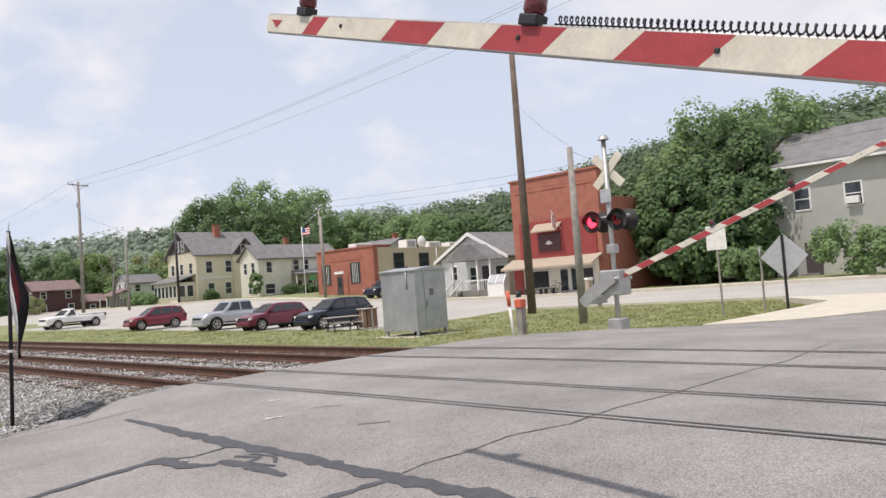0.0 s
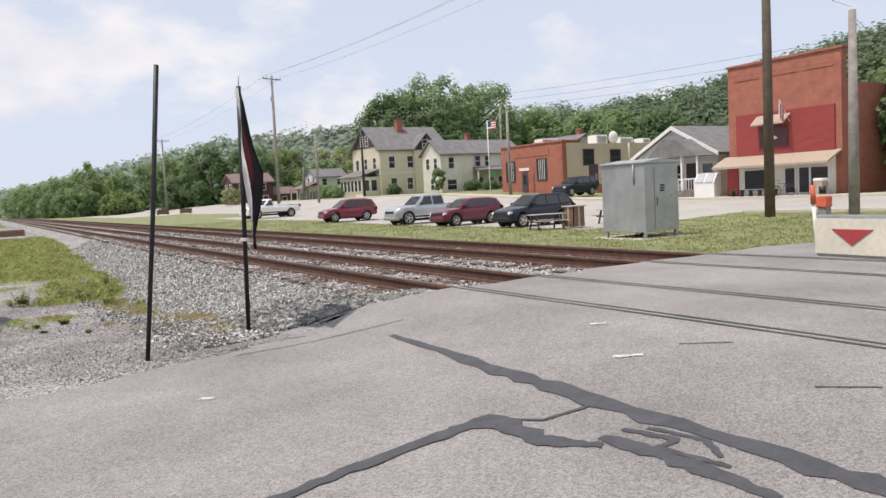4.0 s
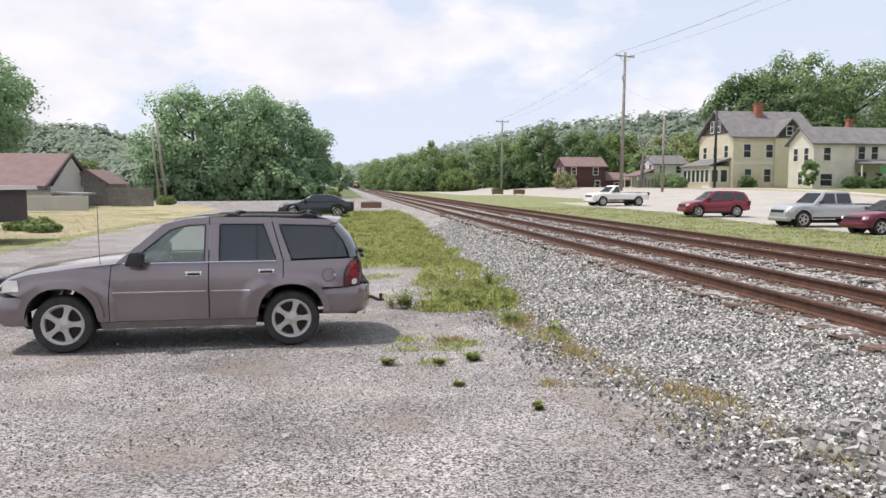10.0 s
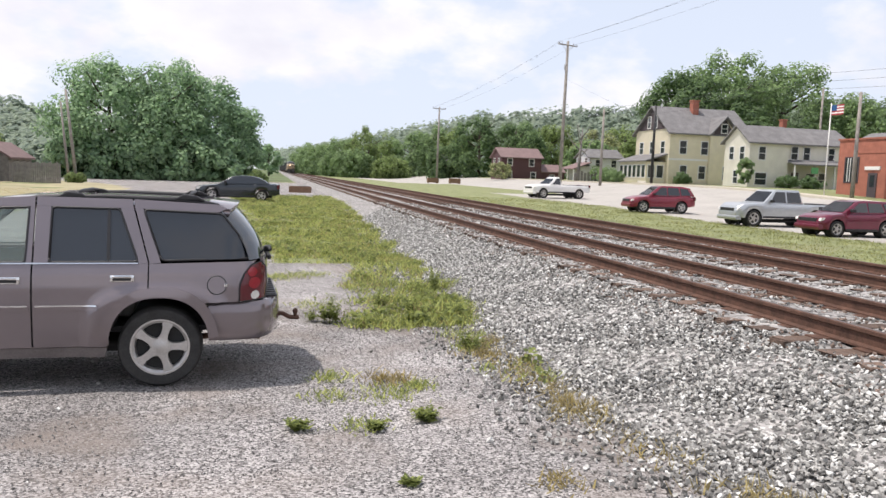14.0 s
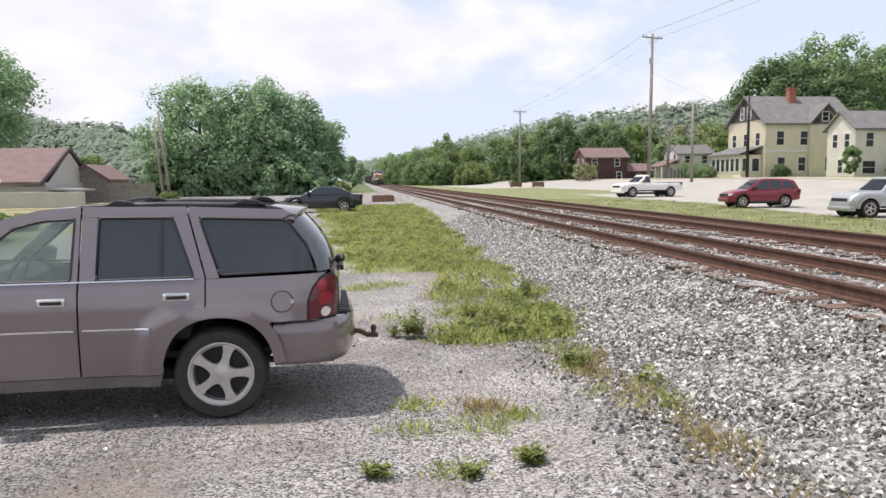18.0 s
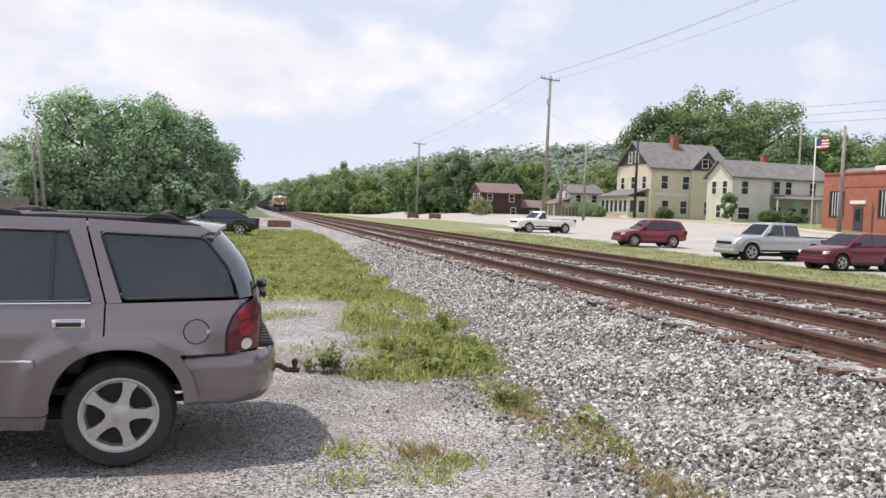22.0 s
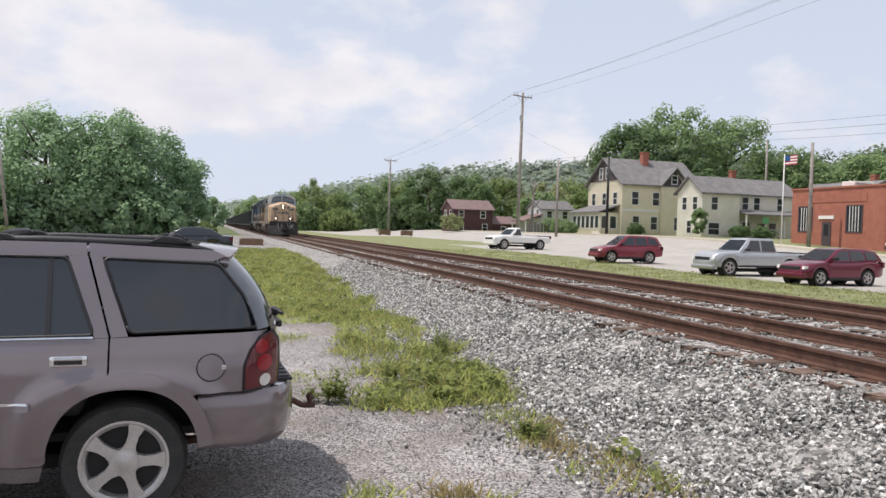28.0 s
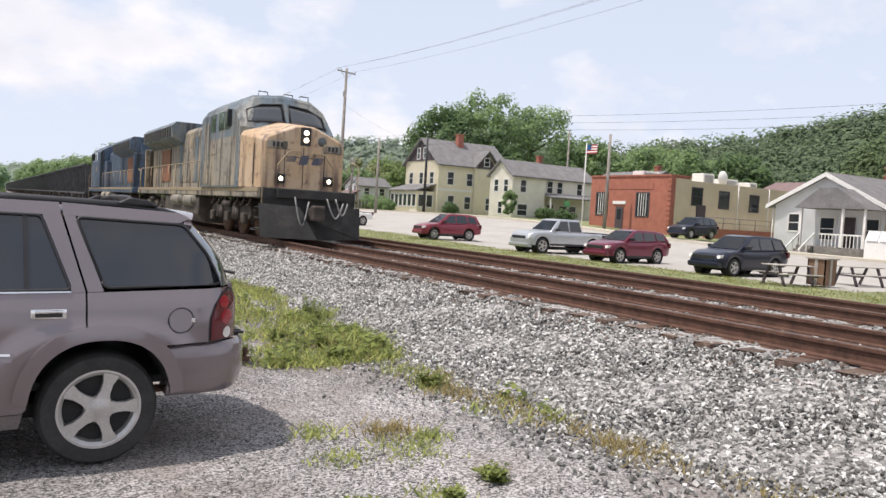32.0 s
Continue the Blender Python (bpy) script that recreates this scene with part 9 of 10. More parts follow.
def picnic_area():
    def table(x, y, yaw):
        s = thing("picnic_table", pose(x, y, land_z(x, y) - 0.02, 0, 0, yaw), "weathered wooden picnic table with dark legs", "picnic table", "picnic tables")
        for k in range(4):
            part("top_plank", box(-0.9, -0.36 + k * 0.185, 0.72, 0.9, -0.195 + k * 0.185, 0.76, 0.006), M_PICNIC, s)
        for q in (-0.78, 0.55):
            part("seat_plank", box(-0.9, q, 0.42, 0.9, q + 0.23, 0.46, 0.006), M_PICNIC, s)
        for x0 in (-0.65, 0.6):
            for sg in (-1, 1):
                part("leg", prism([(sg * 0.2, 0.72), (sg * 0.3, 0.72), (sg * 0.62, 0.0), (sg * 0.52, 0.0)], "x", x0, x0 + 0.06), M_DARKGABLE, s)
            part("crossbar", box(x0, -0.75, 0.36, x0 + 0.06, 0.75, 0.42), M_DARKGABLE, s)
        return s
    table(23.6, 30.8, -16)
    table(28.0, 30.7, -16)
    s = thing("litter_bin", pose(25.0, 30.4, land_z(25, 30.4)), "wooden slatted litter bin", "litter bin")
    for k in range(4):
        part("panel", box(-0.35, -0.35, 0.05, 0.35, -0.31, 1.0), M_BINBROWN, s).matrix_local = pose(0, 0, 0, 0, 0, 90 * k)
        part("slat", box(-0.06, -0.37, 0.03, 0.06, -0.35, 1.02), M_PICNIC, s).matrix_local = pose(0, 0, 0, 0, 0, 90 * k)
    part("top", box(-0.42, -0.42, 1.0, 0.42, 0.42, 1.06, 0.01), M_PICNIC, s)
    # flagpole with two flags and the street lamp
    s = thing("flag_pole", pose(46.4, 67.5, 0.6), "white flagpole with a striped flag", "flag pole")
    part("pole", tube([(0, 0, 0), (0, 0, 8.2)], 0.05, 8), M_TRIMWHITE, s)
    for k in range(7):
        part("stripe", box(0.05, -1.4, 7.2 + k * 0.12, 0.08, 0.0, 7.32 + k * 0.12), M_GATE_RED if k % 2 == 0 else M_TRIMWHITE, s)
    part("blue_field", box(0.03, -0.6, 7.56, 0.1, 0.0, 8.04), M_BLUEBIN, s)


picnic_area()

# ---- trees, hills, weeds ----
def foliage(name, colour, vary=0.5, warm=(1.12, 1.1, 0.8)):
    """Leaves: each clump of leaf its own green, a little light through it."""
    m = bpy.data.materials.new(name)
    m.use_nodes = True
    nt = m.node_tree
    b = nt.nodes["Principled BSDF"]
    b.inputs["Roughness"].default_value = 0.65
    b.inputs["Specular IOR Level"].default_value = 0.25
    g = nt.nodes.new("ShaderNodeNewGeometry")
    r = nt.nodes.new("ShaderNodeMixRGB")
    r.inputs["Color1"].default_value = (*[c * (1 - vary) for c in colour], 1)
    r.inputs["Color2"].default_value = (*[c * (1 + vary) * w for c, w in zip(colour, warm)], 1)
    nt.links.new(g.outputs["Random Per Island"], r.inputs["Fac"])
    nt.links.new(r.outputs[0], b.inputs["Base Color"])
    tr = nt.nodes.new("ShaderNodeBsdfTranslucent")
    nt.links.new(r.outputs[0], tr.inputs["Color"])
    mix = nt.nodes.new("ShaderNodeMixShader")
    mix.inputs["Fac"].default_value = 0.5
    nt.links.new(b.outputs[0], mix.inputs[1])
    nt.links.new(tr.outputs[0], mix.inputs[2])
    nt.links.new(mix.outputs[0], nt.nodes["Material Output"].inputs["Surface"])
    return m


M_LEAF = foliage("broadleaf", (0.215, 0.31, 0.175), 0.3)
M_LEAF_DARK = foliage("dark_broadleaf", (0.135, 0.21, 0.115), 0.35)
M_LEAF_LIGHT = foliage("light_broadleaf", (0.2, 0.27, 0.125), 0.4)
M_WEEDLEAF = foliage("weed_leaf", (0.185, 0.24, 0.095), 0.45, (1.25, 1.1, 0.8))
# two leaf greens with distance haze painted in, for trees beyond the lot
M_LEAF_HAZY = foliage("haze_paled_broadleaf", (0.30, 0.44, 0.285), 0.25, (1.1, 1.05, 0.88))
M_LEAF_HAZY_DARK = foliage("haze_paled_dark_broadleaf", (0.235, 0.36, 0.235), 0.25, (1.1, 1.05, 0.88))
M_LEAF_PALE = foliage("blossom_leaf", (0.29, 0.32, 0.2))
M_WEED = foliage("weed_blades", (0.30, 0.375, 0.165), 0.45, (1.3, 1.1, 0.8))
M_MOWN = foliage("mown_blades", (0.2, 0.235, 0.1), 0.4, (1.3, 1.1, 0.8))
M_STRAW = foliage("straw_blades", (0.33, 0.275, 0.16), 0.35)
M_BARK = material("bark", (0.09, 0.07, 0.055), 0.95, vary=0.3, scale=4, fine=30, bump=0.6)


def leaf_cloud(rng, centres, radii, per, size):
    """Corner points of small bent leaf quads, spread over the shells of many clumps."""
    n = len(centres) * per
    c = np.repeat(centres, per, axis=0)
    r = np.repeat(radii, per)
    d = rng.normal(size=(n, 3))
    d /= np.linalg.norm(d, axis=1, keepdims=True)
    d[:, 2] = np.where(d[:, 2] < -0.7, -d[:, 2], d[:, 2])
    p = c + d * (r * (0.55 + 0.5 * rng.random(n)))[:, None]
    nrm = d + rng.normal(0, 0.26, (n, 3)) + np.array([-0.2, -0.15, 0.4])
    nrm /= np.linalg.norm(nrm, axis=1, keepdims=True)
    u = np.cross(nrm, rng.normal(size=(n, 3)))
    u /= np.linalg.norm(u, axis=1, keepdims=True) + 1e-9
    w = np.cross(nrm, u)
    s = (size * (0.6 + 0.8 * rng.random(n)))[:, None]
    return np.stack([p - u * s * 0.5, p + w * s * 0.38, p + u * s * 0.55, p - w * s * 0.38], 1)


def quads_object(name, quads, mat, parent=None):
    n = len(quads)
    me = bpy.data.meshes.new(name)
    me.vertices.add(n * 4)
    me.vertices.foreach_set("co", quads.reshape(-1))
    me.loops.add(n * 4)
    me.loops.foreach_set("vertex_index", np.arange(n * 4, dtype=np.int32))
    me.polygons.add(n)
    me.polygons.foreach_set("loop_start", np.arange(0, n * 4, 4, dtype=np.int32))
    me.update(calc_edges=True)
    me.materials.append(mat)
    o = new(name, me)
    if parent is not None:
        o.parent = parent
    return o


def tree(x, y, h, r, mat, seed, label, skirt=0.12, clumps=70, per=90, leaf=0.42, trunk=True, z=None, squash=1.0, name="tree"):
    """A trunk with limbs, and a crown of leaf clumps with an uneven outline."""
    rng = np.random.default_rng(seed)
    z = land_z(x, y) - 0.1 if z is None else z
    s = thing(name, pose(x, y, z), label, "tree" if name == "tree" else "shrub", "trees" if name == "tree" else "shrubs")
    z0 = h * skirt
    zc, rz = (h + z0) / 2, (h - z0) / 2
    d = rng.normal(size=(clumps, 3))
    d /= np.linalg.norm(d, axis=1, keepdims=True)
    lobes = rng.normal(size=(6, 3))
    lobes /= np.linalg.norm(lobes, axis=1, keepdims=True)
    bulge = 0.82 + 0.28 * np.max(np.clip(d @ lobes.T, 0, 1) ** 2, axis=1)
    rad = (0.5 + 0.5 * rng.random(clumps) ** 0.5) * bulge * 0.88
    c = np.stack([d[:, 0] * r * rad, d[:, 1] * r * rad * squash, zc + d[:, 2] * rz * np.minimum(rad, 1.0)], -1)
    c[:, 2] = np.maximum(c[:, 2], max(0.3, z0 * 0.9 + 0.3))
    q = leaf_cloud(rng, c, r * (0.13 + 0.15 * rng.random(clumps)), per, leaf)
    quads_object("crown", q, mat, s)
    if trunk:
        tr = part("trunk", tube([(0, 0, -0.2), (0.05 * r, 0, h * 0.25), (0, 0.04 * r, h * 0.5), (0.03 * r, 0, h * 0.8)], 0.3, 9, True, [h * 0.026, h * 0.02, h * 0.014, h * 0.004]), M_BARK, s)
        for k in range(6):
            a = k * 1.05 + rng.random()
            zz = h * (0.28 + 0.07 * k)
            e = (math.cos(a) * r * 0.65, math.sin(a) * r * 0.65, min(h * 0.9, zz + h * 0.2))
            part("limb", tube([(0, 0, zz), (e[0] * 0.5, e[1] * 0.5, zz + h * 0.08), e], 0.1, 6, True, [h * 0.011, h * 0.007, h * 0.002]), M_BARK, tr)
    return s


def trees():
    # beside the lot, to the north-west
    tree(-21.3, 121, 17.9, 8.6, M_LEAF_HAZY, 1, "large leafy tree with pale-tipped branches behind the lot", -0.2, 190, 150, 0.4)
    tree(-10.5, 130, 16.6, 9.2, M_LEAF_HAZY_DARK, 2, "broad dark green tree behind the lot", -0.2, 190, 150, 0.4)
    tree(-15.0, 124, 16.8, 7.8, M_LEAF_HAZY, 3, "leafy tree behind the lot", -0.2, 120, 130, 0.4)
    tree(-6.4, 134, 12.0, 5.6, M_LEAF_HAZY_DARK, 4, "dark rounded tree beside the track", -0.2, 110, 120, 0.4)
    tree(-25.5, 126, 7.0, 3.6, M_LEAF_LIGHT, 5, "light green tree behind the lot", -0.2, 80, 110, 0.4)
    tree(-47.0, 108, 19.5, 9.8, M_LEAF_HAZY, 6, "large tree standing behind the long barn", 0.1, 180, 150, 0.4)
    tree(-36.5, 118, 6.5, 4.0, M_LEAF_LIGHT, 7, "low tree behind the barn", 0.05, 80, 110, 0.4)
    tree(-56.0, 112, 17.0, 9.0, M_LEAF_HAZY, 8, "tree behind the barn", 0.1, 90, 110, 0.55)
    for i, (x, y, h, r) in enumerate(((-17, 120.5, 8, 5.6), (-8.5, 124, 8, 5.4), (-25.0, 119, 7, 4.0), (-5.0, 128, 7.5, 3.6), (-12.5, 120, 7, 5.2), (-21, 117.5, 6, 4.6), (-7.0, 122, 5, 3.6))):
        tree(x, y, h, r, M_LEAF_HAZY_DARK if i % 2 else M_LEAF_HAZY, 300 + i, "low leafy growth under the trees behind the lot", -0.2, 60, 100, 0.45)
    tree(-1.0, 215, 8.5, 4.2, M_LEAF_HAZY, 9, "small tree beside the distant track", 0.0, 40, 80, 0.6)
    # beside the track, to the north-east
    k = 20
    for x, y, h, r, m in ((20, 236, 13.5, 7, M_LEAF), (27, 228, 14.5, 8, M_LEAF_LIGHT), (22, 222, 8, 6, M_LEAF), (33, 240, 13, 7, M_LEAF), (39, 226, 13.5, 7, M_LEAF), (46, 232, 16, 7.5, M_LEAF), (31, 214, 6, 6, M_LEAF_LIGHT),
                          (52, 226, 14, 7, M_LEAF_LIGHT), (46, 178, 15.5, 6.5, M_LEAF_DARK), (54, 176, 14.5, 7, M_LEAF_DARK), (60, 186, 13, 7, M_LEAF), (40, 186, 9, 5, M_LEAF_DARK), (68, 190, 14, 7, M_LEAF_LIGHT), (77, 182, 13, 7, M_LEAF_PALE), (86, 188, 15, 8, M_LEAF_LIGHT), (72, 172, 9, 6, M_LEAF),
                          (96, 176, 15, 8, M_LEAF_PALE), (92, 160, 11, 6, M_LEAF), (16, 270, 12, 7, M_LEAF), (15, 310, 13, 8, M_LEAF), (14.5, 360, 14, 9, M_LEAF), (64, 160, 8, 5, M_LEAF), (80, 164, 10, 6, M_LEAF_LIGHT)):
        tree(x, y, h, r, m, k, "leafy tree in the belt along the track", -0.3, 110, 90, 0.5)
        k += 1
    # behind the houses
    for x, y, h, r, m in ((66, 126, 19, 8, M_LEAF_DARK), (76, 128, 22.5, 9, M_LEAF), (87, 128, 22, 9.5, M_LEAF), (99, 124, 15.5, 7, M_LEAF), (72, 120, 15, 6, M_LEAF_DARK), (108, 118, 16, 8, M_LEAF), (118, 122, 16, 8, M_LEAF_LIGHT), (104, 104, 13, 7, M_LEAF), (96, 88, 11, 6, M_LEAF_DARK)):
        tree(x, y, h, r, m, k, "tall leafy tree behind the houses", 0.08, 140, 110, 0.48)
        k += 1
    # beside the shop
    for x, y, h, r, m in ((60, 27.5, 15.5, 5.2, M_LEAF), (57, 23.5, 13.5, 4.6, M_LEAF_DARK), (64, 24, 16.5, 5.5, M_LEAF), (53.5, 27.5, 9.5, 3.4, M_LEAF_DARK), (54, 23, 8, 3.2, M_LEAF_DARK), (52.5, 25.5, 6.0, 2.8, M_LEAF_DARK), (63, 32, 13, 4.2, M_LEAF)):
        tree(x, y, h, r, m, k, "dense dark tree beside the brick shop", 0.0, 150, 120, 0.3)
        k += 1
    # shrubs
    for x, y, h, r, m, lab in ((50.4, 14.2, 3.4, 3.0, M_LEAF, "rounded light green bush before the sided house"), (50.0, 19.8, 2.4, 1.6, M_LEAF, "small bush by the kerb"), (51.2, 21.6, 2.8, 1.8, M_LEAF, "small bush by the kerb"), (41.6, 146, 3.2, 2.4, M_LEAF_PALE, "white-flowering bush before the dark red house"),
                               (50.6, 84.9, 3.6, 1.0, M_LEAF, "narrow climbing shrub on the white house"), (55.5, 84.2, 1.4, 1.4, M_LEAF_DARK, "clipped hedge before the white house"), (58.5, 84.2, 1.4, 1.4, M_LEAF_DARK, "clipped hedge before the white house"), (53.2, 102.0, 1.6, 1.3, M_LEAF_DARK, "dark bush beside the yellow house"),
                               (-19.0, 94, 1.1, 1.2, M_LEAF_LIGHT, "weeds at the foot of the pole"), (-16.6, 52.0, 0.7, 1.3, M_LEAF_LIGHT, "weeds beside the dumpster"), (-15.2, 50.0, 0.35, 0.9, M_LEAF_LIGHT, "weeds beside the dumpster"), (-16.7, 33.2, 0.9, 1.6, M_LEAF_LIGHT, "weeds round the tan truck"), (-15.6, 30.3, 0.9, 1.5, M_LEAF_LIGHT, "weeds round the tan truck"), (-13.9, 39.6, 0.5, 0.7, M_LEAF_LIGHT, "weeds before the dumpster"),
                               (46.5, 108, 1.6, 1.6, M_LEAF, "shrub before the yellow house porch"), (47, 112, 1.8, 1.8, M_LEAF, "shrub before the yellow house porch"), (-0.9, 78, 2.0, 0.9, M_LEAF_LIGHT, "plants growing in the planter box"), (49.0, 118, 2.4, 2.6, M_LEAF, "shrubs along the broken fence")):
        tree(x, y, h, r, m, k, lab, 0.0, 48, 110, 0.14 if h < 2.5 else 0.2, False, name="shrub")
        k += 1
    # a bare dead tree
    s = thing("tree", pose(45.5, 119, 1.0), "bare dead grey tree by the street", "tree", "trees")
    t = part("trunk", tube([(0, 0, 0), (0.2, 0, 4), (0.5, 0, 8.5)], 0.2, 8, True, [0.32, 0.22, 0.08]), M_OLDWOOD, s)
    for a, z, l in ((0.3, 4, 2.6), (2.6, 5, 2.2), (4.0, 6, 2.4), (5.2, 6.8, 1.8), (1.5, 7.2, 1.6)):
        part("limb", tube([(0.25, 0, z), (0.25 + math.cos(a) * l * 0.6, math.sin(a) * l * 0.6, z + l * 0.6), (0.25 + math.cos(a) * l, math.sin(a) * l, z + l * 1.3)], 0.06, 6, True, [0.1, 0.06, 0.02]), M_OLDWOOD, t)


trees()


def hills():
    rng = np.random.default_rng(77)

    def ridge(name, line, depth, mat, label, clump, n, per, leaf, seed):
        """A long wooded hill: crest points (x, y, z), slope towards the camera, covered in leaf clumps."""
        bm = bmesh.new()
        prev = None
        pts = []
        for (x0, y0, z0), (x1, y1, z1) in zip(line, line[1:]):
            for k in range(8):
                t = k / 8
                pts.append(Vector((x0 + (x1 - x0) * t, y0 + (y1 - y0) * t, z0 + (z1 - z0) * t)))
        pts.append(Vector(line[-1]))
        foot = []
        for p in pts:
            d = Vector((-p.x, 14 - p.y, 0)).normalized() * depth
            ring = [bm.verts.new(v) for v in (p - d * 0.8 + Vector((0, 0, -p.z * 0.4)), p, p + d * 0.5 - Vector((0, 0, p.z * 0.5)), Vector((p.x + d.x, p.y + d.y, -2)))]
            foot.append(d)
            if prev:
                for a, b, c, e in zip(prev, prev[1:], ring[1:], ring):
                    bm.faces.new((a, b, c, e)).smooth = True
            prev = ring
        bmesh.ops.recalc_face_normals(bm, faces=bm.faces[:])
        hill = tagged(new(name, mesh_of(bm, name, mat)), label, "hill", kind="structure")
        r2 = np.random.default_rng(seed)
        i = r2.integers(0, len(pts) - 1, n)
        u, v = r2.random(n), r2.random(n) ** 1.4
        c = np.array([[*(pts[a] * (1 - b) + pts[a + 1] * b + foot[a] * w)] for a, b, w in zip(i, u, v)])
        c[:, 2] = c[:, 2] * (1 - v) + clump * 0.3 * r2.random(n)
        q = leaf_cloud(r2, c, clump * (0.6 + 0.6 * r2.random(n)), per, leaf)
        o = quads_object("woods", q, mat, None)
        tagged(o, "dense green woods covering the hillside", "woods", kind="stuff")

    # far woods carry the aerial haze in their colour: paler, greyer green
    far = foliage("haze_tinted_far_woods", (0.29, 0.36, 0.3), 0.15, (1.1, 1.05, 0.95))
    mid = foliage("hillside_woods", (0.155, 0.21, 0.135), 0.35, (1.05, 1.06, 0.92))
    near = foliage("near_hill_woods", (0.145, 0.2, 0.11), 0.4, (1.08, 1.06, 0.9))
    ridge("hill", [(-20, 1500, 22), (40, 1200, 24), (140, 1100, 46), (285, 1024, 77), (450, 1000, 92), (560, 900, 96), (620, 700, 90)], 220, far, "distant wooded ridge, haze put into its leaf colour", 14, 1500, 24, 6.0, 1)
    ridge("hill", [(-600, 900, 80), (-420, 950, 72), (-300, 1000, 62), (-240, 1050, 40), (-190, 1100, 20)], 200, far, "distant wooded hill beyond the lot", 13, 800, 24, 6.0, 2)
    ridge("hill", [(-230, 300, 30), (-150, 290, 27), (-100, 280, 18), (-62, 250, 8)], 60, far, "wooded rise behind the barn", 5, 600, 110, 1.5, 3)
    ridge("hill", [(150, 250, 24), (190, 200, 25), (182, 160, 24), (182, 133, 26), (190, 115, 31), (180, 90, 30), (150, 60, 25), (130, 42, 21), (128, 20, 21), (130, -10, 22)], 60, mid, "wooded hillside behind the street", 5, 1500, 120, 0.95, 4)
    ridge("hill", [(104, 75, 12), (96, 58, 12), (92, 44, 12), (90, 30, 12.5), (92, 16, 12.5)], 16, near, "leafy slope behind the shops", 3.2, 420, 150, 0.55, 5)


hills()


def blades(name, centres, per, height, spread, mat, label, seed, width=0.012, category="grass"):
    """Tufts of bent grass blades as narrow quads, in one object."""
    rng = np.random.default_rng(seed)
    n = len(centres) * per
    c = np.repeat(centres, per, axis=0)
    hs = np.repeat(height, per) * (0.4 + 0.8 * rng.random(n))
    a = rng.random(n) * 2 * np.pi
    off = rng.normal(0, 1, (n, 2)) * np.repeat(spread, per)[:, None]
    base = c + np.stack([off[:, 0], off[:, 1], np.zeros(n)], -1)
    lean = rng.normal(0, 0.75, (n, 2))
    top = base + np.stack([lean[:, 0] * hs, lean[:, 1] * hs, hs], -1)
    side = np.stack([np.cos(a), np.sin(a), np.zeros(n)], -1) * (width * (0.6 + 0.8 * rng.random(n)))[:, None]
    q = np.stack([base - side, base + side, top + side * 0.25, top - side * 0.25], 1)
    o = quads_object(name, q, mat)
    return tagged(o, label, category, kind="stuff")


def ground_z(x, y):
    return max(land_z(x, y), ballast_z(x, y) if 2.9 < x < 13 and y > 11.3 else -9)


def patchy(x, y):
    """0 bare to 1 overgrown, in ragged patches."""
    v = Vector((x * 0.9, y * 0.6, 3.1))
    return clamp(0.5 + 1.1 * noise.noise(v) + 0.6 * noise.noise(v * 2.7))


def leafy_weed(x, y, h, r, mat, label, seed, stems=14, leaf=0.05):
    """A broad-leaved plant: leaning stems with narrow leaves along them."""
    rng = np.random.default_rng(seed)
    z = ground_z(x, y) - 0.015
    q = []
    for k in range(stems):
        a, d = rng.random() * 6.28, r * (0.25 + 0.75 * rng.random())
        top = Vector((math.cos(a) * d, math.sin(a) * d, h * (0.45 + 0.55 * rng.random())))
        base = Vector((x, y, z)) + Vector((rng.normal(0, r * 0.22), rng.normal(0, r * 0.22), 0))
        side = Vector((-math.sin(a), math.cos(a), 0)) * 0.004
        q.append([base - side, base + side, base + top + side * 0.4, base + top - side * 0.4])
        n = max(5, int(16 * top.length / (h + 0.01)))
        for m in range(n):
            t = 0.2 + 0.8 * m / n
            p = base + Vector((top.x * t * t, top.y * t * t, top.z * t))
            b = rng.random() * 6.28
            l = leaf * (0.7 + 0.7 * rng.random()) * (1.15 - 0.5 * t)
            u = Vector((math.cos(b), math.sin(b), rng.uniform(-0.1, 0.7))).normalized() * l
            w = Vector((-math.sin(b), math.cos(b), rng.uniform(-0.3, 0.3))) * l * 0.28
            q.append([p, p + u * 0.5 + w, p + u, p + u * 0.5 - w])
    tagged(quads_object("weed", np.array([[tuple(v) for v in f] for f in q]), mat), label, "weed", "weeds on the lot")


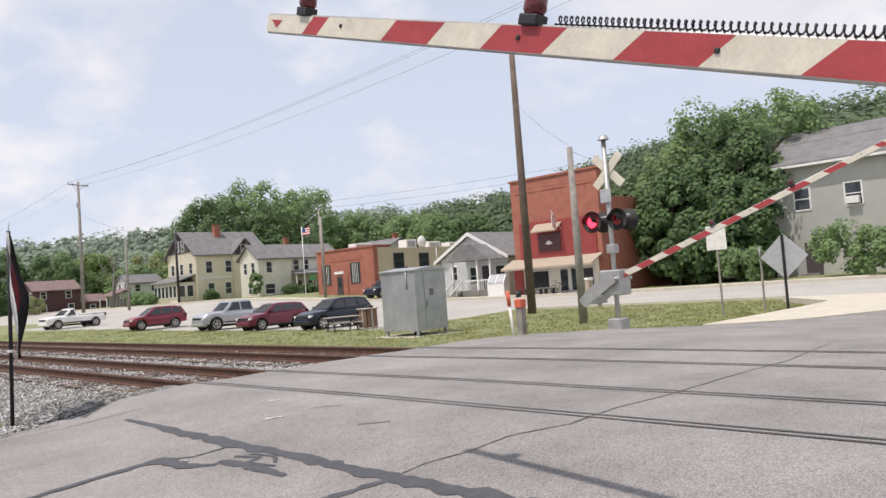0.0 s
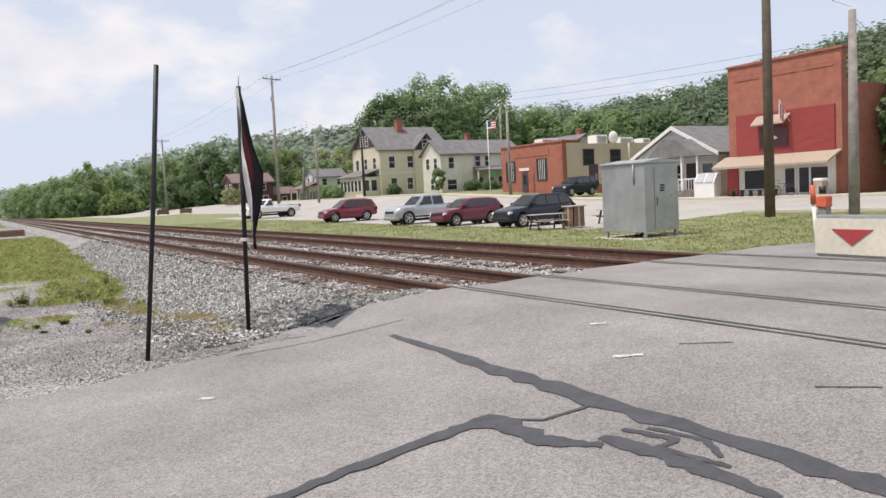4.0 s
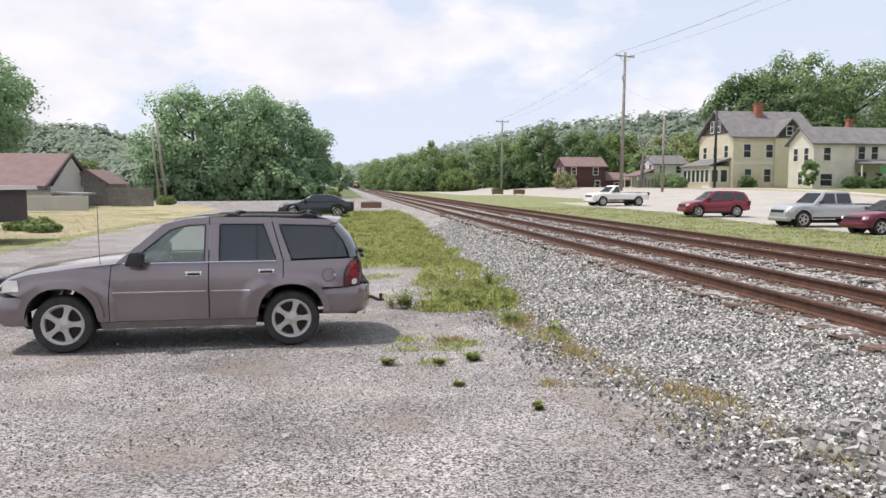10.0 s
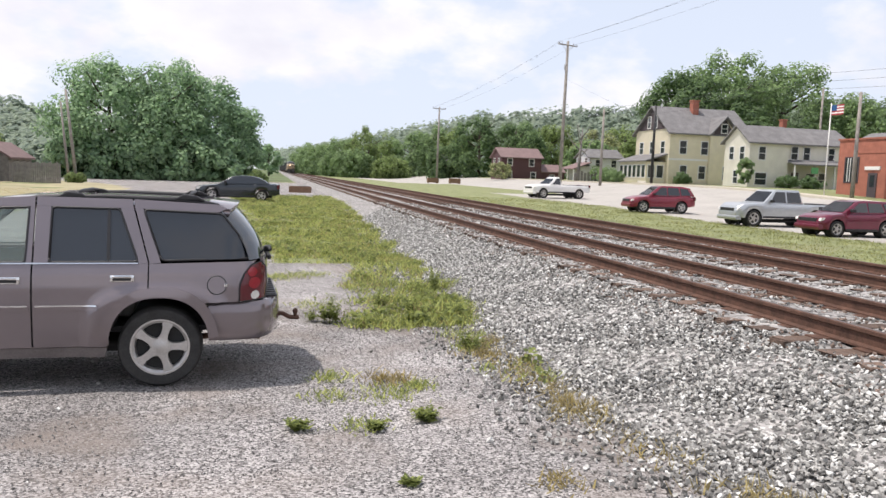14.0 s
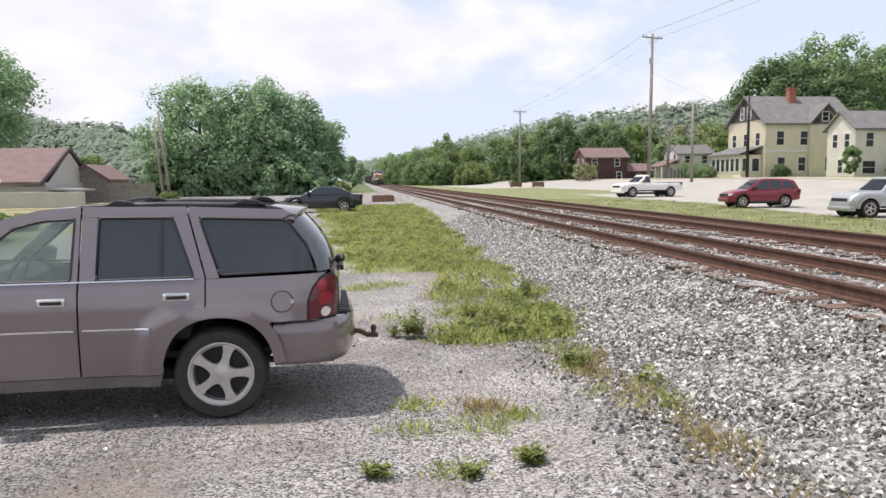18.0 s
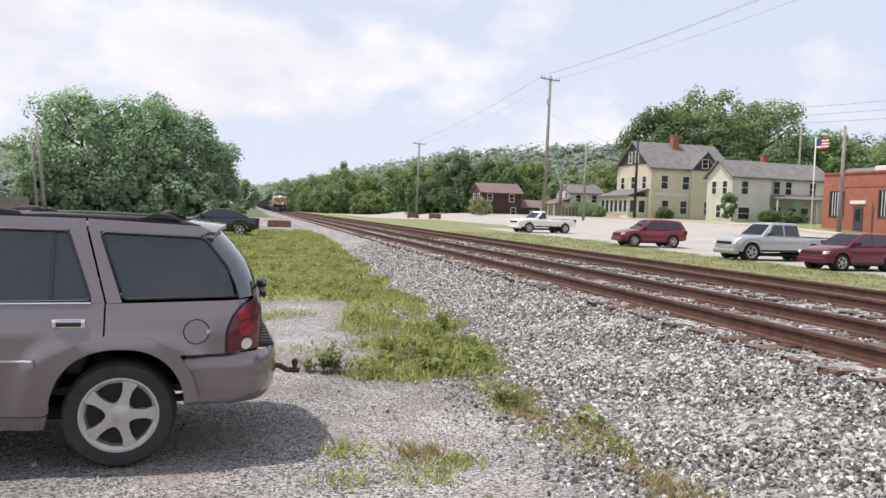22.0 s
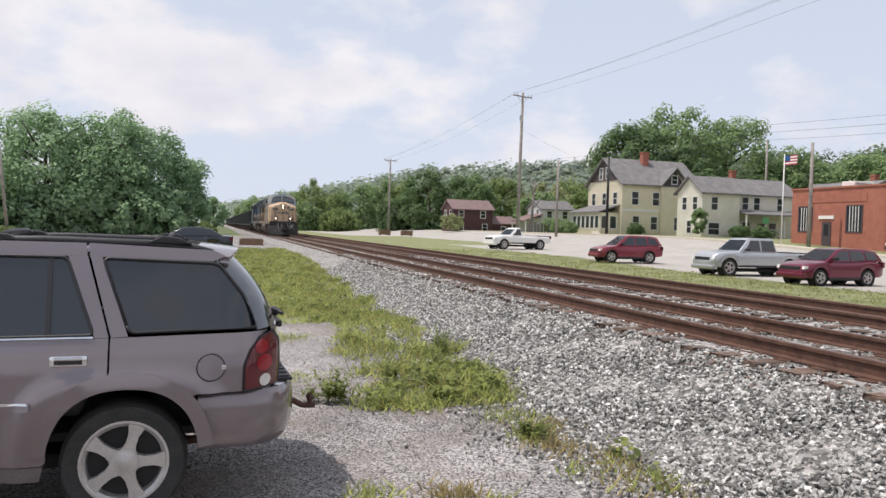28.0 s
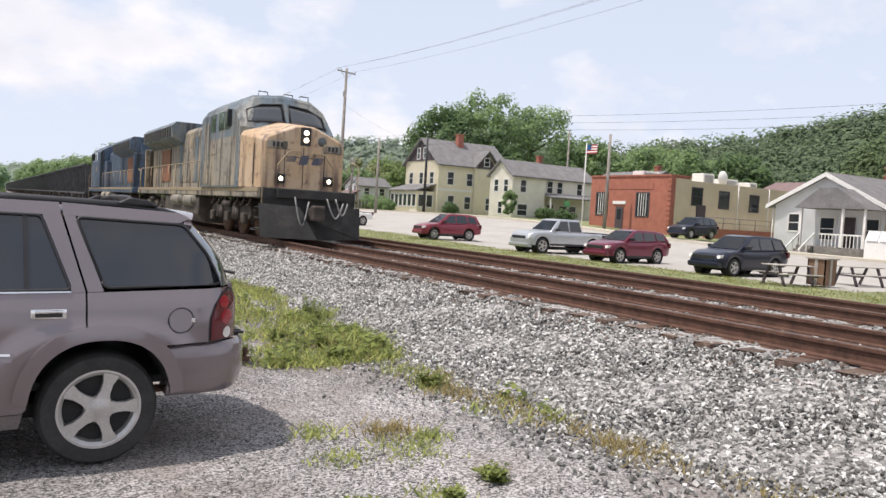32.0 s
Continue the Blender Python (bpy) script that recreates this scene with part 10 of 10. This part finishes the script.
def weeds():
    rng = np.random.default_rng(5)
    leafy_weed(1.31, 23.17, 0.42, 0.30, M_WEEDLEAF, "tall leafy green weed growing in the gravel by the vehicle", 61, 34, 0.075)
    leafy_weed(1.05, 23.3, 0.20, 0.2, M_WEEDLEAF, "low leafy weed in the gravel by the vehicle", 66, 16, 0.05)
    for i, (x, y) in enumerate(((0.71, 18.31), (1.33, 18.22), (1.79, 18.44), (1.37, 16.92), (1.93, 15.75))):
        k = (0.7, 0.6, 0.9, 0.35, 0.4)[i]
        leafy_weed(x, y, 0.12 * k, 0.17 * k, M_WEEDLEAF, "small leafy green weed in the gravel", 62 + i, int(30 * k), 0.055)
    for i, (x, y, h) in enumerate(((3.45, 26.0, 0.42), (3.62, 26.8, 0.4), (2.94, 21.33, 0.24), (2.6, 23.6, 0.36), (2.2, 24.3, 0.34), (3.0, 24.8, 0.36), (3.3, 23.4, 0.3))):
        leafy_weed(x, y, h, 0.24, M_WEEDLEAF, "leafy weed at the edge of the stones", 80 + i, 24, 0.06)
    # low mats on the lot
    mats = ((1.09, 20.05, 0.06, 0.11, 130, 0), (1.02, 19.31, 0.05, 0.12, 120, 0), (1.71, 19.88, 0.08, 0.13, 190, 1), (1.62, 19.3, 0.05, 0.17, 220, 0), (1.95, 19.61, 0.06, 0.08, 140, 0), (1.2, 18.3, 0.04, 0.12, 120, 0),
            (2.94, 21.33, 0.10, 0.12, 120, 0), (3.06, 20.91, 0.07, 0.17, 170, 1), (3.28, 19.75, 0.06, 0.2, 130, 1), (3.35, 20.3, 0.06, 0.18, 110, 1), (3.0, 22.1, 0.08, 0.16, 130, 0), (2.35, 16.74, 0.05, 0.10, 90, 1), (3.47, 16.03, 0.06, 0.14, 140, 1), (3.3, 17.2, 0.05, 0.2, 120, 1), (3.4, 18.6, 0.05, 0.25, 140, 1), (3.0, 14.9, 0.05, 0.3, 130, 1),
            (0.6, 27.8, 0.08, 0.2, 200, 0), (1.2, 28.2, 0.08, 0.25, 220, 0), (1.1, 24.6, 0.05, 0.2, 120, 0))
    for i, (x, y, h, sp, n, dry) in enumerate(mats):
        c = np.array([[x, y, ground_z(x, y)]])
        blades("weed_mat", c, n, np.array([h]), np.array([sp]), M_STRAW if dry else M_WEED, "low dry weed mat in the gravel" if dry else "low yellow-green weed mat in the gravel", 100 + i, 0.009, "weed")
    # the weedy strip beside the bank
    n = 9000
    x = rng.uniform(-4.2, 4.3, n * 4)
    y = 19.4 + 46 * rng.random(n * 4) ** 1.5
    keep = np.array([in_verge(a, b) and rng.random() < (0.006 if b < 22.7 else 0.05) + (0.03 if b < 22.7 else 0.5) * patchy(a, b) ** 2 for a, b in zip(x, y)])
    x, y = x[keep][:n], y[keep][:n]
    z = np.array([ground_z(a, b) for a, b in zip(x, y)])
    lush = np.array([patchy(a * 1.7 + 9, b * 1.7) for a, b in zip(x, y)])
    bank = np.clip((x - 1.5) / 2.0, 0, 1)
    h = (0.04 + 0.05 * rng.random(len(x)) + 0.17 * lush * (0.35 + 0.65 * bank) * rng.random(len(x))) * (0.55 + 0.45 * np.clip((y - 21.5) / 2.0, 0, 1))
    blades("verge_grass", np.stack([x, y, z], -1), 24, h, np.full(len(x), 0.14), M_WEED, "rough weedy grass beside the track bank", 7, 0.015)
    k = (rng.random(len(x)) < 0.3) | (lush < 0.22)
    blades("verge_straw", np.stack([x, y, z], -1)[k], 12, h[k] * 1.1, np.full(k.sum(), 0.14), M_STRAW, "dry stems in the weedy verge", 8, 0.011)
    c = np.stack([x, y, z + 0.06], -1)[lush > 0.6][:900]
    tagged(quads_object("verge_leaves", leaf_cloud(rng, c, np.full(len(c), 0.13), 16, 0.07), M_WEEDLEAF), "broad-leaved weeds among the verge grass", "weeds", kind="stuff")
    # sparse straw on the bank's foot
    n = 110
    y = 13 + 10 * rng.random(n)
    y = y + 0.25 * rng.normal(0, 1, n) + 0.7 * np.sin(y * 2.2)
    x = np.array([toe_x(b) for b in y]) - 0.12 + rng.normal(0, 0.16, n)
    blades("bank_straw", np.stack([x, y, [ground_z(a, b) for a, b in zip(x, y)]], -1), 12, np.full(n, 0.09), np.full(n, 0.09), M_STRAW, "dry straw at the foot of the bank", 9, 0.007)
    # mown strip across the tracks
    n = 9000
    x = rng.uniform(13.0, 34, n); y = 10 + 60 * rng.random(n) ** 1.4
    keep = np.array([zone(a, b) == 1 and b > road_edge(a) + 0.3 for a, b in zip(x, y)])
    x, y = x[keep], y[keep]
    blades("mown_grass", np.stack([x, y, [land_z(a, b) for a, b in zip(x, y)]], -1), 8, np.full(len(x), 0.07), np.full(len(x), 0.2), M_MOWN, "short mown grass on the strip beyond the tracks", 10, 0.012)
    # yard grass to the west
    n = 2500
    x = rng.uniform(-34, -7, n); y = 38 + 40 * rng.random(n)
    keep = np.array([zone(a, b) in (1, 4) for a, b in zip(x, y)])
    x, y = x[keep], y[keep]
    blades("yard_grass", np.stack([x, y, [land_z(a, b) for a, b in zip(x, y)]], -1), 8, np.full(len(x), 0.07), np.full(len(x), 0.4), M_STRAW, "dry yard grass", 11, 0.012)


weeds()

def motions():
    # the train comes on at a steady pace
    for ob, back, turn in TRAIN:
        walk(ob, [(t, pose(TRACKS[0], 35.5 + 15.1 * (32.0 - t) + back, RAIL_Z, 0, 0, turn)) for t in (0.0, 8.0, 16.0, 24.0, 32.0)])
    # both gates swing down and come to rest
    down = ((0.0, 17.3), (0.5, 14.3), (1.0, 11.3), (1.5, 8.8), (2.0, 6.1), (2.5, 4.0), (3.0, 2.0), (3.6, 0.5), (4.2, 0.0), (32.0, 0.0))
    near_down = ((0.0, 18.9), (0.5, 16.2), (1.0, 13.44), (1.5, 10.9), (2.0, 8.6), (2.4, 6.6), (3.0, 3.5), (3.6, 1.4), (4.2, 0.2), (4.6, 0.0), (32.0, 0.0))
    walk(near_arm, [(t, pose(*NEAR_PIVOT, a, 0, 180)) for t, a in [(t, -a) for t, a in near_down]])
    walk(far_arm, [(t, pose(*FAR_PIVOT, -(a + 3.0 * (1 - t / 4.2) if t < 4.2 else a), 0, 0)) for t, a in down])

    # the cloth swings round on its rod in the wind
    walk(CLOTH, [(t, pose(*CLOTH_AT, 0, 0, -a)) for t, a in ((0.0, 21.0), (2.4, 21.0), (5.0, 24.0), (5.6, 22.0), (6.0, 22.0), (6.5, 19.0), (7.0, 16.0), (7.5, 13.0), (32.0, 13.0))])


motions()
